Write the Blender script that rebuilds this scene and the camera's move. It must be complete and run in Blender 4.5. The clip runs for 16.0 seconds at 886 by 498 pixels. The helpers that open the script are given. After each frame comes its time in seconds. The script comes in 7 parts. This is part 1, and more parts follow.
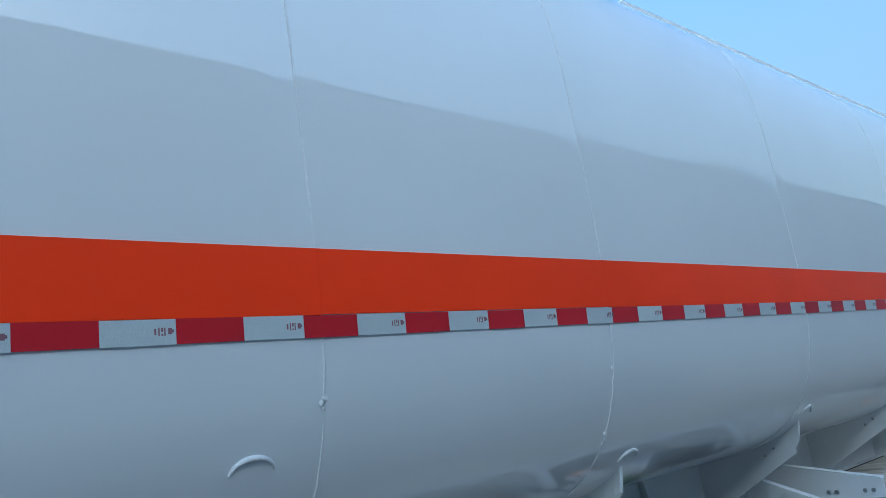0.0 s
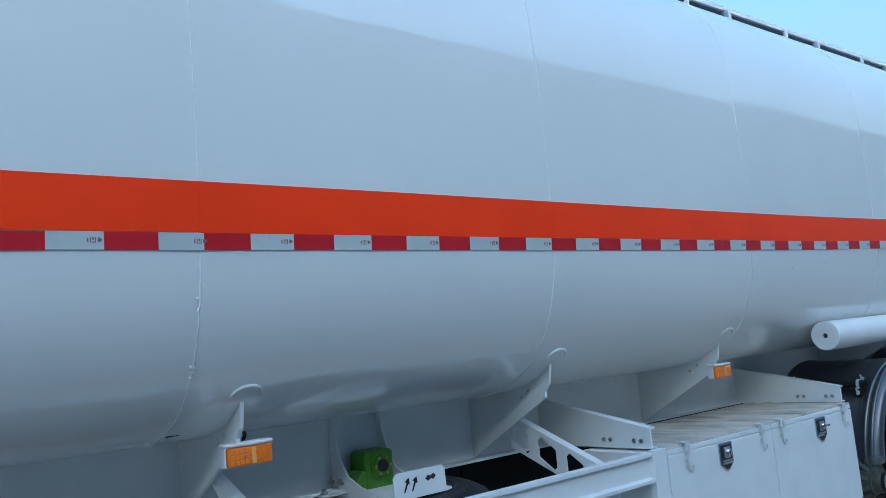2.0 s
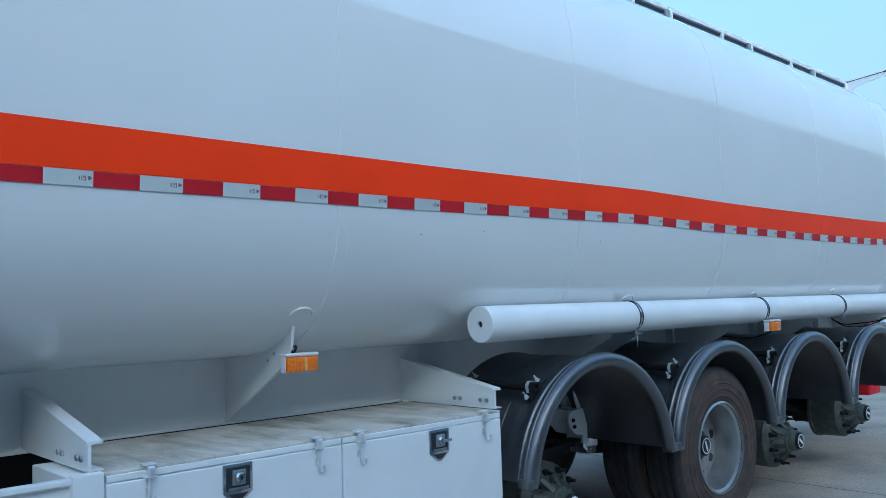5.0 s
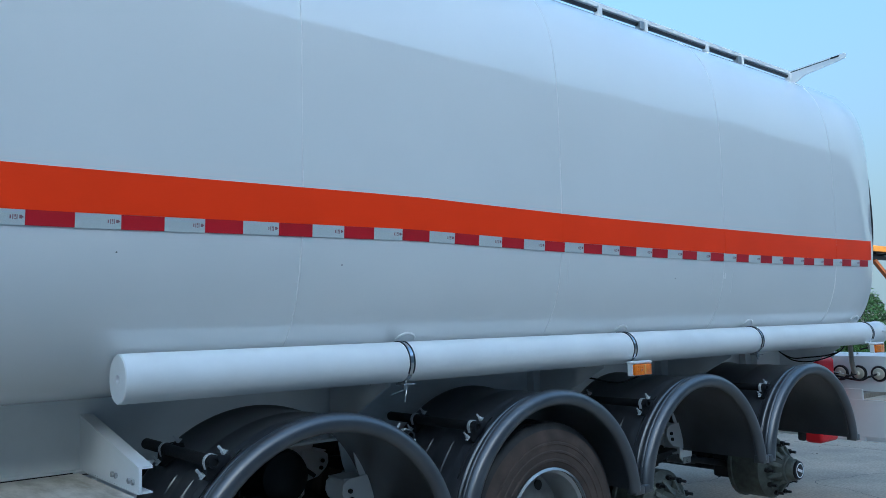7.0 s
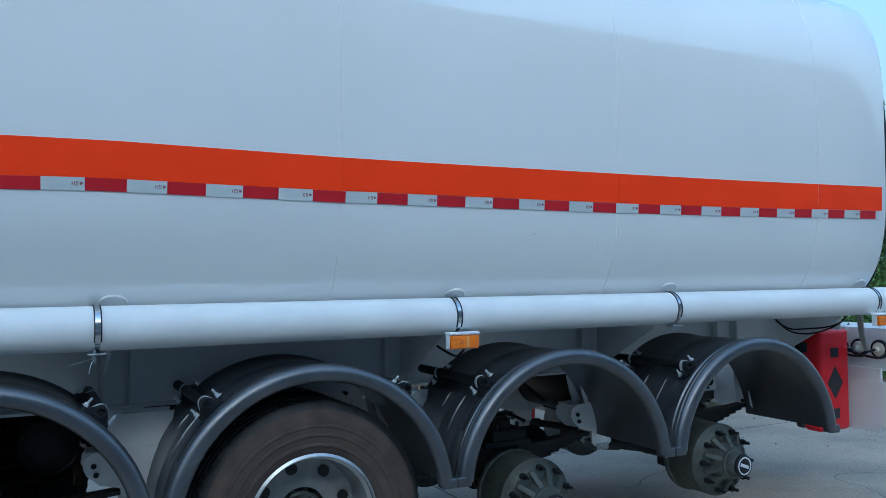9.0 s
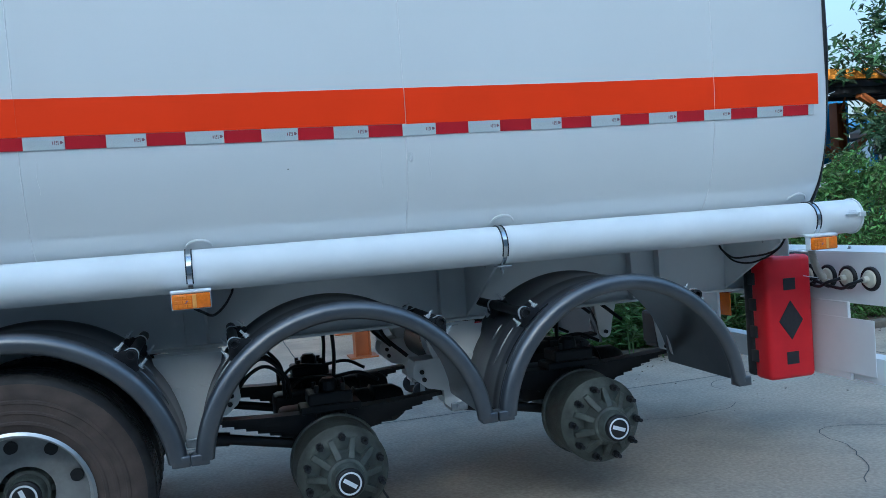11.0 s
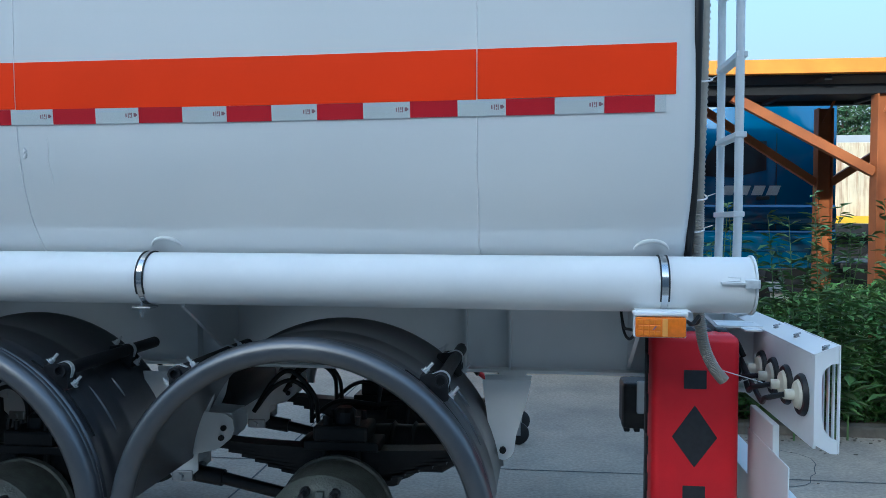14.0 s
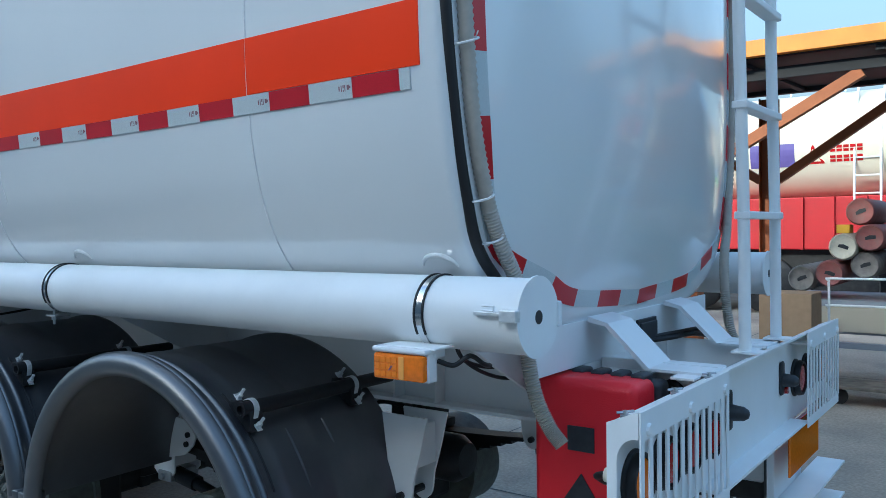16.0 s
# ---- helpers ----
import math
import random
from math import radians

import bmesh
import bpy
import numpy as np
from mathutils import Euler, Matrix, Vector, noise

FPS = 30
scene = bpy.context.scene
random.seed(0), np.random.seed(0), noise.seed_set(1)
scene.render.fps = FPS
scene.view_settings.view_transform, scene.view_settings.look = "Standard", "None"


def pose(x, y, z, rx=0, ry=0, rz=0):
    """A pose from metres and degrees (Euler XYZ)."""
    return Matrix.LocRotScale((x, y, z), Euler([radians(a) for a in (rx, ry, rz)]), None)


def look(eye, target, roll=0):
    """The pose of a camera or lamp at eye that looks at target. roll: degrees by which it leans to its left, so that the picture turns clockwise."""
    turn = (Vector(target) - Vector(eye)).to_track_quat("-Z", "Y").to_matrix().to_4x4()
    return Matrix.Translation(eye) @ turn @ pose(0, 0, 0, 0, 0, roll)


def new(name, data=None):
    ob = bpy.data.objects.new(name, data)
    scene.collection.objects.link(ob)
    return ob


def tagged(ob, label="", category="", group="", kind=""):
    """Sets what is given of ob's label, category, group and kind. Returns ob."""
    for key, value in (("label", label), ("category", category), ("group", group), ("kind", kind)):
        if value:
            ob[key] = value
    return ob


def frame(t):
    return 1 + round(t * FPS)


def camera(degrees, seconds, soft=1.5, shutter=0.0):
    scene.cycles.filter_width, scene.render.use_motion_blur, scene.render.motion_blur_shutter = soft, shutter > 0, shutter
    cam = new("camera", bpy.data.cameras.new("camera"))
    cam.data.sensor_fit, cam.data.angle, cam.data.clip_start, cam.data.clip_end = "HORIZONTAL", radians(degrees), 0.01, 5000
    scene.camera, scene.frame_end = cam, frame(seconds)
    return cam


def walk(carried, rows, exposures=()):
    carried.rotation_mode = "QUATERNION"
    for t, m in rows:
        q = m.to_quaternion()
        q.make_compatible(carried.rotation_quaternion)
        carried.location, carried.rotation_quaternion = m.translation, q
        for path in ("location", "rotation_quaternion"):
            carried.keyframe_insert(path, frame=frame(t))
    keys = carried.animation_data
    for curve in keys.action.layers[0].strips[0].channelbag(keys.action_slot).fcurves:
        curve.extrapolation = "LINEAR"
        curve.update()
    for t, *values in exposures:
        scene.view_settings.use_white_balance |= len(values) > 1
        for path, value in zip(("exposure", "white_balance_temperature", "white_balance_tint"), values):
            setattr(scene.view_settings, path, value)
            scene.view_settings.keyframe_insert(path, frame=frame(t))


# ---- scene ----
cam = camera(57.0, 16.0, soft=0.8)

PATH = [
    (0, (-11.973, -1.518, 1.63), (-10.591, -0.136, 2.057), -9.1),
    (0.5, (-11.679, -1.65, 1.645), (-10.312, -0.245, 2.042), -8.7),
    (1, (-11.321, -1.751, 1.609), (-9.976, -0.311, 1.953), -7.8),
    (1.5, (-10.996, -1.983, 1.559), (-9.68, -0.507, 1.859), -7.0),
    (2, (-10.742, -2.296, 1.528), (-9.469, -0.771, 1.766), -5.3),
    (2.5, (-10.438, -2.494, 1.477), (-9.213, -0.923, 1.653), -3.3),
    (3, (-10.128, -2.692, 1.418), (-8.956, -1.075, 1.526), -1.3),
    (3.5, (-9.812, -2.777, 1.393), (-8.676, -1.132, 1.45), -0.2),
    (4, (-9.438, -2.687, 1.395), (-8.277, -1.06, 1.456), -0.3),
    (4.5, (-9.038, -2.69, 1.407), (-7.788, -1.132, 1.505), -0.8),
    (5, (-8.599, -2.637, 1.47), (-7.235, -1.181, 1.613), -1.8),
    (5.2, (-8.4, -2.604, 1.508), (-7.007, -1.178, 1.67), -2.3),
    (7.3, (-6.514, -2.98, 1.581), (-5.305, -1.395, 1.751), -0.6),
    (7.5, (-6.333, -3.124, 1.594), (-5.188, -1.492, 1.749), -0.3),
    (8, (-5.885, -3.191, 1.598), (-4.83, -1.496, 1.724), 0.0),
    (8.5, (-5.35, -3.333, 1.585), (-4.375, -1.589, 1.685), -0.3),
    (9, (-4.86, -3.38, 1.574), (-3.943, -1.604, 1.641), -0.6),
    (9.2, (-4.657, -3.371, 1.604), (-3.762, -1.583, 1.656), -0.7),
    (11.3, (-2.615, -3.486, 1.507), (-2.144, -1.543, 1.438), -2.7),
    (11.5, (-2.4, -3.49, 1.499), (-1.987, -1.534, 1.54), 0.4),
    (12, (-1.977, -3.335, 1.538), (-1.592, -1.378, 1.678), 1.8),
    (12.5, (-1.536, -3.224, 1.567), (-1.239, -1.247, 1.613), 1.8),
    (13, (-1.159, -2.965, 1.579), (-1.004, -0.971, 1.556), 1.8),
    (13.5, (-0.763, -2.745, 1.565), (-0.793, -0.746, 1.522), 1.0),
    (14, (-0.333, -2.556, 1.578), (-0.576, -0.572, 1.512), 0.2),
    (14.5, (0.037, -2.281, 1.583), (-0.46, -0.345, 1.504), -0.4),
    (15, (0.449, -2.071, 1.581), (-0.302, -0.219, 1.501), -1.1),
    (15.5, (0.795, -1.848, 1.581), (-0.174, -0.099, 1.509), -1.4),
    (16, (1.223, -1.518, 1.585), (0.042, 0.095, 1.536), -0.7),
]
walk(cam, [(t, look(eye, target, roll)) for t, eye, target, roll in PATH],
     exposures=[(0, 1.44, 4680, -3), (1.0, 1.46, 4660, -3), (2.5, 1.79, 4660, -3), (4, 1.94, 4680, -3), (5, 1.75, 4680, -3), (7.5, 1.54, 4690, -3), (9, 1.68, 4710, -3), (11.5, 1.86, 4760, -3),
                (12, 1.58, 4740, -3), (12.5, 1.62, 4760, -3), (13.5, 1.72, 4820, -2), (14.5, 1.82, 4940, -2), (16, 1.74, 4900, -2)])

# ---- world, sun, exposure ----
SUN_ELEV, SUN_AZ = radians(22), radians(203)      # azimuth from +y towards +x
world = bpy.data.worlds.new("world")
scene.world = world
world.use_nodes = True
wn = world.node_tree
wn.nodes.clear()
sky = wn.nodes.new("ShaderNodeTexSky")
sky.sky_type, sky.sun_disc = "NISHITA", False
sky.sun_elevation, sky.sun_rotation = SUN_ELEV, SUN_AZ
sky.air_density, sky.dust_density, sky.ozone_density = 1.0, 5.0, 1.4
bg = wn.nodes.new("ShaderNodeBackground")
bg.inputs["Strength"].default_value = 0.15
wo = wn.nodes.new("ShaderNodeOutputWorld")
# thin even haze over the whole sky
haze = wn.nodes.new("ShaderNodeMix")
haze.data_type = "RGBA"
haze.inputs["Factor"].default_value = 0.32
haze.inputs["B"].default_value = (1.06, 1.36, 1.53, 1)
wn.links.new(sky.outputs[0], haze.inputs["A"])
# duller haze low over the horizon
way = wn.nodes.new("ShaderNodeTexCoord")
split = wn.nodes.new("ShaderNodeSeparateXYZ")
low = wn.nodes.new("ShaderNodeMapRange")
low.inputs["From Min"].default_value, low.inputs["From Max"].default_value = 0.10, 0.55
low.inputs["To Min"].default_value, low.inputs["To Max"].default_value = 0.88, 0.0
bank = wn.nodes.new("ShaderNodeMix")
bank.data_type = "RGBA"
bank.inputs["B"].default_value = (1.12, 1.16, 1.04, 1)
wn.links.new(way.outputs["Generated"], split.inputs[0])
wn.links.new(split.outputs["Z"], low.inputs["Value"])
wn.links.new(low.outputs[0], bank.inputs["Factor"])
wn.links.new(haze.outputs["Result"], bank.inputs["A"])
wn.links.new(bank.outputs["Result"], bg.inputs[0])
wn.links.new(bg.outputs[0], wo.inputs[0])

sun_data = bpy.data.lights.new("sun", "SUN")
sun_data.energy, sun_data.angle, sun_data.color = 0.75, radians(0.5), (1.0, 0.84, 0.62)
sun = new("sun", sun_data)
sun_dir = Vector((math.sin(SUN_AZ) * math.cos(SUN_ELEV), math.cos(SUN_AZ) * math.cos(SUN_ELEV), math.sin(SUN_ELEV)))
sun.matrix_world = look((0, 0, 30), Vector((0, 0, 30)) - sun_dir)

# ---- materials ----
def mat(name, color, rough=0.5, metal=0.0, var=0.08, scale=6.0, bump=0.0, bump_scale=80.0, coat=0.0, stain=None, stain_amt=0.0, stain_scale=2.0,
        transmission=0.0, rnd=0.0, emit=None, emit_strength=0.0, spec=0.5, ior=1.45, coat_ior=1.5, coat_rough=0.06, stretch=None):
    m = bpy.data.materials.new(name)
    m.use_nodes = True
    nt = m.node_tree
    p = nt.nodes["Principled BSDF"]
    p.inputs["Roughness"].default_value = rough
    p.inputs["Metallic"].default_value = metal
    p.inputs["Coat Weight"].default_value = coat
    p.inputs["Coat Roughness"].default_value = coat_rough
    p.inputs["Coat IOR"].default_value = coat_ior
    p.inputs["Transmission Weight"].default_value = transmission
    p.inputs["Specular IOR Level"].default_value = spec
    p.inputs["IOR"].default_value = ior
    L = nt.links.new
    tc = nt.nodes.new("ShaderNodeTexCoord")
    geo = nt.nodes.new("ShaderNodeNewGeometry")
    n1 = nt.nodes.new("ShaderNodeTexNoise")
    n1.inputs["Scale"].default_value = scale
    n1.inputs["Detail"].default_value = 6
    L(geo.outputs["Position"], n1.inputs["Vector"])
    ramp = nt.nodes.new("ShaderNodeMapRange")
    ramp.inputs["From Min"].default_value, ramp.inputs["From Max"].default_value = 0.3, 0.7
    ramp.inputs["To Min"].default_value, ramp.inputs["To Max"].default_value = 1 - var, 1 + var
    L(n1.outputs["Fac"], ramp.inputs["Value"])
    mul = nt.nodes.new("ShaderNodeVectorMath")
    mul.operation = "SCALE"
    mul.inputs[0].default_value = color[:3]
    L(ramp.outputs[0], mul.inputs["Scale"])
    last = mul.outputs[0]
    if rnd:
        oi = nt.nodes.new("ShaderNodeObjectInfo")
        r2 = nt.nodes.new("ShaderNodeMapRange")
        r2.inputs["To Min"].default_value, r2.inputs["To Max"].default_value = 1 - rnd, 1 + rnd
        L(oi.outputs["Random"], r2.inputs["Value"])
        m2 = nt.nodes.new("ShaderNodeVectorMath")
        m2.operation = "SCALE"
        L(last, m2.inputs[0])
        L(r2.outputs[0], m2.inputs["Scale"])
        last = m2.outputs[0]
    if stain is not None:
        n2 = nt.nodes.new("ShaderNodeTexNoise")
        n2.inputs["Scale"].default_value = stain_scale
        n2.inputs["Detail"].default_value = 8
        n2.inputs["Roughness"].default_value = 0.65
        if stretch:
            vm = nt.nodes.new("ShaderNodeVectorMath")
            vm.operation = "MULTIPLY"
            vm.inputs[1].default_value = stretch
            L(geo.outputs["Position"], vm.inputs[0])
            L(vm.outputs[0], n2.inputs["Vector"])
        else:
            L(geo.outputs["Position"], n2.inputs["Vector"])
        r3 = nt.nodes.new("ShaderNodeMapRange")
        r3.inputs["From Min"].default_value, r3.inputs["From Max"].default_value = 0.45, 0.75
        r3.inputs["To Max"].default_value = stain_amt
        L(n2.outputs["Fac"], r3.inputs["Value"])
        mx = nt.nodes.new("ShaderNodeMix")
        mx.data_type = "RGBA"
        mx.inputs["B"].default_value = (*stain[:3], 1)
        L(r3.outputs[0], mx.inputs["Factor"])
        L(last, mx.inputs["A"])
        last = mx.outputs["Result"]
    L(last, p.inputs["Base Color"])
    if bump:
        nb = nt.nodes.new("ShaderNodeTexNoise")
        nb.inputs["Scale"].default_value = bump_scale
        nb.inputs["Detail"].default_value = 4
        L(geo.outputs["Position"], nb.inputs["Vector"])
        b = nt.nodes.new("ShaderNodeBump")
        b.inputs["Strength"].default_value = 1.0
        b.inputs["Distance"].default_value = bump
        L(nb.outputs["Fac"], b.inputs["Height"])
        L(b.outputs[0], p.inputs["Normal"])
    if emit is not None:
        p.inputs["Emission Color"].default_value = (*emit, 1)
        p.inputs["Emission Strength"].default_value = emit_strength
    return m


M_TANK = mat("gloss_white_tank_paint", (0.82, 0.83, 0.825), 0.35, var=0.025, scale=1.2, bump=0.0008, bump_scale=1.6, coat=1.0, coat_ior=2.0, coat_rough=0.012)
M_HEAD = mat("satin_white_head_paint", (0.82, 0.83, 0.825), 0.35, var=0.025, scale=1.2, bump=0.0015, bump_scale=5, coat=1.0, coat_ior=1.65, coat_rough=0.11)
M_WHITE = mat("white_frame_paint", (0.81, 0.82, 0.815), 0.48, var=0.03, scale=5, stain=(0.45, 0.42, 0.37), stain_amt=0.12, stain_scale=3.0)
M_DUSTY = mat("dusty_white_lid", (0.60, 0.56, 0.49), 0.75, var=0.10, scale=9, stain=(0.20, 0.17, 0.11), stain_amt=1.0, stain_scale=3.2, stretch=(2.6, 0.7, 1.0))
M_ORANGE = mat("orange_vinyl_band", (0.95, 0.050, 0.002), 0.34, var=0.05, scale=2.0, coat=0.06, spec=0.3)
M_TRED = mat("red_reflective_tape", (0.50, 0.012, 0.022), 0.28, var=0.06, scale=300, rnd=0.06, coat=0.2)
M_TWHITE = mat("silver_reflective_tape", (0.56, 0.60, 0.60), 0.38, var=0.10, scale=420, rnd=0.04, coat=0.2)
M_INK = mat("dark_red_ink", (0.24, 0.12, 0.14), 0.6)
M_WELD = mat("white_weld_bead", (0.82, 0.82, 0.81), 0.4, var=0.06, scale=60, bump=0.002, bump_scale=160)
M_PLASTIC = mat("black_fender_plastic", (0.024, 0.027, 0.034), 0.40, var=0.25, scale=5, bump=0.0005, bump_scale=220, stain=(0.10, 0.10, 0.10), stain_amt=0.5, stain_scale=4, coat=1.0, coat_ior=1.9, coat_rough=0.34)
M_RUBBER = mat("black_tyre_rubber", (0.020, 0.020, 0.021), 0.55, var=0.2, scale=12, bump=0.001, bump_scale=120, stain=(0.09, 0.08, 0.07), stain_amt=0.5, stain_scale=5)
M_RUBBER_DUST = mat("dusty_brown_tyre_rubber", (0.085, 0.062, 0.050), 0.85, var=0.25, scale=10, bump=0.001, bump_scale=120, stain=(0.035, 0.03, 0.03), stain_amt=0.6, stain_scale=4)
M_RIM = mat("silver_painted_rim", (0.48, 0.485, 0.48), 0.32, 0.85, var=0.08, scale=14, stain=(0.25, 0.22, 0.19), stain_amt=0.35, stain_scale=8)
M_RIMDISC = mat("shaded_dusty_wheel_disc", (0.32, 0.32, 0.31), 0.5, 0.3, var=0.15, scale=14, stain=(0.12, 0.10, 0.09), stain_amt=0.5, stain_scale=8)
M_IRON = mat("grey_green_cast_iron", (0.105, 0.115, 0.10), 0.5, 0.2, var=0.25, scale=20, bump=0.002, bump_scale=140, stain=(0.05, 0.045, 0.04), stain_amt=0.6, stain_scale=9)
M_BLACK = mat("black_painted_steel", (0.018, 0.018, 0.02), 0.5, 0.2, var=0.25, scale=10, bump=0.001, bump_scale=90)
M_CHROME = mat("chromed_steel", (0.62, 0.63, 0.64), 0.16, 1.0, var=0.05, scale=30)
M_STEEL = mat("galvanised_steel", (0.42, 0.43, 0.44), 0.36, 0.9, var=0.12, scale=40)
M_LATCH = mat("zinc_plated_latch", (0.74, 0.75, 0.75), 0.32, 0.4, var=0.1, scale=60)
M_AMBER = mat("amber_lamp_lens", (0.84, 0.20, 0.004), 0.14, var=0.10, scale=90, coat=0.5)
M_AMBER_CELL = mat("amber_lens_cell", (0.86, 0.235, 0.006), 0.18, var=0.10, scale=90, coat=0.5)
M_AMBER_CLEAR = mat("pale_amber_lens", (0.88, 0.40, 0.08), 0.16, var=0.05, scale=90, coat=0.4)
M_GREEN = mat("green_gearbox_paint", (0.09, 0.215, 0.012), 0.4, var=0.15, scale=20, bump=0.0015, bump_scale=120, stain=(0.05, 0.07, 0.03), stain_amt=0.5, stain_scale=18)
M_REDBOX = mat("red_moulded_plastic", (0.74, 0.014, 0.026), 0.40, var=0.06, scale=8, bump=0.0008, bump_scale=300)
M_DKPLAST = mat("charcoal_plastic", (0.030, 0.032, 0.036), 0.5, var=0.15, scale=60)
M_REDLENS = mat("red_lamp_lens", (0.45, 0.01, 0.012), 0.15, var=0.05, coat=0.5)
M_CREAM = mat("cream_lamp_back", (0.66, 0.62, 0.50), 0.5, var=0.06, scale=30)
M_HOSE = mat("grey_corrugated_hose", (0.44, 0.40, 0.34), 0.55, var=0.08, scale=50)
M_CABLE = mat("black_cable", (0.012, 0.012, 0.013), 0.5)
M_BRASS = mat("brass_fitting", (0.48, 0.34, 0.14), 0.35, 0.9)
M_LEGEND = mat("white_print", (0.80, 0.80, 0.80), 0.5)
# canopy orange twice: sunlight in the fascia's colour, shade in the columns'
M_FASCIA = mat("sunlit_orange_fascia_paint", (0.82, 0.31, 0.035), 0.5, var=0.10, scale=4)
M_STEELORANGE = mat("shaded_orange_structural_steel", (0.40, 0.125, 0.035), 0.55, var=0.10, scale=5, stain=(0.25, 0.07, 0.03), stain_amt=0.4, stain_scale=2)
# near-black so that roof, joists and purlins carry the underside's shade
M_DARKROOF = mat("shade_dark_roof", (0.011, 0.012, 0.016), 0.6, var=0.2, scale=3)
M_BLUE = mat("metallic_blue_cab_paint", (0.004, 0.105, 0.25), 0.25, 0.3, var=0.05, scale=4, coat=1.0, coat_ior=1.7, coat_rough=0.03)
M_GLASS = mat("dark_cab_glass", (0.016, 0.02, 0.025), 0.08, var=0.1, scale=2)
M_SCREEN = mat("reflecting_windscreen_glass", (0.09, 0.10, 0.11), 0.08, var=0.3, scale=1.5, coat=1.0, coat_ior=2.2, coat_rough=0.02)
M_REDPAINT = mat("red_truck_paint", (0.44, 0.010, 0.016), 0.38, var=0.08, scale=3, stain=(0.20, 0.02, 0.02), stain_amt=0.5, stain_scale=3)
M_CREAMTANK = mat("white_tanker_paint_far", (0.74, 0.68, 0.54), 0.4, var=0.05, scale=1.5)
M_RUSTY = mat("cream_container_paint_with_rust", (0.60, 0.52, 0.38), 0.55, var=0.10, scale=3, stain=(0.22, 0.08, 0.03), stain_amt=0.9, stain_scale=1.4, stretch=(6.0, 6.0, 0.6))
M_PURPLE = mat("purple_panel", (0.13, 0.10, 0.33), 0.5, var=0.08)
M_PINK = mat("faded_pink_cylinder_paint", (0.30, 0.105, 0.095), 0.6, var=0.15, scale=14, stain=(0.22, 0.16, 0.14), stain_amt=0.7, stain_scale=9)
M_GREYCYL = mat("weathered_grey_cylinder_paint", (0.24, 0.22, 0.20), 0.65, var=0.2, scale=14, stain=(0.10, 0.09, 0.08), stain_amt=0.6, stain_scale=9)
M_CARD = mat("brown_cardboard", (0.38, 0.25, 0.14), 0.85, var=0.08, scale=14)
M_YELLOW = mat("yellow_paint", (0.72, 0.42, 0.02), 0.45, var=0.08)
M_WALLFAR = mat("far_cream_wall", (0.50, 0.45, 0.35), 0.8, var=0.06, scale=0.6)
M_SHED = mat("grey_shed_sheeting", (0.22, 0.235, 0.25), 0.6, var=0.08, scale=0.6)
M_FARROOF = mat("far_grey_roof", (0.30, 0.32, 0.36), 0.6, var=0.08, scale=0.6)
M_BARK = mat("brown_bark", (0.10, 0.07, 0.05), 0.9, var=0.25, scale=20, bump=0.01, bump_scale=30)
M_CABGREY = mat("grey_cab_trim", (0.16, 0.17, 0.18), 0.5, var=0.08, scale=6)
M_HEDGEFAR = mat("far_clipped_hedge_green", (0.10, 0.16, 0.03), 0.8, var=0.35, scale=5, bump=0.05, bump_scale=6)
M_STRIPEB = mat("blue_stripe", (0.03, 0.16, 0.50), 0.5)
M_STRIPEG = mat("green_stripe", (0.06, 0.33, 0.06), 0.5)


def leaf_mat(name, color, spread):
    m = mat(name, color, 0.55, var=0.15, scale=3)
    nt = m.node_tree
    p = nt.nodes["Principled BSDF"]
    geo = nt.nodes.new("ShaderNodeNewGeometry")
    hsv = nt.nodes.new("ShaderNodeHueSaturation")
    src = p.inputs["Base Color"].links[0].from_socket
    mr = nt.nodes.new("ShaderNodeMapRange")
    mr.inputs["To Min"].default_value, mr.inputs["To Max"].default_value = 1 - spread, 1 + spread
    nt.links.new(geo.outputs["Random Per Island"], mr.inputs["Value"])
    nt.links.new(mr.outputs[0], hsv.inputs["Value"])
    mh = nt.nodes.new("ShaderNodeMapRange")
    mh.inputs["To Min"].default_value, mh.inputs["To Max"].default_value = 0.48, 0.53
    nt.links.new(geo.outputs["Random Per Island"], mh.inputs["Value"])
    nt.links.new(mh.outputs[0], hsv.inputs["Hue"])
    nt.links.new(src, hsv.inputs["Color"])
    nt.links.new(hsv.outputs[0], p.inputs["Base Color"])
    return m


M_LEAF = leaf_mat("hedge_leaf_green", (0.115, 0.20, 0.048), 0.6)
M_LEAF_FAR = leaf_mat("tree_leaf_green", (0.045, 0.085, 0.035), 0.5)
M_WEED = leaf_mat("weed_leaf_green", (0.12, 0.19, 0.06), 0.5)


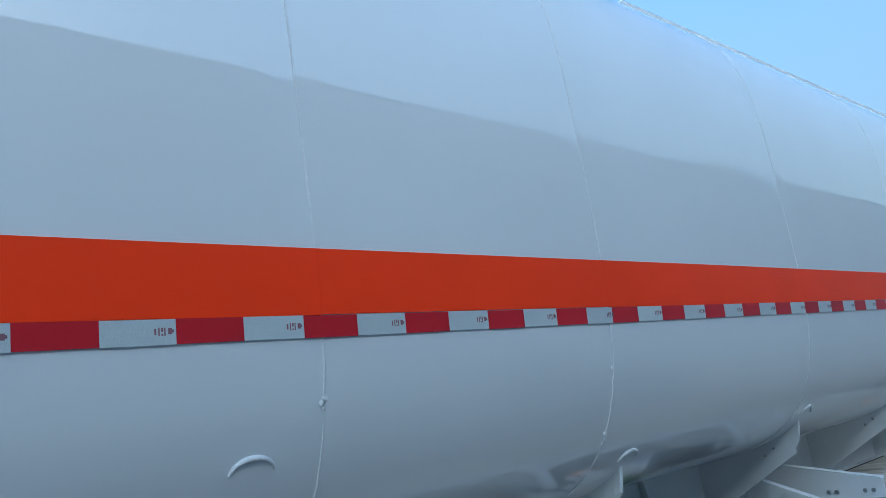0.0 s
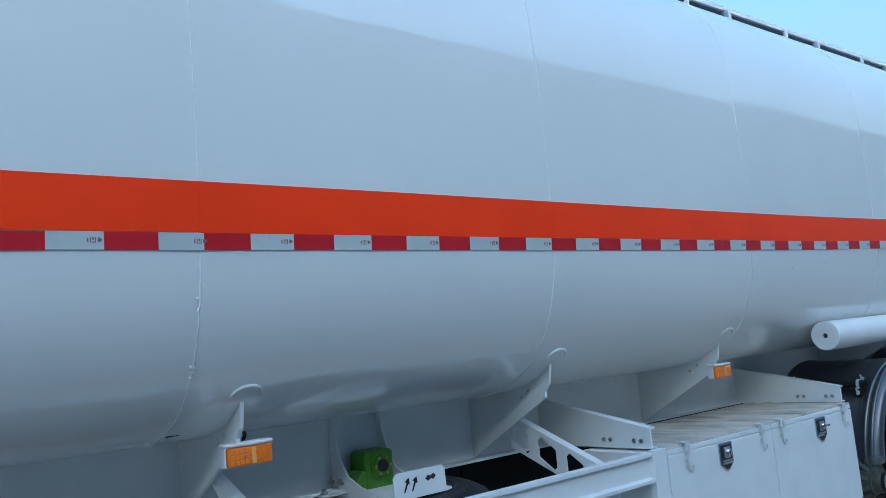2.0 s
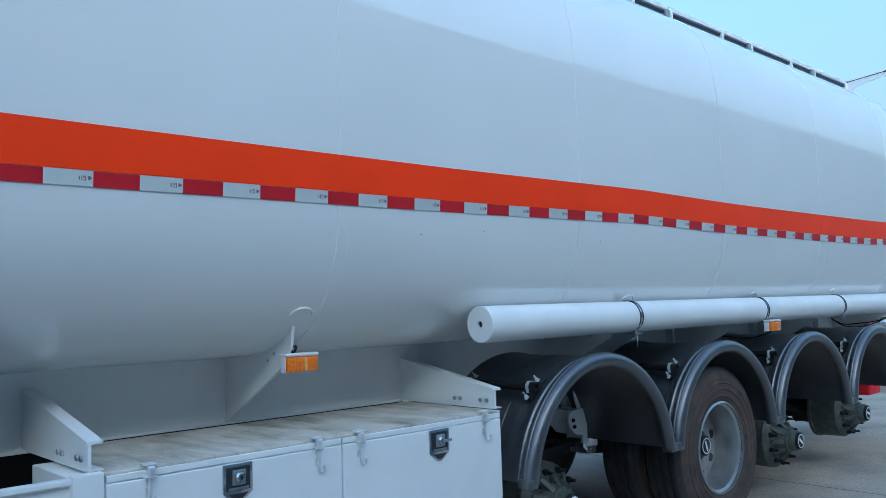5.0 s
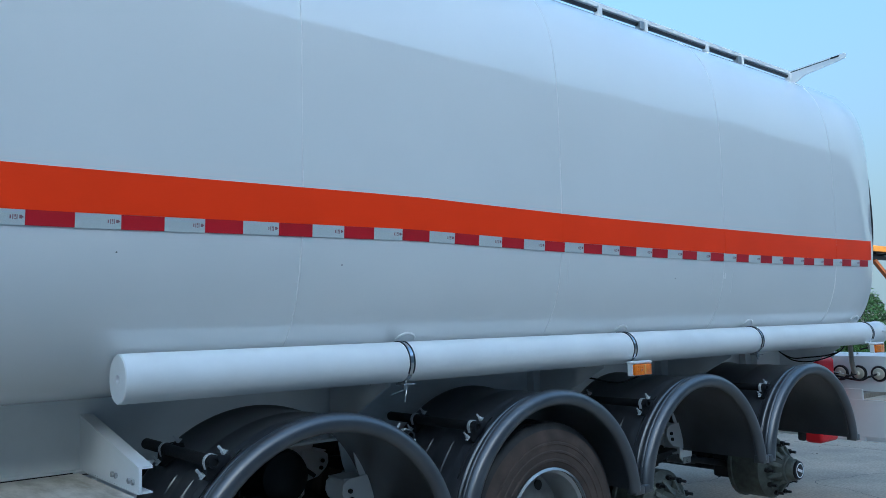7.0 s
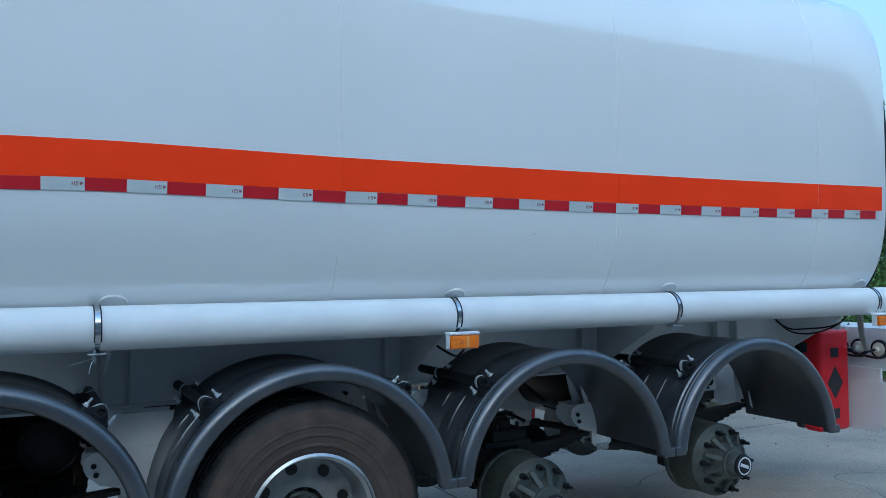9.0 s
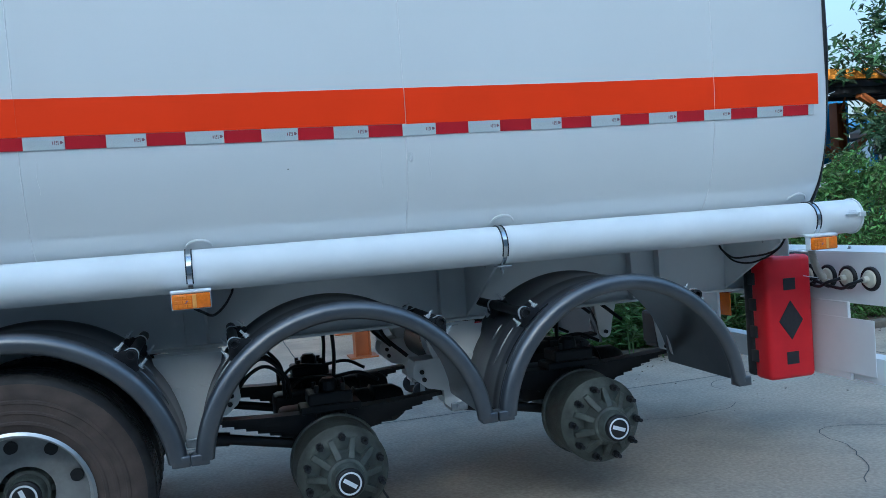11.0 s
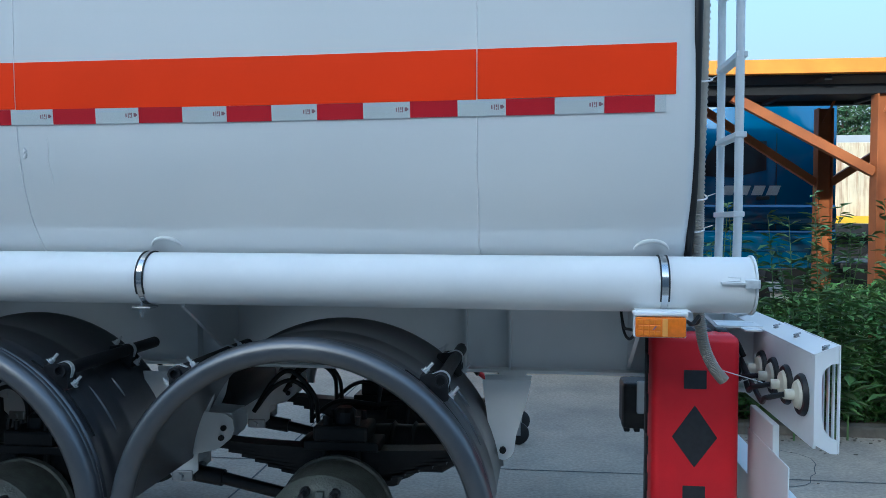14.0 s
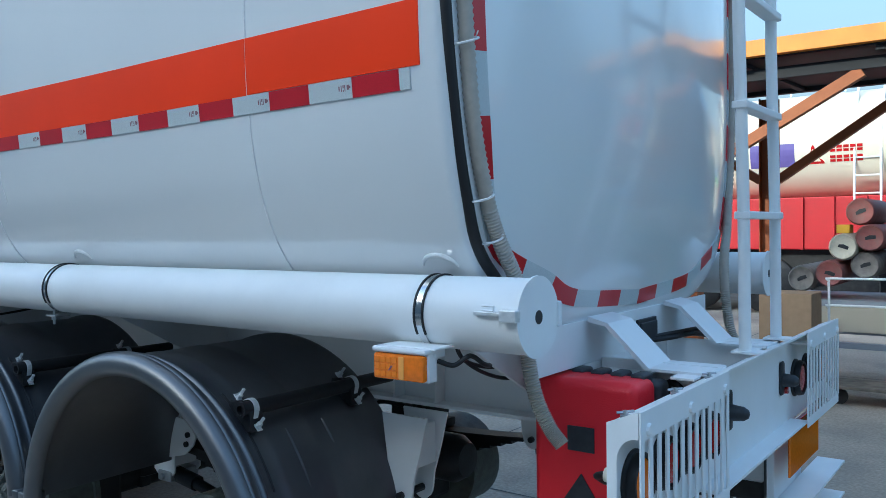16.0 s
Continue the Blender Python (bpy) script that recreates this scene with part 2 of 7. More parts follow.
def concrete(name):
    m = mat(name, (0.46, 0.385, 0.295), 0.85, var=0.10, scale=1.3, bump=0.003, bump_scale=60, stain=(0.19, 0.175, 0.155), stain_amt=0.7, stain_scale=0.9)
    nt = m.node_tree
    p = nt.nodes["Principled BSDF"]
    src = p.inputs["Base Color"].links[0].from_socket
    geo = nt.nodes.new("ShaderNodeNewGeometry")
    n = nt.nodes.new("ShaderNodeTexNoise")
    n.inputs["Scale"].default_value = 45
    n.inputs["Detail"].default_value = 8
    nt.links.new(geo.outputs["Position"], n.inputs["Vector"])
    r = nt.nodes.new("ShaderNodeMapRange")
    r.inputs["From Min"].default_value, r.inputs["From Max"].default_value = 0.3, 0.7
    r.inputs["To Min"].default_value, r.inputs["To Max"].default_value = 0.8, 1.15
    nt.links.new(n.outputs["Fac"], r.inputs["Value"])
    v = nt.nodes.new("ShaderNodeVectorMath")
    v.operation = "SCALE"
    nt.links.new(src, v.inputs[0])
    nt.links.new(r.outputs[0], v.inputs["Scale"])
    nt.links.new(v.outputs[0], p.inputs["Base Color"])
    return m


M_CONCRETE = concrete("worn_yard_concrete")
M_DARKLANE = mat("dark_added_lane", (0.12, 0.12, 0.115), 0.85, var=0.25, scale=2.0, bump=0.004, bump_scale=90, stain=(0.10, 0.095, 0.085), stain_amt=0.5, stain_scale=0.8)
M_KERB = mat("grey_kerb_concrete", (0.18, 0.155, 0.12), 0.9, var=0.35, scale=9, bump=0.004, bump_scale=50)
M_SOIL = mat("brown_soil", (0.13, 0.10, 0.07), 0.95, var=0.25, scale=8, bump=0.02, bump_scale=14)
M_JOINT = mat("dark_joint", (0.10, 0.10, 0.095), 0.9)


# ---- mesh helpers ----
def finish(name, bm, material, smooth=None):
    me = bpy.data.meshes.new(name)
    bmesh.ops.recalc_face_normals(bm, faces=bm.faces)
    if smooth:
        for f in bm.faces:
            f.smooth = True
        for e in bm.edges:
            if len(e.link_faces) == 2 and e.calc_face_angle(0) > radians(smooth):
                e.smooth = False
    bm.to_mesh(me)
    bm.free()
    for mm in (material if isinstance(material, (list, tuple)) else [material]):
        me.materials.append(mm)
    return me


def world_of(ob):
    m = ob.matrix_basis.copy()
    if ob.parent:
        m = world_of(ob.parent) @ ob.matrix_parent_inverse @ m
    return m


def put_under(ob, parent, at=None):
    """Parent ob, whose pose at is given in the world."""
    ob.parent = parent
    ob.matrix_parent_inverse = world_of(parent).inverted()
    ob.matrix_basis = at if at is not None else Matrix()
    return ob


def part(name, bm, material, parent, label="", at=None, smooth=None):
    data = bm if isinstance(bm, bpy.types.Mesh) else finish(name, bm, material, smooth)
    ob = put_under(new(name, data), parent, at)
    return tagged(ob, label=label) if label else ob


def thing(name, x, y, z, label, category, group="", kind=""):
    ob = new(name)
    ob.empty_display_size = 0.2
    ob.matrix_basis = Matrix.Translation((x, y, z))
    return tagged(ob, label, category, group, kind)


def solid(name, bm, material, label, category, group="", kind="", smooth=None, at=None):
    ob = new(name, finish(name, bm, material, smooth))
    if at is not None:
        ob.matrix_basis = at
    return tagged(ob, label, category, group, kind)


def box(bm, x0, x1, y0, y1, z0, z1, bevel=0.0, seg=2, mi=0):
    vs = [bm.verts.new((x, y, z)) for x in (x0, x1) for y in (y0, y1) for z in (z0, z1)]
    fs = [bm.faces.new([vs[i] for i in q]) for q in ((0, 1, 3, 2), (4, 6, 7, 5), (0, 4, 5, 1), (2, 3, 7, 6), (0, 2, 6, 4), (1, 5, 7, 3))]
    for f in fs:
        f.material_index = mi
    if bevel:
        es = list({e for f in fs for e in f.edges})
        r = bmesh.ops.bevel(bm, geom=es, offset=bevel, segments=seg, profile=0.5, affect="EDGES")
        for f in r["faces"]:
            f.material_index = mi
    return vs


def prism(bm, pts, axis, a, b, mi=0, bevel=0.0):
    """A polygon pts in the plane across axis, from a to b along it. Points are the other two coordinates in order."""
    def at(p, v):
        return {"x": (v, p[0], p[1]), "y": (p[0], v, p[1]), "z": (p[0], p[1], v)}[axis]
    A = [bm.verts.new(at(p, a)) for p in pts]
    B = [bm.verts.new(at(p, b)) for p in pts]
    n = len(pts)
    fs = [bm.faces.new(A), bm.faces.new(B[::-1])]
    fs += [bm.faces.new((A[i], B[i], B[(i + 1) % n], A[(i + 1) % n])) for i in range(n)]
    for f in fs:
        f.material_index = mi
    if bevel:
        es = list({e for f in fs for e in f.edges})
        r = bmesh.ops.bevel(bm, geom=es, offset=bevel, segments=2, profile=0.5, affect="EDGES")
        for f in r["faces"]:
            f.material_index = mi


def frame_of(d):
    d = Vector(d).normalized()
    u = Vector((0, 0, 1)) if abs(d.z) < 0.9 else Vector((1, 0, 0))
    s = d.cross(u).normalized()
    return s, s.cross(d).normalized()


def sweep(bm, pts, r, seg=10, mi=0, cap=True, radii=None):
    """A round tube along the points."""
    pts = [Vector(p) for p in pts]
    rings, s0 = [], None
    for i, p in enumerate(pts):
        d = (pts[min(i + 1, len(pts) - 1)] - pts[max(i - 1, 0)]).normalized()
        if s0 is None:
            s, u = frame_of(d)
        else:
            s = (s0 - d * s0.dot(d)).normalized()
            u = s.cross(d).normalized()
        s0 = s
        rr = radii[i] if radii else r
        rings.append([bm.verts.new(p + (s * math.cos(a) + u * math.sin(a)) * rr) for a in (2 * math.pi * k / seg for k in range(seg))])
    for A, B in zip(rings, rings[1:]):
        for k in range(seg):
            bm.faces.new((A[k], A[(k + 1) % seg], B[(k + 1) % seg], B[k])).material_index = mi
    if cap:
        bm.faces.new(rings[0][::-1]).material_index = mi
        bm.faces.new(rings[-1]).material_index = mi


def revolve(bm, prof, seg=32, axis="y", centre=(0, 0, 0), mi=0, closed=False, a0=0.0, a1=2 * math.pi):
    """Turn the profile of (radius, along) round an axis."""
    c = Vector(centre)
    full = abs(a1 - a0 - 2 * math.pi) < 1e-6
    rings = []
    for k in range(seg if full else seg + 1):
        a = a0 + (a1 - a0) * k / seg
        ca, sa = math.cos(a), math.sin(a)
        ring = []
        for r, h in prof:
            v = {"y": (r * ca, h, r * sa), "x": (h, r * ca, r * sa), "z": (r * ca, r * sa, h)}[axis]
            ring.append(bm.verts.new(c + Vector(v)))
        rings.append(ring)
    m = len(prof)
    for k in range(len(rings) if full else len(rings) - 1):
        A, B = rings[k], rings[(k + 1) % len(rings)]
        for i in range(m if closed else m - 1):
            j = (i + 1) % m
            if prof[i][0] < 1e-6 and prof[j][0] < 1e-6:
                continue
            vs = [A[i], A[j], B[j], B[i]]
            bm.faces.new(vs).material_index = mi
    bmesh.ops.remove_doubles(bm, verts=bm.verts, dist=1e-5)


def arc(n, a0, a1):
    return [a0 + (a1 - a0) * i / n for i in range(n + 1)]


def smooth_path(pts, n=6):
    """Catmull-Rom through the points."""
    P = [Vector(p) for p in pts]
    P = [2 * P[0] - P[1]] + P + [2 * P[-1] - P[-2]]
    out = []
    for i in range(1, len(P) - 2):
        a, b, c, d = P[i - 1:i + 3]
        for k in range(n):
            t = k / n
            out.append(0.5 * (2 * b + (c - a) * t + (2 * a - 5 * b + 4 * c - d) * t * t + (3 * b - a - 3 * c + d) * t ** 3))
    out.append(P[-2])
    return out


# ---- ground and setting ----
def build_ground():
    bm = bmesh.new()
    xs = [-600, -60, -30] + [-20 + 2 * i for i in range(21)] + [30, 60, 600]
    ys = [-600, -60, -30, -16] + [-12 + 2 * i for i in range(21)] + [40, 80, 600]
    g = [[bm.verts.new((x, y, 0.012 * noise.noise(Vector((x * 0.21, y * 0.21, 0))) if abs(x) < 21 and -13 < y < 29 else 0)) for y in ys] for x in xs]
    for i in range(len(xs) - 1):
        for j in range(len(ys) - 1):
            bm.faces.new((g[i][j], g[i + 1][j], g[i + 1][j + 1], g[i][j + 1]))
    ground = solid("ground", bm, M_CONCRETE, "worn grey concrete yard with stains and fine cracks", "ground", kind="structure", smooth=60)

    def ribbon(name, pts, w, label):
        b = bmesh.new()
        rows = []
        for i, (x, y) in enumerate(pts):
            a, c = pts[max(0, i - 1)], pts[min(len(pts) - 1, i + 1)]
            d = Vector((c[0] - a[0], c[1] - a[1], 0)).normalized()
            z = 0.0025 + (0.012 * noise.noise(Vector((x * 0.21, y * 0.21, 0))) if abs(x) < 21 and -13 < y < 29 else 0)
            rows.append([b.verts.new((x + s * d.y * w / 2, y - s * d.x * w / 2, z)) for s in (-1, 1)])
        for p, q in zip(rows, rows[1:]):
            b.faces.new((p[0], q[0], q[1], p[1]))
        part(name, b, M_JOINT, ground, label)
    rnd = random.Random(14)
    for y in (2.63, 7.7):
        ribbon("slab_joint", [(x, y + rnd.uniform(-0.006, 0.006)) for x in np.arange(-18, 18, 0.4)], 0.014, "dark slab joint")
    for x in (-12.1, -7.1, -2.1, 2.9):
        ribbon("slab_joint", [(x + rnd.uniform(-0.006, 0.006), y) for y in np.arange(-0.5, 12, 0.4)], 0.014, "dark slab joint")
    for x, y, a, n in ((-0.9, 1.4, 0.4, 26), (0.9, 2.2, 1.9, 24), (-3.3, -0.4, 0.2, 22), (1.6, 0.6, 2.6, 30)):
        pts = []
        for k in range(n):
            pts.append((x, y))
            a += rnd.uniform(-0.5, 0.5)
            x, y = x + 0.07 * math.cos(a), y + 0.07 * math.sin(a)
        ribbon("crack", pts, 0.006, "fine dark crack")
    # out of view; added to cut the ground light on the tank's belly
    # dark lane let into the concrete, bending away towards the shed
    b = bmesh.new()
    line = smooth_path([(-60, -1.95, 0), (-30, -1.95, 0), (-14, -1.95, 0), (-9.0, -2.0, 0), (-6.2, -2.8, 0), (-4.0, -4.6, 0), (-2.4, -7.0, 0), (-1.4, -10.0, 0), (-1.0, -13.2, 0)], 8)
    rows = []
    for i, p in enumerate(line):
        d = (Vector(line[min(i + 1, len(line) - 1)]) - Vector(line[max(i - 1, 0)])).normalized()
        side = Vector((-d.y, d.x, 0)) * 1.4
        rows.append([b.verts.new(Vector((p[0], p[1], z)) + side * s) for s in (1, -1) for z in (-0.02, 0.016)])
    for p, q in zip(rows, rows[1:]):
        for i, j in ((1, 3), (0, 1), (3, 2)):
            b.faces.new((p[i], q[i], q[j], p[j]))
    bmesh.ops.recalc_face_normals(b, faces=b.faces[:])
    solid("road", b, M_DARKLANE, "added dark lane, out of view, that cuts the ground light on the tank", "road", kind="structure")
    b = bmesh.new()
    for k in range(420):
        x = rnd.uniform(0.4, 8)
        y = 3.70 - abs(rnd.gauss(0, 0.22)) if rnd.random() < 0.8 else rnd.uniform(1.5, 3.6)
        r = rnd.uniform(0.003, 0.010)
        z = 0.006 + 0.012 * noise.noise(Vector((x * 0.21, y * 0.21, 0)))
        bmesh.ops.create_icosphere(b, subdivisions=1, radius=r, matrix=Matrix.Translation((x, y, z)) @ Matrix.Diagonal((rnd.uniform(0.8, 2.0), rnd.uniform(0.6, 1.3), 0.4, 1)))
    part("grit", b, M_SOIL, ground, "loose grit and dry leaves")["kind"] = "stuff"


build_ground()


# ---- the tank trailer ----
YC, ZC, TW, TH, TN = 1.05, 2.39, 1.07, 1.12, 3.8     # tank section: a squared ellipse
X_FRONT, X_REAR = -13.2, 0.10
AXLES = (-5.04, -3.74, -2.43, -1.115)
SEAMS = (-12.4, -10.885, -9.76, -8.235, -6.69, -5.145, -3.62, -2.085, -0.54)


def tank_y(z):
    """The near side of the tank at the height z."""
    return YC - TW * max(0.0, 1 - abs((z - ZC) / TH) ** TN) ** (1 / TN)


def tank_ring(n, inset=0.0, off=0.0):
    out = []
    for k in range(n):
        a = 2 * math.pi * k / n
        c, s = math.cos(a), math.sin(a)
        out.append((YC + (TW - inset + off) * math.copysign(abs(c) ** (2 / TN), c), ZC + (TH - inset + off) * math.copysign(abs(s) ** (2 / TN), s)))
    return out


HEAD = ((0.0, 0.0), (0.008, 0.018), (0.030, 0.032), (0.060, 0.037), (0.115, 0.049), (0.18, 0.066), (0.25, 0.083), (0.37, 0.108), (0.50, 0.131), (0.65, 0.153), (0.80, 0.168), (1.00, 0.180))


def head_x(inset):
    for (a, xa), (b, xb) in zip(HEAD, HEAD[1:]):
        if a <= inset <= b and b > a:
            return X_REAR + xa + (xb - xa) * (inset - a) / (b - a)
    return X_REAR + HEAD[-1][1]


ZT = ((-13.3, 1.868), (-11.0, 1.873), (-9.6, 1.878), (-7.5, 1.886), (-6.0, 1.895), (-4.6, 1.914), (-3.6, 1.901), (-2.2, 1.896), (-1.2, 1.900), (0.1, 1.915))


def tape_z(x):
    """The lower edge of the reflective tape."""
    return float(np.interp(x, [a for a, _ in ZT], [b for _, b in ZT]))


trailer = thing("tank_trailer", -6.0, YC, 0.0, "long white fuel tank trailer, orange stripe, three axles without wheels", "trailer")


def build_tank():
    n = 144
    bm = bmesh.new()
    rings = []
    for d, h in reversed(HEAD):
        rings.append([bm.verts.new((X_FRONT - h, y, z)) for y, z in tank_ring(n, d)])
    xs = set(float(x) for x in np.linspace(X_FRONT, X_REAR, 40)[1:-1] if min(abs(x - q) for q in SEAMS) > 0.17)
    for q in SEAMS:
        xs.update(q + d for d in (-0.16, -0.12, -0.085, -0.06, -0.04, -0.022, -0.008, 0.008, 0.022, 0.04, 0.06, 0.085, 0.12, 0.16))
    for x in sorted(xs):
        # the plates draw in a little at each weld
        d = min(abs(x - q) for q in SEAMS)
        rings.append([bm.verts.new((x, y, z)) for y, z in tank_ring(n, 0.0011 * math.exp(-(d / 0.05) ** 2))])
    for d, h in HEAD:
        rings.append([bm.verts.new((X_REAR + h, y, z)) for y, z in tank_ring(n, d)])
    for i, (A, B) in enumerate(zip(rings, rings[1:])):
        for k in range(n):
            f = bm.faces.new((A[k], A[(k + 1) % n], B[(k + 1) % n], B[k]))
            f.material_index = 1 if i >= len(rings) - len(HEAD) + 2 else 0
    bm.faces.new(rings[0])
    bm.faces.new(rings[-1]).material_index = 1
    return part("tank", bm, [M_TANK, M_HEAD], trailer, "glossy white steel tank with rounded-square section", smooth=35)


tank = build_tank()


def build_seams():
    for i, x in enumerate(SEAMS):
        bm = bmesh.new()
        rnd = random.Random(i)
        ring = tank_ring(150, 0, -0.0008)
        pts = [(x + rnd.uniform(-0.0015, 0.0015), y, z) for y, z in ring]
        sweep(bm, pts + pts[:1], 0.0030, 6, cap=False, radii=[rnd.uniform(0.0020, 0.0034) for _ in pts] + [0.0025])
        part("weld_seam", bm, M_WELD, tank, "thin raised weld bead", smooth=60)
    # runs and drips beside the seams
    rnd = random.Random(5)
    for x, z in ((-10.887, 1.73), (-9.765, 1.72), (-9.764, 1.52), (-2.06, 1.80)):
        bm = bmesh.new()
        for k in range(5):
            c = Vector((x + rnd.uniform(-0.006, 0.006), 0, z + rnd.uniform(-0.02, 0.02)))
            c.y = tank_y(c.z)
            bmesh.ops.create_icosphere(bm, subdivisions=1, radius=rnd.uniform(0.004, 0.008), matrix=Matrix.Translation(c) @ Matrix.Diagonal((1, 0.5, 1.2, 1)))
        part("weld_spatter", bm, M_WELD, tank, smooth=80)
    # thin paint runs below the tape, small dots and a dark scratch
    for x, z0, z1 in ((-6.64, 1.86, 1.70), (-6.735, 1.84, 1.74), (-3.56, 1.87, 1.73), (-2.20, 1.87, 1.68), (-1.98, 1.86, 1.70), (-2.085, 1.83, 1.72)):
        bm = bmesh.new()
        pts = [(x + 0.004 * math.sin(9 * t), tank_y(z0 + (z1 - z0) * t) - 0.0005, z0 + (z1 - z0) * t) for t in arc(6, 0, 1)]
        sweep(bm, pts, 0.001, 6, radii=[0.0006, 0.0008, 0.0010, 0.0011, 0.0012, 0.0016, 0.0010])
        part("paint_run", bm, M_WELD, tank, "thin run in the paint", smooth=70)
    for x, z in ((-6.25, 1.79), (-5.86, 1.82), (-4.95, 1.80), (-2.6, 1.78)):
        bm = bmesh.new()
        bmesh.ops.create_icosphere(bm, subdivisions=1, radius=0.003, matrix=Matrix.Translation((x, tank_y(z), z)) @ Matrix.Diagonal((1.3, 0.35, 1, 1)))
        part("dirt_speck", bm, M_DKPLAST, tank, "small dark speck")
    bm = bmesh.new()
    z = 1.318
    prism(bm, [(-9.745, z), (-9.70, z + 0.003), (-9.69, z + 0.010), (-9.715, z + 0.007), (-9.74, z + 0.007)], "y", tank_y(z) - 0.012, tank_y(z) + 0.01)
    part("scuff_mark", bm, M_CABLE, tank, "short black scuff")


build_seams()


def band_top(x):
    """The upper edge of the orange band above the tape's lower edge."""
    return float(np.interp(x, (-9.0, -7.0, -5.0, -3.2, -2.2), (0.205, 0.199, 0.196, 0.198, 0.205)))


def strip(x0, x1, z_lo, z_hi, lift, rows=4, step=0.3):
    """A thin sheet laid on the near side of the tank; z_lo and z_hi are above the tape's lower edge."""
    bm = bmesh.new()
    xs = np.linspace(x0, x1, max(2, int((x1 - x0) / step) + 1))
    fr, bk = [], []
    for x in xs:
        hi = z_hi if z_hi < 0.1 else band_top(x)
        zz = [tape_z(x) + z_lo + (hi - z_lo) * r / rows for r in range(rows + 1)]
        fr.append([bm.verts.new((x, tank_y(z) - lift, z)) for z in zz])
        bk.append([bm.verts.new((x, tank_y(z) + 0.002, z)) for z in zz])
    for i in range(len(xs) - 1):
        for r in range(rows):
            bm.faces.new((fr[i][r], fr[i + 1][r], fr[i + 1][r + 1], fr[i][r + 1]))
        for r in (0, rows):
            bm.faces.new((fr[i][r], fr[i + 1][r], bk[i + 1][r], bk[i][r]))
    for i in (0, -1):
        for r in range(rows):
            bm.faces.new((fr[i][r], fr[i][r + 1], bk[i][r + 1], bk[i][r]))
    return bm


def build_band():
    cuts = (-13.1, -10.884, -9.762, -8.236, -6.69, -3.615, -2.083, -0.54, 0.062)
    for i, (a, b) in enumerate(zip(cuts, cuts[1:])):
        part("orange_band", strip(a + (0.0018 if a in (-2.083, -0.54) else 0.0003), b - (0.0018 if b in (-2.083, -0.54) else 0.0003), 0.052 if i % 2 else 0.0505, 0.205, 0.0032), M_ORANGE, tank, "glossy orange vinyl stripe", smooth=40)
    # small torn flap of the band beside a seam
    bm = bmesh.new()
    prism(bm, ((-8.252, 1.944), (-8.228, 1.944), (-8.236, 1.975)), "y", -0.012, -0.009)
    part("torn_flap", bm, M_ORANGE, tank, "torn corner of the orange stripe")


build_band()


def tape_mesh(name, length, marked, material):
    bm = bmesh.new()
    y0, y1 = tank_y(1.90), tank_y(1.95)
    f, k = 0.0040, 0.001
    h = length / 2
    v = [bm.verts.new(p) for p in ((-h, y0 - f, 0), (h, y0 - f, 0), (h, y1 - f, 0.05), (-h, y1 - f, 0.05), (-h, y0 + k, 0), (h, y0 + k, 0), (h, y1 + k, 0.05), (-h, y1 + k, 0.05))]
    for q in ((0, 1, 2, 3), (0, 4, 5, 1), (1, 5, 6, 2), (2, 6, 7, 3), (3, 7, 4, 0)):
        bm.faces.new([v[i] for i in q])
    if marked:
        # printed approval mark: small bars and a ring
        def patch(x0, x1, z0, z1):
            def yy(z):
                return y0 + (y1 - y0) * z / 0.05 - f - 0.0004
            q = [bm.verts.new((x, yy(z), z)) for x, z in ((x0, z0), (x1, z0), (x1, z1), (x0, z1))]
            bm.faces.new(q).material_index = 1
        for x0, x1, z0, z1 in ((0.058, 0.066, 0.021, 0.033), (0.066, 0.070, 0.024, 0.030), (0.050, 0.053, 0.018, 0.034), (0.044, 0.048, 0.018, 0.022), (0.044, 0.048, 0.026, 0.034),
                               (0.038, 0.041, 0.018, 0.034), (0.030, 0.034, 0.020, 0.032)):
            patch(x0, x1, z0, z1)
    me = bpy.data.meshes.new(name)
    bm.to_mesh(me)
    bm.free()
    me.materials.append(material)
    me.materials.append(M_INK)
    return me


def build_tape():
    red, white = tape_mesh("red_tape", 0.1496, False, M_TRED), tape_mesh("white_tape", 0.1496, True, M_TWHITE)
    rnd = random.Random(3)
    x, k = -0.075, 0
    while x > -13.1:
        z = tape_z(x)
        tilt = math.degrees(math.atan2(tape_z(x + 0.07) - tape_z(x - 0.07), 0.14))
        sx = x + (0.014 if x < -9.8 else 0.0)
        m = pose(sx, tank_y(z) - tank_y(1.90), z + rnd.uniform(-0.0007, 0.0007), 0, -tilt, 0)
        part("white_tape" if k % 2 else "red_tape", white if k % 2 else red, None, tank, at=m)
        x -= 0.15
        k += 1
    end = tape_mesh("white_tape_end", 0.032, False, M_TWHITE)
    part("white_tape", end, None, tank, at=pose(0.0165, tank_y(tape_z(0)) - tank_y(1.90), tape_z(0.016)))


build_tape()


RING = ((1.05, 1.352), (0.60, 1.382), (0.42, 1.442), (0.21, 1.520), (0.150, 1.62), (0.118, 1.80), (0.095, 2.05), (0.088, 2.39), (0.095, 2.75), (0.13, 3.05), (0.24, 3.27), (0.45, 3.38), (0.70, 3.42), (1.05, 3.43))


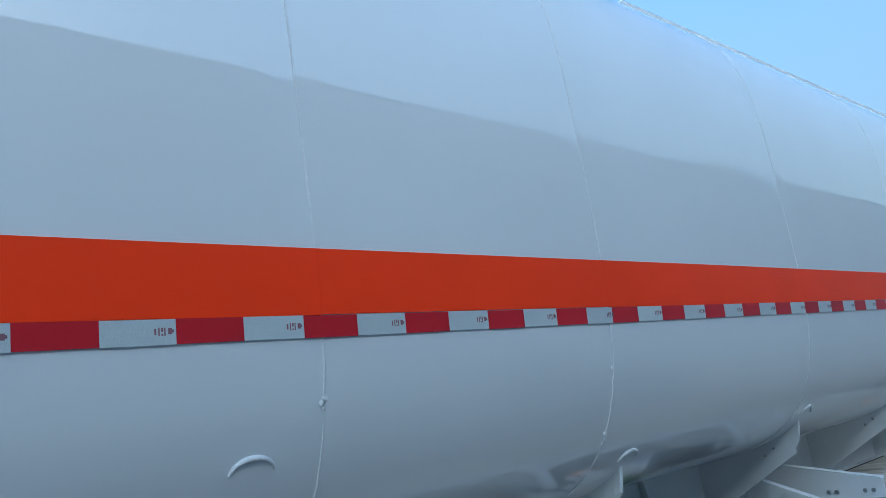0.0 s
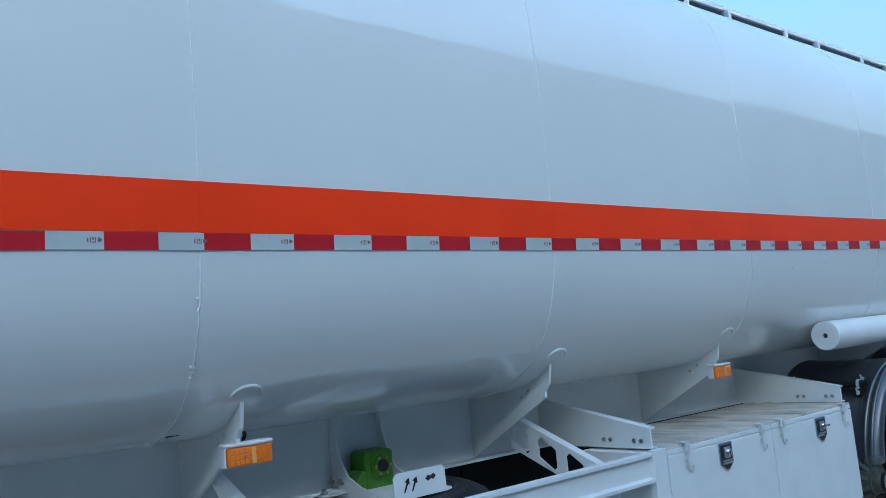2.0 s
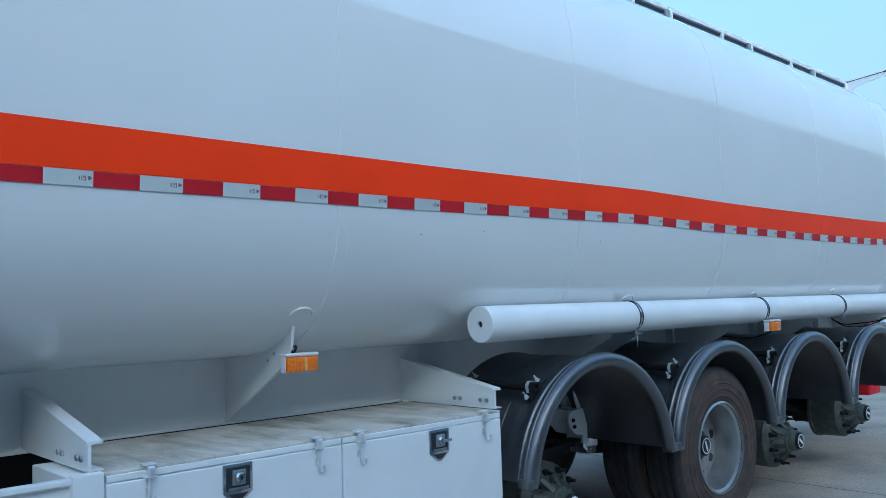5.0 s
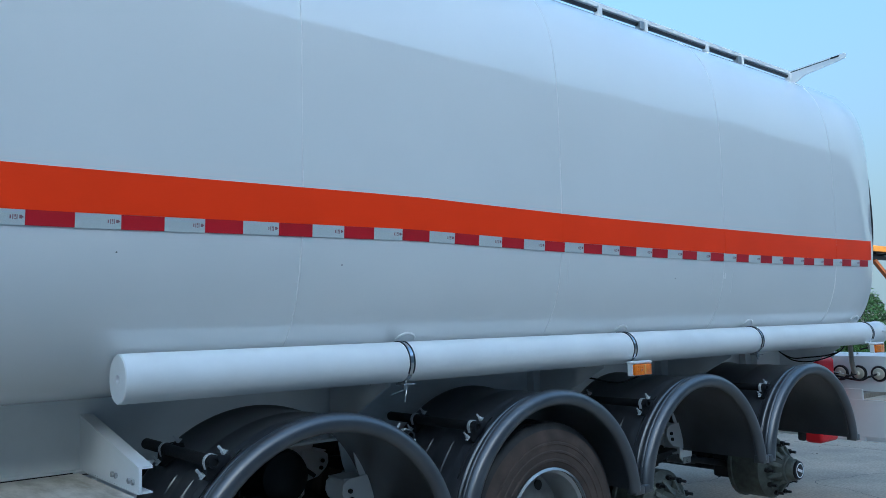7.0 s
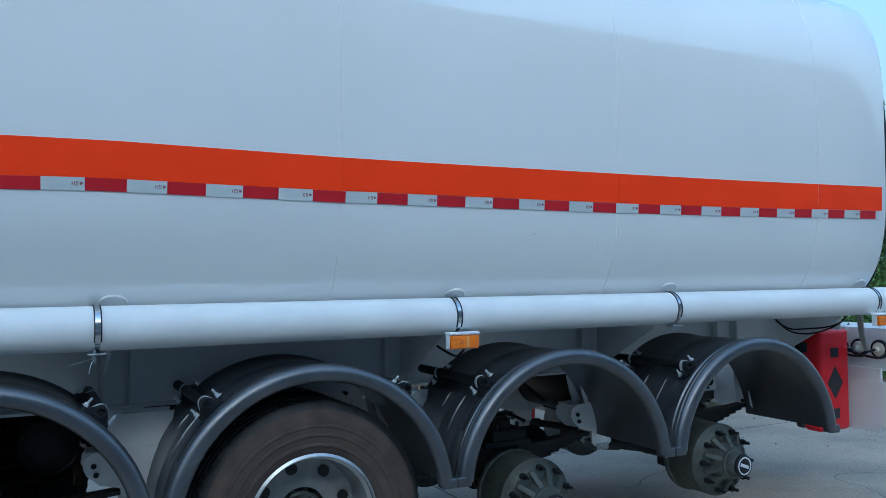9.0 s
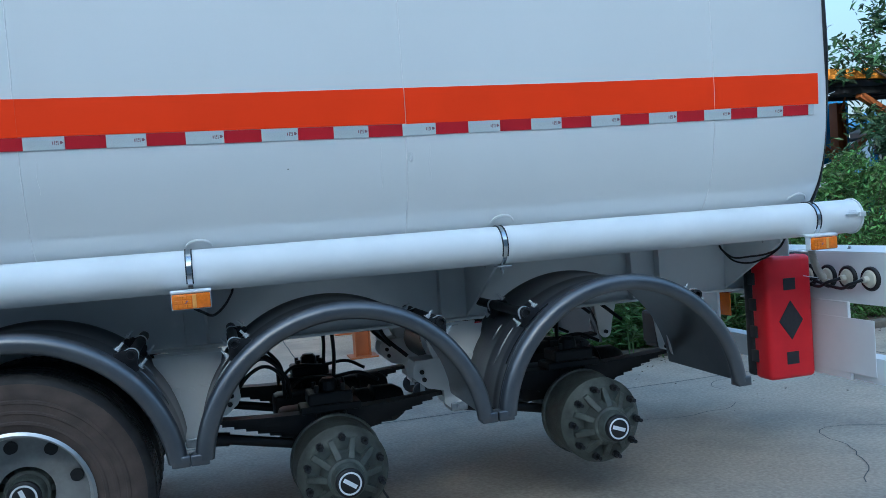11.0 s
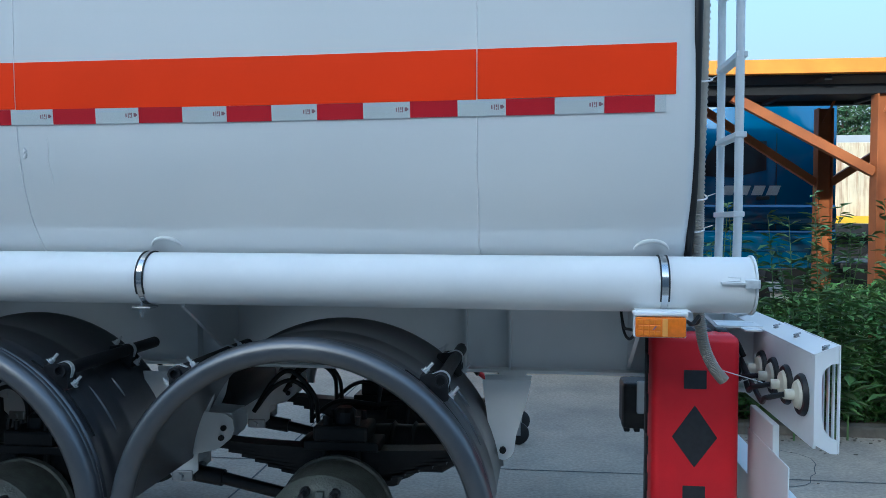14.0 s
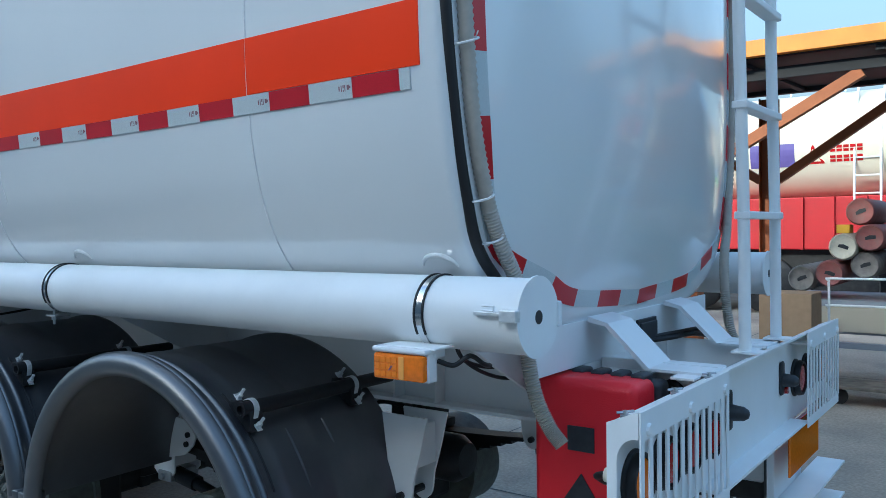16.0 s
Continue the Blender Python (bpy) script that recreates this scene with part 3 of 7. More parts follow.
def build_rear_tape():
    """Red and white tape that frames the rear head."""
    path = smooth_path([Vector((0, y, z)) for y, z in RING] + [Vector((0, 2 * YC - y, z)) for y, z in RING[-2:0:-1]] + [Vector((0, RING[0][0], RING[0][1]))], 12)
    run, pts = 0.0, [path[0]]
    cum = [0.0]
    for p, q in zip(path, path[1:]):
        cum.append(cum[-1] + (Vector(q) - Vector(p)).length)

    def at(s):
        i = min(max(int(np.searchsorted(cum, s)) - 1, 0), len(path) - 2)
        f = (s - cum[i]) / max(1e-9, cum[i + 1] - cum[i])
        a, b = Vector(path[i]), Vector(path[i + 1])
        d = (b - a).normalized()
        return a.lerp(b, f), Vector((0, -d.z, d.y))

    def lift(y, z):
        rho = (abs((y - YC) / TW) ** TN + abs((z - ZC) / TH) ** TN) ** (1 / TN)
        return head_x(max(0.0, min(1.0, (1 - rho) * 1.07)))
    n = int(cum[-1] / 0.15)
    for k in range(n):
        bm = bmesh.new()
        fr, bk = [], []
        for t in (0, 0.2, 0.4, 0.6, 0.8, 1):
            c, nrm = at((k + t) * cum[-1] / n)
            row = [c + nrm * w for w in (-0.025, 0.0, 0.025)]
            fr.append([bm.verts.new((lift(p.y, p.z) + 0.004, p.y, p.z)) for p in row])
            bk.append([bm.verts.new((lift(p.y, p.z) - 0.002, p.y, p.z)) for p in row])
        for i in range(5):
            for j in (0, 1):
                bm.faces.new((fr[i][j], fr[i + 1][j], fr[i + 1][j + 1], fr[i][j + 1]))
            for j in (0, 2):
                bm.faces.new((fr[i][j], fr[i + 1][j], bk[i + 1][j], bk[i][j]))
        for i in (0, 5):
            for j in (0, 1):
                bm.faces.new((fr[i][j], fr[i][j + 1], bk[i][j + 1], bk[i][j]))
        part("red_tape" if k % 2 else "white_tape", bm, M_TRED if k % 2 else M_TWHITE, tank)


build_rear_tape()


# ---- chassis ----
def build_chassis():
    for y, s in ((0.78, -1), (2 * YC - 0.78, 1)):
        bm = bmesh.new()
        box(bm, -12.8, 0.13, y - 0.004, y + 0.004, 0.985, 1.30)
        box(bm, -12.8, 0.13, y - 0.065, y + 0.065, 0.972, 0.985, 0.002)
        for x in (-4.4, -3.1, -1.78, -0.64, -0.46):
            box(bm, x - 0.004, x + 0.004, y - 0.06 if s < 0 else y, y if s < 0 else y + 0.06, 0.986, 1.29)
        part("chassis_beam", bm, M_WHITE, trailer, "white steel I-beam under the tank")
    for x in (-12.0, -10.2, -7.8, -5.7, -4.4, -3.1, -1.78, -0.47):
        bm = bmesh.new()
        box(bm, x - 0.005, x + 0.005, 0.785, 2 * YC - 0.785, 1.0, 1.26, 0.002)
        part("cross_member", bm, M_WHITE, trailer)


build_chassis()


def gusset(x):
    """A folded saddle plate between tank and beam."""
    bm = bmesh.new()
    t = 0.004
    edge = [(0.215, 1.415), (0.232, 1.33), (0.262, 1.298), (0.262, 1.275), (0.775, 0.995), (0.775, 1.285)]
    top = [(y, ZC - TH * max(0, 1 - abs((y - YC) / TW) ** TN) ** (1 / TN) + 0.004) for y in (0.6, 0.45, 0.33, 0.26)]
    prism(bm, edge + top, "x", x - t, x + t)
    # folded flange along the sloping edge
    prism(bm, [(0.215, 1.415), (0.232, 1.33), (0.262, 1.298), (0.262, 1.275), (0.775, 0.995), (0.769, 0.986), (0.253, 1.268), (0.253, 1.294), (0.224, 1.325), (0.207, 1.414)], "x", x - 0.010, x + t)
    g = part("gusset", bm, M_WHITE, trailer, "folded white steel saddle plate")
    for y, z in ((0.36, 1.30), (0.41, 1.27)):
        b = bmesh.new()
        revolve(b, ((0, -0.010), (0.009, -0.010), (0.009, 0.0), (0, 0.0)), 6, "x", (x + 0.006, y, z))
        part("bolt", b, M_STEEL, g)
    return g


def weld_arc(x, z):
    """A bright half-round bead on the tank over a saddle plate."""
    bm = bmesh.new()
    pts = []
    for a in arc(12, radians(8), radians(172)):
        xx, zz = x + 0.055 * math.cos(a), z - 0.034 + 0.034 * math.sin(a)
        pts.append((xx, tank_y(zz) - 0.002, zz))
    sweep(bm, pts, 0.006, 6, radii=[0.003 + 0.004 * math.sin(math.pi * i / 12) for i in range(13)])
    part("weld_mark", bm, M_WELD, tank, "bright curved weld mark", smooth=70)


GUSSETS = ((-11.06, 1.633), (-9.555, 1.463), (-8.10, 1.473), (-6.775, 1.485), (-4.535, 1.509), (-2.985, 1.510), (-1.622, 1.521), (0.012, 1.521))
for gx, gz in GUSSETS:
    gusset(gx)
    weld_arc(gx, gz)


# ---- hose tube with clamps ----
PIPE_Y, PIPE_Z, PIPE_R = 0.085, 1.384, 0.088


def hose_tube(y, name, near):
    bm = bmesh.new()
    x0, x1 = -5.825, 0.308
    revolve(bm, ((0.016, x0), (PIPE_R - 0.004, x0), (PIPE_R, x0 + 0.004), (PIPE_R, x1 - 0.004), (PIPE_R - 0.004, x1), (PIPE_R - 0.012, x1 - 0.004), (PIPE_R - 0.012, x0 + 0.03), (0.016, x0 + 0.03)), 40, "x", (0, y, PIPE_Z), closed=True)
    tube = part(name, bm, M_WHITE, trailer, "long white hose storage tube" if near else "white hose storage tube on the far flank", smooth=40)
    b = bmesh.new()
    revolve(b, ((0.0, x1 + 0.007), (0.016, x1 + 0.007), (0.016, x1 - 0.002), (0.0, x1 - 0.002)), 20, "x", (0, y, PIPE_Z), mi=1)
    revolve(b, ((0.012, x1 + 0.0), (PIPE_R + 0.006, x1 + 0.0), (PIPE_R + 0.006, x1 + 0.006), (0.012, x1 + 0.006)), 40, "x", (0, y, PIPE_Z), closed=True)
    part("end_cap", b, [M_WHITE, M_DKPLAST], tube, "round white end cap with a finger hole", smooth=40)
    b = bmesh.new()
    revolve(b, ((0.0, x0 + 0.012), (0.018, x0 + 0.012), (0.018, x0 + 0.02), (0, x0 + 0.02)), 20, "x", (0, y, PIPE_Z))
    part("hole", b, M_DKPLAST, tube, "dark round hole in the end plate")
    if near:
        b = bmesh.new()
        box(b, x1 - 0.105, x1 + 0.0, y - PIPE_R - 0.012, y - PIPE_R + 0.004, 1.392, 1.400, 0.001)
        box(b, x1 - 0.035, x1 + 0.008, y - PIPE_R - 0.018, y - PIPE_R + 0.006, 1.380, 1.408, 0.003)
        sweep(b, [(x1 - 0.085, y - PIPE_R - 0.006, 1.404), (x1 - 0.05, y - PIPE_R - 0.012, 1.404), (x1 - 0.05, y - PIPE_R - 0.012, 1.414), (x1 - 0.085, y - PIPE_R - 0.006, 1.414)], 0.0025, 6)
        part("latch", b, M_LATCH, tube, "small steel toggle latch")
        b = bmesh.new()
        box(b, x1 - 0.02, x1 + 0.012, y + PIPE_R - 0.004, y + PIPE_R + 0.012, PIPE_Z - 0.03, PIPE_Z + 0.03, 0.003)
        part("hinge", b, M_WHITE, tube)
    return tube


tube_near = hose_tube(PIPE_Y, "hose_tube", True)
tube_far = hose_tube(2 * YC - PIPE_Y, "hose_tube", False)


def clamp(x, tail, nut):
    bm = bmesh.new()
    w = 0.010
    prof = [(PIPE_R + 0.0005, -w), (PIPE_R + 0.003, -w), (PIPE_R + 0.003, w), (PIPE_R + 0.0005, w)]
    revolve(bm, prof, 40, "x", (x, PIPE_Y, PIPE_Z), closed=True)
    c = part("clamp", bm, M_CHROME, tube_near, "bright steel band clamp with black rubber edges", smooth=40)
    b = bmesh.new()
    for s in (-1, 1):
        revolve(b, [(PIPE_R + 0.0005, s * w), (PIPE_R + 0.005, s * w), (PIPE_R + 0.005, s * (w + 0.0045)), (PIPE_R + 0.0005, s * (w + 0.0045))], 28, "x", (x, PIPE_Y, PIPE_Z), closed=True, a0=radians(20), a1=radians(212))
    part("clamp_rubber", b, M_CABLE, tube_near, "black rubber strip under the clamp")
    b = bmesh.new()
    if nut:
        box(b, x - 0.035, x + 0.03, PIPE_Y - 0.07, PIPE_Y - 0.01, PIPE_Z - PIPE_R - 0.011, PIPE_Z - PIPE_R - 0.004, 0.002)
    sweep(b, [(x - 0.01, PIPE_Y - 0.05, PIPE_Z - PIPE_R - 0.04), (x - 0.01, PIPE_Y - 0.05, PIPE_Z - PIPE_R + 0.01)], 0.005, 6)
    revolve(b, ((0, -0.006), (0.011, -0.006), (0.011, 0.006), (0, 0.006)), 6, "z", (x - 0.01, PIPE_Y - 0.05, PIPE_Z - PIPE_R - 0.018))
    if tail:
        sweep(b, smooth_path([(x - 0.01, PIPE_Y - 0.06, PIPE_Z - PIPE_R - 0.02), (x - 0.04, PIPE_Y - 0.07, PIPE_Z - PIPE_R - 0.03), (x - 0.10, PIPE_Y - 0.07, PIPE_Z - PIPE_R - 0.045)], 4), 0.0022, 5)
        sweep(b, smooth_path([(x - 0.01, PIPE_Y - 0.06, PIPE_Z - PIPE_R - 0.02), (x - 0.025, PIPE_Y - 0.07, PIPE_Z - PIPE_R - 0.05), (x - 0.03, PIPE_Y - 0.07, PIPE_Z - PIPE_R - 0.08)], 4), 0.0022, 5)
    part("clamp_bolt", b, M_STEEL, tube_near)


for cx, tail, nut in ((-4.60, True, True), (-3.03, False, False), (-1.66, False, True), (0.04, False, False)):
    clamp(cx, tail, nut)


def side_lamp(x, y, z, w=0.155, loop=True):
    """Amber side lamp: white housing, ribbed lens, paler middle."""
    bm = bmesh.new()
    h = 0.033
    box(bm, x - w / 2, x + w / 2, y + 0.010, y + 0.045, z - h, z + h + 0.004, 0.004)
    box(bm, x - w / 2 - 0.003, x + w / 2 + 0.003, y - 0.006, y + 0.050, z + h, z + h + 0.013, 0.005)
    lamp = part("side_lamp", bm, M_LEGEND, trailer, "amber side marker lamp in a white housing")
    b = bmesh.new()
    box(b, x - w / 2 + 0.003, x + w / 2 - 0.003, y - 0.008, y + 0.012, z - h + 0.003, z + h - 0.002, 0.006)
    part("lens", b, M_AMBER, lamp, "amber lens with small square facets", smooth=40)
    for k in range(3):
        for q in range(4):
            xx, zz = x - w / 2 + 0.010 + q * 0.0170, z - h + 0.009 + k * 0.017
            b = bmesh.new()
            box(b, xx, xx + 0.0150, y - 0.0100, y - 0.0070, zz, zz + 0.014, 0.0015)
            part("facet", b, M_AMBER_CELL, lamp)
    b = bmesh.new()
    prism(b, [(x - 0.026, z - 0.008), (x - 0.020, z - 0.006), (x - 0.012, z + 0.004), (x - 0.018, z + 0.004)], "y", y - 0.0112, y - 0.0098)
    part("bulb_mark", b, M_INK, lamp, "small dark bulb showing through")
    b = bmesh.new()
    box(b, x + 0.004, x + 0.020, y - 0.0105, y - 0.007, z - h + 0.006, z + h - 0.006, 0.002)
    part("reflector", b, M_AMBER_CLEAR, lamp, "paler reflector strip")
    if not loop:
        return
    b = bmesh.new()
    sweep(b, smooth_path([(x - 0.01, y + 0.03, z + h), (x - 0.02, y + 0.06, z + h + 0.03), (x + 0.03, y + 0.09, z + h + 0.035), (x + 0.04, y + 0.14, z + h - 0.01)], 5), 0.006, 6)
    part("cable", b, M_CABLE, lamp, "short black cable", smooth=60)


side_lamp(-9.525, 0.245, 1.235, 0.165)
side_lamp(-6.715, 0.245, 1.255, 0.155)
side_lamp(-3.03, -0.045, 1.268, 0.155, False)
side_lamp(0.020, -0.052, 1.264, 0.155, False)


# ---- fenders ----
FEND_R = 0.624


def fender_mesh():
    bm = bmesh.new()
    a0, a1 = radians(6), radians(174)
    # section across the fender: rolled outer lip, ribbed top, plain inner edge
    prof = [(-0.036, 0.014), (-0.052, 0.010), (-0.056, -0.006), (-0.048, -0.024), (-0.032, -0.034), (-0.012, -0.034), (0.004, -0.028), (0.014, -0.018), (0.0205, -0.002), (0.0215, 0.005), (0.0175, 0.009), (0.0215, 0.013), (0.0210, 0.022), (0.015, 0.036), (0.006, 0.047), (0.001, 0.053), (0.008, 0.058), (0.010, 0.066), (0.005, 0.074), (0.0, 0.082),
            (0.0, 0.14), (0.0022, 0.15), (0.0022, 0.17), (0.0, 0.18), (0.0, 0.31), (0.0022, 0.32), (0.0022, 0.34), (0.0, 0.35), (0.0, 0.63), (0.010, 0.64), (0.010, 0.66), (-0.006, 0.66),
            (-0.012, 0.09), (-0.014, 0.044), (-0.022, 0.026)]
    revolve(bm, [(FEND_R + dr, h - 0.035) for dr, h in prof], 48, "y", (0, 0, 0), closed=True, a0=a0, a1=a1)
    return finish("fender", bm, M_PLASTIC, 50)


FENDER = fender_mesh()


def slit_mesh(c0, c1, h):
    """Dark narrow slit cut along the fender, with a thin raised edge on its inner side."""
    bm = bmesh.new()
    sweep(bm, [((FEND_R + 0.0005) * math.cos(a), h, (FEND_R + 0.0005) * math.sin(a)) for a in arc(8, radians(c0), radians(c1))], 0.0042, 5)
    return finish("slit", bm, M_CABLE, 50)


def ridge_mesh(c0, c1, h):
    bm = bmesh.new()
    n = 12
    sweep(bm, [(FEND_R * math.cos(a), h, FEND_R * math.sin(a)) for a in arc(n, radians(c0), radians(c1))], 0.006, 6, radii=[0.0015 + 0.0055 * math.sin(math.pi * k / n) ** 0.5 for k in range(n + 1)])
    return finish("ridge", bm, M_PLASTIC, 50)


# a short slit above and a long one below each strap, and two moulded ridges behind
SLITS = [slit_mesh(52.5, 58, 0.072), slit_mesh(26, 43, 0.068), slit_mesh(122, 127.5, 0.072), slit_mesh(137, 154, 0.068)]
RIDGES = [ridge_mesh(24, 42, 0.205), ridge_mesh(34, 42, 0.36), ridge_mesh(138, 156, 0.205), ridge_mesh(138, 146, 0.36)]


def foot_mesh():
    bm = bmesh.new()
    box(bm, -0.040, 0.034, -0.066, 0.002, -0.034, 0.012, 0.006)
    return finish("fender_foot", bm, M_PLASTIC, 50)


FOOT = foot_mesh()


def mount_mesh():
    """Tube across the fender in two saddles; local z points away from the axle."""
    bm = bmesh.new()
    revolve(bm, [(0.015, -0.075), (0.023, -0.075), (0.023, 0.62), (0.015, 0.62)], 16, "y", closed=True)
    for y in (-0.035, 0.400):
        prism(bm, [(-0.062, -0.030), (-0.055, -0.046), (0.055, -0.046), (0.062, -0.030), (0.034, -0.006), (0.024, 0.012), (-0.024, 0.012), (-0.034, -0.006)], "y", y - 0.024, y + 0.024, bevel=0.004)
    return finish("fender_mount", bm, M_BLACK, 40)


MOUNT = mount_mesh()


def strap_mesh():
    bm = bmesh.new()
    line = [(-0.072, -0.020), (-0.040, -0.020), (-0.030, -0.004)] + [(0.0265 * math.cos(a), 0.0265 * math.sin(a)) for a in arc(8, math.pi * 0.92, math.pi * 0.08)] + [(0.030, -0.004), (0.040, -0.020), (0.072, -0.020)]
    for p, q in zip(line, line[1:]):
        d = Vector((q[0] - p[0], 0, q[1] - p[1]))
        n = Vector((-d.z, 0, d.x)).normalized() * 0.003
        v = []
        for y in (-0.009, 0.009):
            for c in (p, q):
                for s in (0, 1):
                    v.append(bm.verts.new(Vector((c[0], y, c[1])) + n * s))
        for f in ((0, 1, 3, 2), (4, 6, 7, 5), (1, 5, 7, 3), (0, 2, 6, 4), (0, 4, 5, 1), (2, 3, 7, 6)):
            bm.faces.new([v[k] for k in f])
    for x in (-0.057, 0.057):
        revolve(bm, ((0, -0.018), (0.010, -0.018), (0.010, -0.004), (0.0055, -0.004), (0.0055, 0.020), (0, 0.020)), 6, "z", (x, 0, 0))
    bmesh.ops.recalc_face_normals(bm, faces=bm.faces[:])
    return finish("strap", bm, M_LATCH, 50)


STRAP = strap_mesh()
for i, ax in enumerate(AXLES):
    fx = ax + 0.005
    f = part("fender", FENDER, None, trailer, "black plastic half-round fender with a rolled lip", at=pose(fx, 0, 0.562))
    for m in SLITS:
        part("slit", m, None, f, "dark slit", at=pose(fx, 0, 0.562))
    for m in RIDGES:
        part("ridge", m, None, f, at=pose(fx, 0, 0.562))
    for s in (-1, 1):
        part("fender_foot", FOOT, None, f, at=pose(fx + s * (FEND_R - 0.006), 0, 0.640))
    part("fender", FENDER, None, trailer, "black plastic fender on the far side", at=pose(fx, 2 * YC, 0.562) @ Matrix.Diagonal((1, -1, 1, 1)))
    for s in (-1, 1):
        a = radians(48)
        mx, mz = fx + s * (FEND_R + 0.050) * math.cos(a), 0.562 + (FEND_R + 0.050) * math.sin(a)
        tilt = pose(mx, 0.115, mz, 0, s * 42, 0)
        m = part("fender_mount", MOUNT, None, f, "black tube bracket", at=tilt)
        for dy in (-0.035, 0.400):
            part("strap", STRAP, None, m, "bright steel strap with nuts", at=tilt @ pose(0, dy, 0))


# ---- running gear ----
def tyre_mesh(material, name, R=0.512, W=0.275):
    bm = bmesh.new()
    h = W / 2
    prof = [(0.278, -h + 0.030), (0.292, -h + 0.014), (0.318, -h + 0.007), (0.322, -h + 0.001), (0.332, -h + 0.001), (0.336, -h + 0.005), (0.362, -h + 0.002), (0.366, -h - 0.003), (0.374, -h - 0.003), (0.378, -h + 0.001), (0.402, -h), (0.406, -h - 0.004), (0.416, -h - 0.003), (0.420, -h + 0.003), (0.435, -h + 0.001), (0.445, -h + 0.004), (0.478, -h + 0.018), (R - 0.006, -h + 0.034), (R, -h + 0.046)]
    # tread with three grooves
    groove = []
    for y in (-0.055, 0.0, 0.055):
        groove += [(R, y - 0.010), (R - 0.013, y - 0.006), (R - 0.013, y + 0.006), (R, y + 0.010)]
    prof = prof + groove + [(r, -y) for r, y in reversed(prof)]
    revolve(bm, prof, 72, "y")
    # shoulder blocks
    for k in range(84):
        a = 2 * math.pi * k / 84
        for s in (-1, 1):
            m = Matrix.Rotation(-a, 4, "Y") @ Matrix.Translation((R - 0.004, s * (h - 0.058), 0))
            v = box(bm, -0.004, 0.0055, -0.014, 0.014, -0.0085, 0.0085)
            bmesh.ops.transform(bm, matrix=m, verts=v)
    for f in bm.faces:
        c = f.calc_center_median()
        f.material_index = 1 if math.hypot(c.x, c.z) > R - 0.028 else 0
    return finish(name, bm, [material, M_RUBBER], 35)


def rim_mesh():
    bm = bmesh.new()
    prof = [(0.302, -0.135), (0.308, -0.128), (0.306, -0.112), (0.285, -0.100), (0.276, -0.06), (0.268, 0.01), (0.266, 0.055), (0.235, 0.062), (0.16, 0.045), (0.11, 0.045)]
    back = [(0.11, 0.055), (0.16, 0.055), (0.24, 0.075), (0.278, 0.07), (0.285, 0.11), (0.305, 0.125), (0.302, 0.135), (0.312, 0.125), (0.30, 0.10), (0.284, 0.0), (0.30, -0.10), (0.315, -0.128)]
    revolve(bm, [(r * 0.925 if r > 0.2 else r, h) for r, h in prof + back], 64, "y", closed=True)
    # disc faces get a darker colour for the dish's shade, besides dust
    for f in bm.faces:
        c = f.calc_center_median()
        f.material_index = 1 if math.hypot(c.x, c.z) < 0.241 else 0
    return finish("rim", bm, [M_RIM, M_RIMDISC], 35)


def hub_mesh(studs=True):
    """Brake drum, hub barrel, studs and cap; y = 0 is the outer face of the cap."""
    bm = bmesh.new()
    drum = [(0.0, 0.15), (0.10, 0.15), (0.165, 0.155), (0.185, 0.165), (0.205, 0.19), (0.215, 0.20), (0.215, 0.40), (0.225, 0.405), (0.225, 0.43), (0.0, 0.43)]
    revolve(bm, drum, 40, "y")
    revolve(bm, [(0.0, 0.02), (0.068, 0.02), (0.075, 0.03), (0.078, 0.07), (0.090, 0.075), (0.092, 0.09), (0.105, 0.11), (0.115, 0.15), (0.0, 0.15)], 32, "y")
    return finish("hub", bm, M_IRON, 40)


def rib_mesh():
    bm = bmesh.new()
    prism(bm, [(0.070, 0.075), (0.105, 0.098), (0.172, 0.146), (0.172, 0.170), (0.070, 0.170)], "z", -0.014, 0.014, bevel=0.003)
    return finish("hub_rib", bm, M_IRON, 40)


def stud_mesh():
    bm = bmesh.new()
    revolve(bm, ((0, 0.100), (0.010, 0.100), (0.010, 0.138), (0.018, 0.138), (0.018, 0.162), (0, 0.162)), 8, "y", (0.176, 0, 0))
    return finish("wheel_stud", bm, M_BLACK, 40)


def cap_mesh():
    bm = bmesh.new()
    revolve(bm, ((0, 0.0), (0.058, 0.0), (0.064, 0.005), (0.066, 0.03), (0, 0.03)), 28, "y")
    revolve(bm, ((0.044, -0.0008), (0.052, -0.0008), (0.052, 0.001), (0.044, 0.001)), 28, "y", closed=True, mi=1)
    v = box(bm, -0.034, 0.034, -0.0008, 0.001, -0.009, 0.009, mi=1)
    for f in bm.faces:
        if all(w in v for w in f.verts):
            f.material_index = 1
    return finish("hub_cap", bm, [M_CABLE, M_LEGEND], 40)


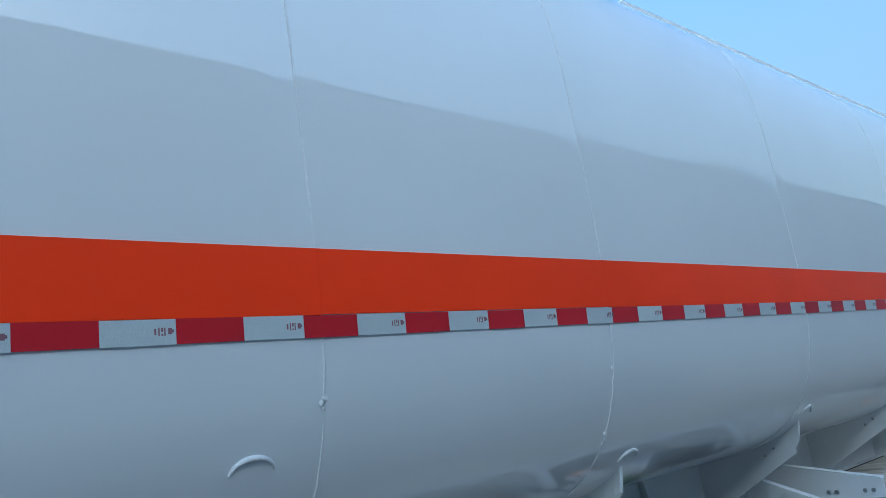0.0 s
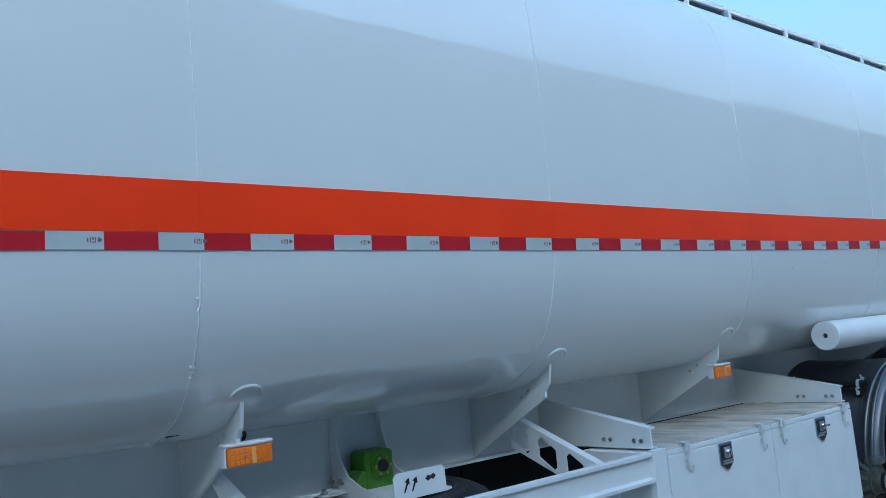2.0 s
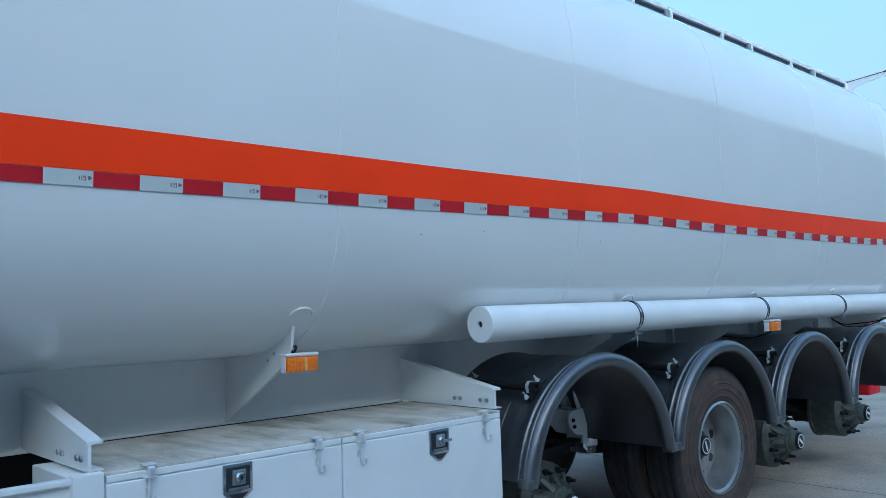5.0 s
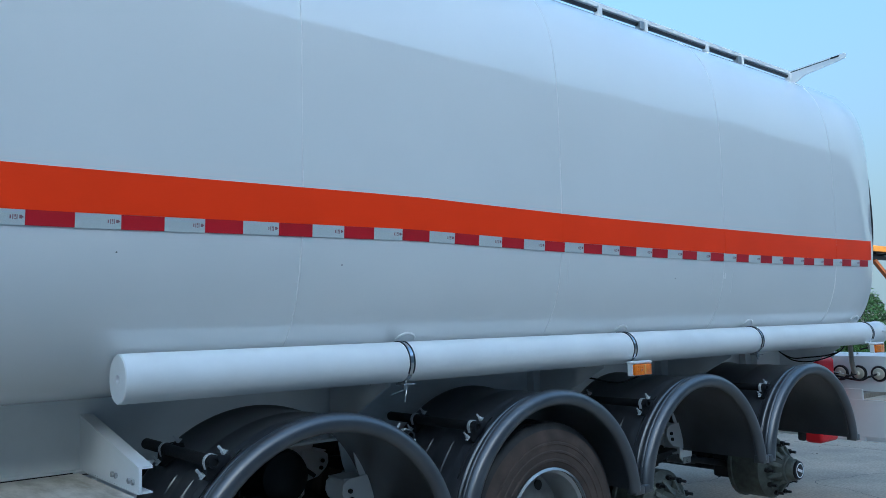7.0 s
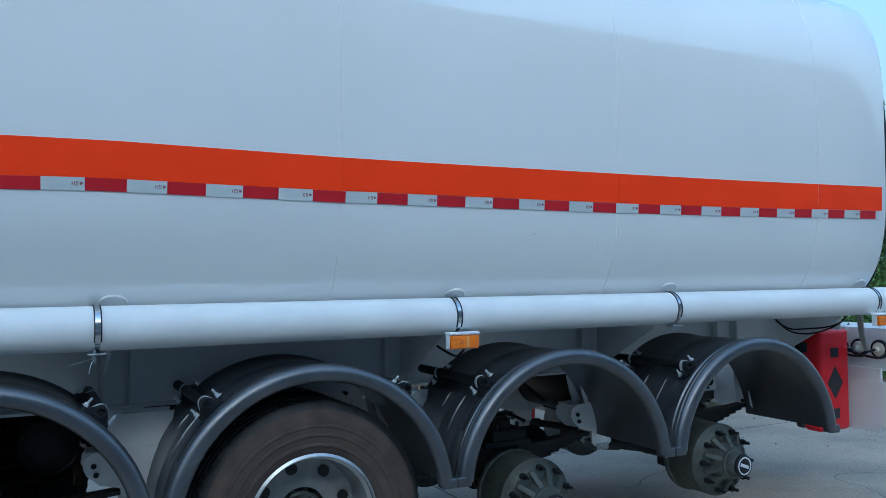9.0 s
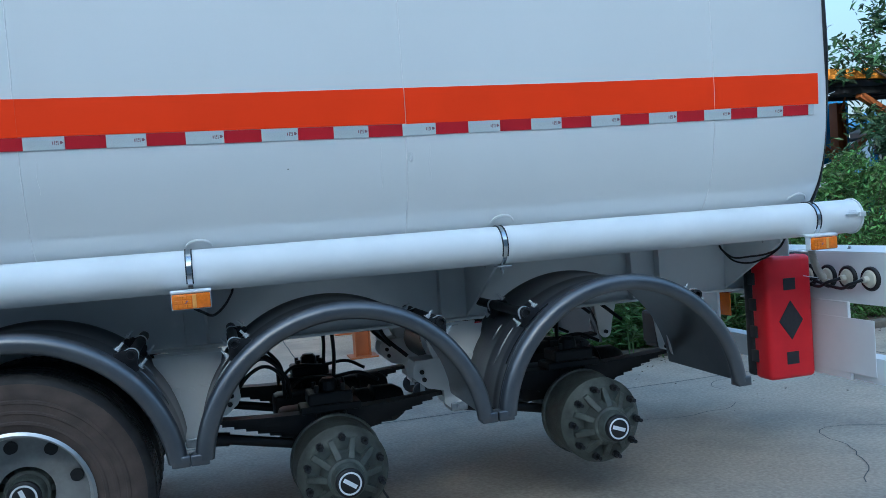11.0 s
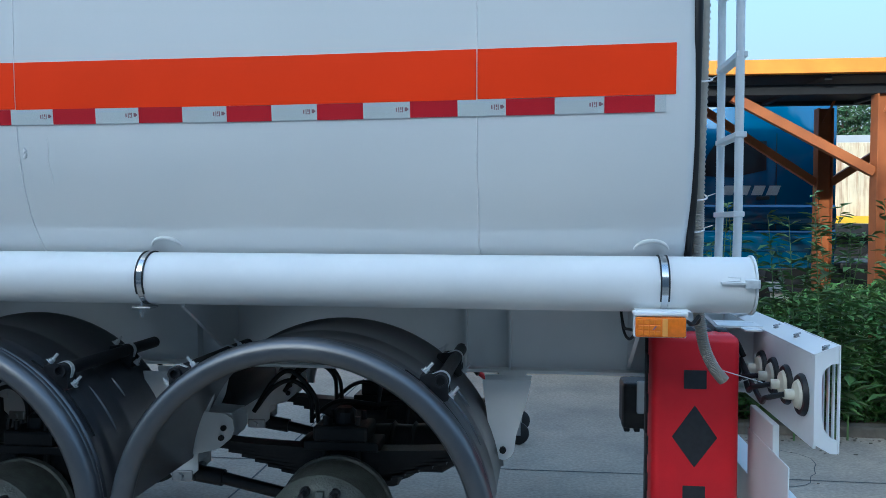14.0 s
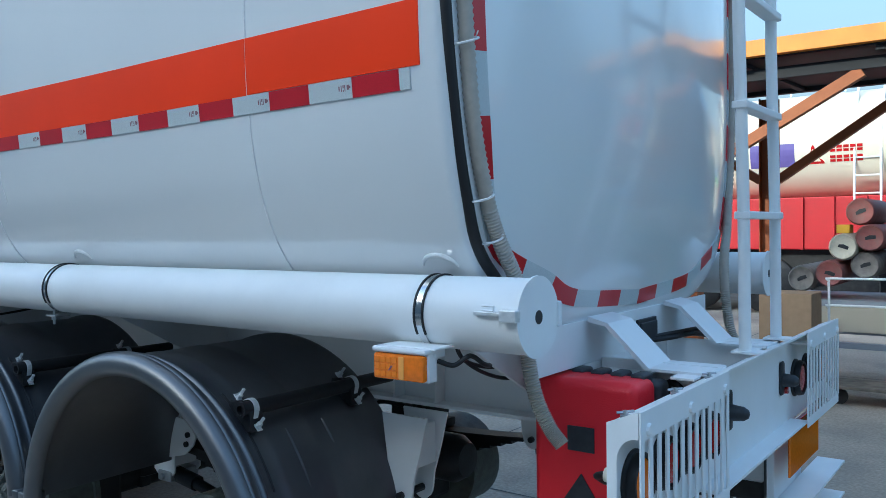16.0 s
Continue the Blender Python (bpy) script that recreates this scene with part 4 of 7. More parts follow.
HUB, STUD, CAP, RIM, RIB = hub_mesh(), stud_mesh(), cap_mesh(), rim_mesh(), rib_mesh()
TYRE_D, TYRE_B = tyre_mesh(M_RUBBER_DUST, "tyre"), tyre_mesh(M_RUBBER, "tyre")
FAR_HUB_Z = (0.520, 0.528, 0.388, 0.452)
HUB_AT = ((0.19, 0.378, 20), (0.125, 0.528, 70), (0.09, 0.388, 35), (0.075, 0.452, 20))
for i, ax in enumerate(AXLES):
    hy, hz, turn = HUB_AT[i]
    bm = bmesh.new()
    sweep(bm, [(ax, hy + 0.35, hz), (ax, 2 * YC - hy - 0.35, FAR_HUB_Z[i])], 0.078, 20)
    axle = part("axle", bm, M_BLACK, trailer, "black tubular trailer axle", smooth=40)
    for s in (1, -1):
        def side(x, y, z, s=s, i=i):
            return pose(x, y if s > 0 else 2 * YC - y, z if s > 0 else FAR_HUB_Z[i], 0, turn, 0) @ Matrix.Diagonal((1, s, 1, 1))
        part("hub", HUB, None, axle, "grey-green cast brake drum and hub without a wheel" if i != 1 else "grey cast hub", at=side(ax, hy, hz))
        for k in range(10 if s > 0 else 0):
            part("hub_rib", RIB, None, axle, at=side(ax, hy, hz) @ Matrix.Rotation(radians(36 * k), 4, "Y"))
            part("wheel_stud", STUD, None, axle, at=side(ax, hy, hz) @ Matrix.Rotation(radians(36 * k + 18), 4, "Y"))
        part("hub_cap", CAP, None, axle, "black hub cap with a white ring and bar", at=side(ax, hy, hz))
    if i < 2:
        for y, s, lab in ((0.145, 1, True), (0.47, -1, False), (2 * YC - 0.145, -1, False), (2 * YC - 0.47, 1, False))[0 if i else 2:]:
            hz = FAR_HUB_Z[i]
            wheel = put_under(new("wheel"), trailer, pose(ax, y, hz))
            tagged(wheel, "mounted wheel with a dusty brown tyre and silver rim" if lab else "inner twin wheel with dusty tyre")
            part("tyre", TYRE_D, None, wheel, "dusty brown-black truck tyre", at=pose(ax, y, hz))
            rim = part("rim", RIM, None, wheel, "silver dished steel rim", at=pose(ax, y, hz) @ Matrix.Diagonal((1, s, 1, 1)))
            for k in range(8 if lab else 0):
                a = 2 * math.pi * (k + 0.3) / 8
                bm = bmesh.new()
                revolve(bm, ((0, 0.050), (0.027, 0.050), (0.027, 0.058), (0, 0.058)), 18, "y", (0, 0, 0))
                part("hand_hole", bm, M_CABLE, rim, "dark hand hole", at=pose(ax + 0.198 * math.cos(a), y - 0.001, hz + 0.198 * math.sin(a)))


def build_suspension():
    for y in (0.62, 2 * YC - 0.62):
        for ax, hz in zip(AXLES, [h[1] for h in HUB_AT] if y < YC else FAR_HUB_Z):
            bm = bmesh.new()
            for k in range(8):
                L = 0.58 - 0.055 * k
                z = hz + 0.215 - 0.0175 * k
                pts = [(ax + t * L, y, z + 0.025 * t * t) for t in arc(8, -1, 1)]
                for p, q in zip(pts, pts[1:]):
                    v = [bm.verts.new((a[0], y + dy, a[2] + dz)) for a in (p, q) for dy in (-0.045, 0.045) for dz in (-0.009, 0.0088)]
                    for f in ((0, 1, 3, 2), (4, 6, 7, 5), (0, 4, 5, 1), (2, 3, 7, 6), (0, 2, 6, 4), (1, 5, 7, 3)):
                        bm.faces.new([v[i] for i in f])
            box(bm, ax - 0.15, ax + 0.15, y - 0.075, y + 0.075, hz + 0.225, hz + 0.262, 0.006)
            box(bm, ax - 0.12, ax + 0.12, y - 0.085, y + 0.075, hz - 0.10, hz + 0.075, 0.02)
            box(bm, ax - 0.11, ax + 0.11, y - 0.085, y + 0.085, hz + 0.262, hz + 0.325, 0.012)
            revolve(bm, [(0, 0), (0.05, 0), (0.045, 0.05), (0.03, 0.065), (0, 0.065)], 14, "z", (ax, y, hz + 0.32))
            for dx in (-0.065, 0.065):
                for dy in (-0.055, 0.055):
                    sweep(bm, [(ax + dx, y + dy, hz - 0.11), (ax + dx, y + dy, hz + 0.36)], 0.012, 8)
            part("leaf_spring", bm, M_BLACK, trailer, "black leaf spring pack with U-bolts")
        for x in (-5.73, -4.39, -3.085, -1.775):
            # flared leg with a stepped foot
            bm = bmesh.new()
            for dy in (-0.066, 0.058):
                prism(bm, [(x - 0.16, 0.972), (x + 0.16, 0.972), (x + 0.135, 0.86), (x + 0.075, 0.72), (x + 0.070, 0.575), (x + 0.035, 0.545), (x - 0.035, 0.545), (x - 0.070, 0.575), (x - 0.075, 0.72), (x - 0.135, 0.86)], "y", y + dy, y + dy + 0.008)
            box(bm, x - 0.065, x + 0.065, y - 0.058, y + 0.058, 0.60, 0.96, 0.004)
            h = part("spring_hanger", bm, M_WHITE, trailer, "white steel spring hanger with a flared top")
            # side plates over the spring ends
            for s in (-1, 1):
                b = bmesh.new()
                out = [(0.045, 0.822), (0.190, 0.812), (0.222, 0.790), (0.228, 0.745), (0.212, 0.712), (0.160, 0.668), (0.045, 0.640)]
                for dy in (-0.078, 0.070):
                    prism(b, [(x + s * u, z) for u, z in out], "y", y + dy, y + dy + 0.008)
                box(b, min(x + s * 0.06, x + s * 0.215), max(x + s * 0.06, x + s * 0.215), y - 0.07, y + 0.07, 0.806, 0.814)
                part("spring_plate", b, M_WHITE, h, "white cheek plate over the spring end")
                for u, z in ((0.175, 0.715), (0.185, 0.755)):
                    b = bmesh.new()
                    revolve(b, ((0, -0.088), (0.012, -0.088), (0.012, -0.076), (0, -0.076)), 8, "y", (x + s * u, y, z))
                    part("bolt", b, M_BLACK, h)
            b = bmesh.new()
            revolve(b, ((0, -0.074), (0.020, -0.074), (0.020, -0.064), (0, -0.064)), 12, "y", (x, y, 0.80))
            part("pivot_cap", b, M_WHITE, h)
            b = bmesh.new()
            box(b, x - 0.04, x + 0.05, y - 0.072, y + 0.072, 0.530, 0.575, 0.006)
            revolve(b, ((0, -0.084), (0.013, -0.084), (0.013, -0.070), (0, -0.070)), 6, "y", (x, y, 0.552))
            part("foot_clamp", b, M_STEEL, h, "bright clamp at the hanger's foot")
            bm = bmesh.new()
            sweep(bm, [(x + 0.03, y - 0.02, 0.553), (x + 0.16, y - 0.02, 0.535)], 0.034, 10)
            sweep(bm, [(x + 0.14, y - 0.02, 0.538), (x + 0.62, y - 0.02, 0.44)], 0.025, 10)
            sweep(bm, [(x + 0.55, y - 0.02, 0.455), (x + 0.66, y - 0.02, 0.432)], 0.032, 10)
            part("torque_rod", bm, M_BLACK, trailer, "black adjustable torque rod", smooth=40)
        # rounded tongue behind the last spring
        x = -0.46
        bm = bmesh.new()
        for dy in (-0.06, 0.052):
            prism(bm, [(x - 0.10, 0.972), (x + 0.088, 0.972), (x + 0.060, 0.86), (x + 0.030, 0.76)] + [(x - 0.020 + 0.045 * math.cos(q), 0.720 - 0.056 * math.sin(q)) for q in arc(8, 0.1, math.pi - 0.1)] + [(x - 0.072, 0.76)], "y", y + dy, y + dy + 0.008)
        box(bm, x - 0.04, x + 0.04, y - 0.052, y + 0.052, 0.80, 0.94, 0.004)
        h = part("spring_hanger", bm, M_WHITE, trailer, "white rounded rear spring hanger")
        b = bmesh.new()
        sweep(b, [(x - 0.020, y - 0.078, 0.705), (x - 0.020, y + 0.078, 0.705)], 0.013, 8)
        part("pin", b, M_BLACK, h)
    # brake chambers and air lines behind the drums
    for k, (ax, (_, hz, _)) in enumerate(zip(AXLES, HUB_AT)):
        for y in (0.84, 2 * YC - 0.84):
            bm = bmesh.new()
            box(bm, ax - 0.24, ax + 0.20, y - 0.10, y + 0.09, hz + 0.02, hz + 0.21, 0.03)
            revolve(bm, [(0.0, -0.13), (0.05, -0.13), (0.092, -0.11), (0.096, -0.02), (0.110, -0.01), (0.096, 0.0), (0.094, 0.07), (0.110, 0.08), (0.100, 0.09), (0.10, 0.20), (0.07, 0.25), (0, 0.26)], 20, "x", (ax + 0.17, y, hz + 0.17))
            box(bm, ax - 0.09, ax + 0.09, y - 0.03, y + 0.03, hz - 0.06, hz + 0.20, 0.012)
            sweep(bm, [(ax + 0.1, y, hz + 0.17), (ax - 0.06, y, hz + 0.12)], 0.016, 8)
            c = part("brake_chamber", bm, M_BLACK, trailer, "black brake chamber", smooth=40)
            b = bmesh.new()
            # twin loops at the front of the chamber, a low line across and one hose up to the frame
            for j in range(2):
                sweep(b, smooth_path([(ax - 0.46, y, hz + 0.30), (ax - 0.38, y + 0.02 * j, hz + 0.40 + 0.03 * j), (ax - 0.29, y, hz + 0.44 + 0.04 * j), (ax - 0.21 + 0.02 * j, y, hz + 0.38), (ax - 0.20 + 0.03 * j, y, hz + 0.26)], 6), 0.010, 7)
            sweep(b, smooth_path([(ax - 0.20, y, hz + 0.28), (ax - 0.10, y + 0.05, hz + 0.345), (ax + 0.06, y + 0.08, hz + 0.33), (ax + 0.20, y + 0.05, hz + 0.345), (ax + 0.30, y, hz + 0.30)], 6), 0.010, 7)
            sweep(b, smooth_path([(ax + 0.08, y + 0.1, 0.985), (ax + 0.085, y + 0.1, hz + 0.45), (ax + 0.07, y + 0.08, hz + 0.32)], 6), 0.011, 7)
            sweep(b, smooth_path([(ax + 0.34, y + 0.15, 0.985), (ax + 0.38, y + 0.12, hz + 0.50), (ax + 0.48, y + 0.05, hz + 0.40)], 6), 0.011, 7)
            part("air_line", b, M_CABLE, c, "black rubber air line", smooth=60)
    # two white air tanks across the frame
    bm = bmesh.new()
    revolve(bm, [(0, -0.33), (0.06, -0.325), (0.105, -0.30), (0.12, -0.26), (0.12, 0.26), (0.105, 0.30), (0.06, 0.325), (0, 0.33)], 28, "y", (-1.75, YC, 0.83))
    part("air_tank", bm, M_BLACK, trailer, "black brake air reservoir", smooth=40)
    for x in (-5.35, -4.75):
        bm = bmesh.new()
        revolve(bm, [(0, -0.33), (0.08, -0.325), (0.125, -0.30), (0.14, -0.26), (0.14, 0.26), (0.125, 0.30), (0.08, 0.325), (0, 0.33)], 28, "y", (x, YC + 0.1, 0.80))
        part("air_tank", bm, M_BLACK, trailer, "black brake air reservoir", smooth=40)


build_suspension()


# ---- toolbox and side guard ----
def build_toolbox():
    x0, x1, xm = -7.60, -5.772, -6.683
    y0, y1, z0, z1 = 0.022, 0.70, 0.424, 0.972
    bm = bmesh.new()
    box(bm, x0, x1, y0 + 0.012, 0.46, z0, z1 - 0.004, 0.004)
    tb = part("toolbox", bm, M_WHITE, trailer, "white double steel toolbox with a dusty lid")
    bm = bmesh.new()
    box(bm, x0 - 0.004, x1 + 0.004, y0 + 0.006, y1 + 0.004, z1 - 0.003, z1 + 0.008, 0.003)
    part("lid", bm, M_DUSTY, tb, "dust-stained flat lid")
    for a, b in ((x0 + 0.002, xm - 0.003), (xm + 0.003, x1 - 0.002)):
        bm = bmesh.new()
        box(bm, a, b, y0, y0 + 0.016, z0 + 0.003, z1 - 0.028, 0.004)
        part("toolbox_door", bm, M_WHITE, tb, "plain white drop door")
        bm = bmesh.new()
        box(bm, a, b, y0 + 0.002, y0 + 0.016, z1 - 0.025, z1 - 0.002, 0.003)
        part("lid_edge", bm, M_WHITE, tb)
    for lx in (-7.14, -6.17):
        bm = bmesh.new()
        pts = [(lx - 0.058, 0.942), (lx + 0.058, 0.942), (lx + 0.058, 0.842), (lx + 0.012, 0.806), (lx - 0.012, 0.806), (lx - 0.058, 0.842)]
        prism(bm, pts, "y", y0 - 0.006, y0 + 0.004, bevel=0.003)
        lock = part("paddle_lock", bm, M_CHROME, tb, "bright recessed paddle lock", smooth=30)
        bm = bmesh.new()
        prism(bm, [(lx - 0.047, 0.932), (lx + 0.047, 0.932), (lx + 0.047, 0.850), (lx - 0.047, 0.850)], "y", y0 - 0.0085, y0 - 0.005, bevel=0.001)
        prism(bm, [(lx - 0.040, 0.838), (lx + 0.040, 0.838), (lx + 0.010, 0.816), (lx - 0.010, 0.816)], "y", y0 - 0.0085, y0 - 0.005, bevel=0.001)
        part("recess", bm, M_DKPLAST, lock, "dark recessed dish")
        bm = bmesh.new()
        box(bm, lx - 0.026, lx + 0.026, y0 - 0.016, y0 - 0.0083, 0.868, 0.922, 0.004)
        box(bm, lx - 0.040, lx + 0.040, y0 - 0.011, y0 - 0.0083, 0.852, 0.861, 0.001)
        part("paddle", bm, M_STEEL, lock, "dull steel paddle")
        bm = bmesh.new()
        revolve(bm, ((0, -0.012), (0.014, -0.012), (0.018, -0.006), (0.018, 0), (0, 0)), 18, "y", (lx + 0.002, y0 - 0.016, 0.896))
        if lx > -7:
            box(bm, lx - 0.004, lx + 0.046, y0 - 0.040, y0 - 0.028, 0.890, 0.902, 0.004)
        part("key_cylinder", bm, M_CHROME, lock)
        bm = bmesh.new()
        box(bm, lx - 0.002, lx + 0.006, y0 - 0.0290, y0 - 0.0278, 0.889, 0.903)
        part("keyhole", bm, M_CABLE, lock)
    for lx in (-7.46, -6.80, -6.60, -5.885):
        bm = bmesh.new()
        box(bm, lx - 0.011, lx + 0.011, y0 - 0.004, y0 + 0.002, 0.925, 0.990, 0.002)
        box(bm, lx - 0.022, lx + 0.022, y0 - 0.016, y0 + 0.022, 0.984, 0.991, 0.003)
        box(bm, lx - 0.012, lx + 0.012, y0 - 0.024, y0 - 0.008, 0.944, 0.984, 0.005)
        revolve(bm, [(0, -0.020), (0.006, -0.020), (0.006, 0.020), (0, 0.020)], 8, "x", (lx, y0 - 0.013, 0.948))
        latch = part("toggle_latch", bm, M_LATCH, tb, "zinc-plated toggle latch")
        # hook curled up below
        bm = bmesh.new()
        sweep(bm, smooth_path([(lx, y0 - 0.010, 0.942), (lx - 0.003, y0 - 0.012, 0.905), (lx, y0 - 0.012, 0.870), (lx + 0.010, y0 - 0.013, 0.858), (lx + 0.020, y0 - 0.015, 0.866), (lx + 0.019, y0 - 0.018, 0.882)], 5), 0.0055, 7)
        part("latch_hook", bm, M_LATCH, latch, smooth=60)
        bm = bmesh.new()
        box(bm, lx - 0.012, lx + 0.012, y0 - 0.004, y0 + 0.002, 0.884, 0.912, 0.002)
        for dz in (0.905, 0.891):
            revolve(bm, [(0, -0.004), (0.004, -0.003), (0.005, 0), (0, 0)], 8, "y", (lx, y0 - 0.004, dz))
        part("keeper", bm, M_LATCH, latch)
    # sloping brackets that carry the box from the beam
    for bx in (-7.63, -5.745):
        bm = bmesh.new()
        prism(bm, [(0.09, 1.073), (0.09, 0.985), (0.78, 0.985), (0.78, 1.205)], "x", bx - 0.004, bx + 0.004)
        prism(bm, [(0.085, 1.076), (0.085, 1.066), (0.78, 1.198), (0.78, 1.208)], "x", bx - 0.0065, bx + 0.046)
        box(bm, bx - 0.0065, bx + 0.046, 0.083, 0.70, 0.9805, 0.986)
        box(bm, bx - 0.0055, bx + 0.006, 0.078, 0.0895, 0.987, 1.072, 0.001)
        br = part("box_bracket", bm, M_WHITE, trailer, "tapered white steel bracket")
        for y, z in ((0.13, 1.018), (0.17, 1.018), (0.31, 1.018), (0.35, 1.018)):
            b = bmesh.new()
            revolve(b, ((0, -0.009), (0.011, -0.009), (0.011, 0.0), (0, 0.0)), 6, "x", (bx - 0.004, y, z))
            part("bolt", b, M_STEEL, br)
    # black strip drawn in place of the gap behind the lid
    bm = bmesh.new()
    box(bm, x0 + 0.02, x1 - 0.02, y1 + 0.006, y1 + 0.012, 0.95, 0.983)
    part("gap_strip", bm, M_CABLE, tb)


build_toolbox()


def build_guard():
    y = 0.03
    g = put_under(new("side_guard"), trailer, pose(-9.5, y, 0.7))
    tagged(g, "white steel side guard rails on posts")
    for z0, z1, x0, x1 in ((0.845, 0.975, -12.6, -7.70), (0.447, 0.560, -12.6, -7.70)):
        bm = bmesh.new()
        prism(bm, [(y, z0), (y, z0 + 0.016), (y + 0.02, z0 + 0.024), (y + 0.02, z1 - 0.024), (y, z1 - 0.016), (y, z1), (y + 0.045, z1), (y + 0.045, z0)], "x", x0, x1, bevel=0.002)
        part("rail", bm, M_WHITE, g, "pressed white steel rail")
    bm = bmesh.new()
    box(bm, -7.70, -7.604, 0.022, 0.06, 0.42, 0.984, 0.003)
    part("end_plate", bm, M_WHITE, g)
    bm = bmesh.new()
    box(bm, -7.69, -7.612, 0.06, 0.455, 0.424, 0.97, 0.003)
    part("side_plate", bm, M_WHITE, g)
    for px in (-7.955, -9.48, -11.06):
        bm = bmesh.new()
        prism(bm, [(px - 0.062, y + 0.046), (px + 0.062, y + 0.046), (px + 0.062, y + 0.12), (px + 0.056, y + 0.12), (px + 0.056, y + 0.054), (px - 0.056, y + 0.054), (px - 0.056, y + 0.12), (px - 0.062, y + 0.12)], "z", 0.40, 0.97)
        part("post", bm, M_WHITE, g, "folded white post")
        # holed stay from the rail up to the saddle plate
        bm = bmesh.new()
        sx = px - 0.055
        ya, yb, k = 0.075, 0.60, 0.40

        def top(v):
            return 0.972 + (v - ya) * k
        prism(bm, [(ya, top(ya)), (yb, top(yb)), (yb, top(yb) - 0.008), (ya, top(ya) - 0.008)], "x", sx, sx + 0.042)
        d = 0.155
        cuts = (ya, 0.15, 0.255, 0.315, 0.42, 0.48, 0.58, yb)
        for q in range(len(cuts) - 1):
            a, b2 = cuts[q], cuts[q + 1]
            if q % 2 == 0:
                prism(bm, [(a, top(a)), (b2, top(b2)), (b2, top(b2) - d), (a, top(a) - d)], "x", sx - 0.005, sx)
            else:
                m = (a + b2) / 2
                prism(bm, [(a, top(a)), (b2, top(b2)), (b2, top(b2) - 0.045), (b2 - 0.02, top(b2) - 0.030), (a + 0.02, top(a) - 0.030), (a, top(a) - 0.045)], "x", sx - 0.005, sx)
                prism(bm, [(a, top(a) - d), (b2, top(b2) - d), (b2, top(b2) - d + 0.035), (b2 - 0.02, top(b2) - d + 0.022), (a + 0.02, top(a) - d + 0.022), (a, top(a) - d + 0.035)], "x", sx - 0.005, sx)
        part("stay", bm, M_WHITE, g, "white steel stay with rounded holes")


build_guard()


SPARE = (-8.86, 0.60, 0.828)


def build_spare():
    cx, cy, cz = SPARE
    th = thing("spare_wheel", cx, cy, cz - 0.14, "black spare truck tyre slung flat under the tank", "spare wheel")
    part("tyre", TYRE_B, None, th, "black rubber tyre lying flat", at=pose(cx, cy, cz, 90, 0, 0))
    bm = bmesh.new()
    revolve(bm, ((0.10, 0.953), (0.18, 0.951), (0.213, 0.937), (0.262, 0.900), (0.284, 0.87), (0.284, 0.80), (0.276, 0.80), (0.20, 0.905), (0.10, 0.915)), 40, "z", (cx, cy, 0), closed=True)
    disc = part("wheel_disc", bm, M_WHITE, th, "white domed wheel disc", smooth=40)
    for k in range(8):
        a = 2 * math.pi * k / 8
        bm = bmesh.new()
        revolve(bm, ((0, 0.004), (0.030, 0.004), (0.030, -0.004), (0, -0.004)), 18, "y", (0, 0, 0))
        out = Vector((0.64 * math.cos(a), 0.64 * math.sin(a), 0.77))
        at = Matrix.Translation((cx + 0.238 * math.cos(a), cy + 0.238 * math.sin(a), 0.9205)) @ out.to_track_quat("Y", "Z").to_matrix().to_4x4()
        part("hand_hole", bm, M_CABLE, disc, "dark hand hole", at=at)


build_spare()


def build_far_blockers():
    # black blocks added on the far side to darken the space under the tank
    for x0, x1 in ((-12.4, -10.1), (-10.08, -7.7), (-7.68, -5.78)):
        bm = bmesh.new()
        box(bm, x0, x1, 2 * YC - 0.72, 2 * YC - 0.03, 0.30, 0.972, 0.004)
        part("toolbox", bm, M_BLACK, trailer, "added black block on the far side that keeps light from under the tank")


build_far_blockers()


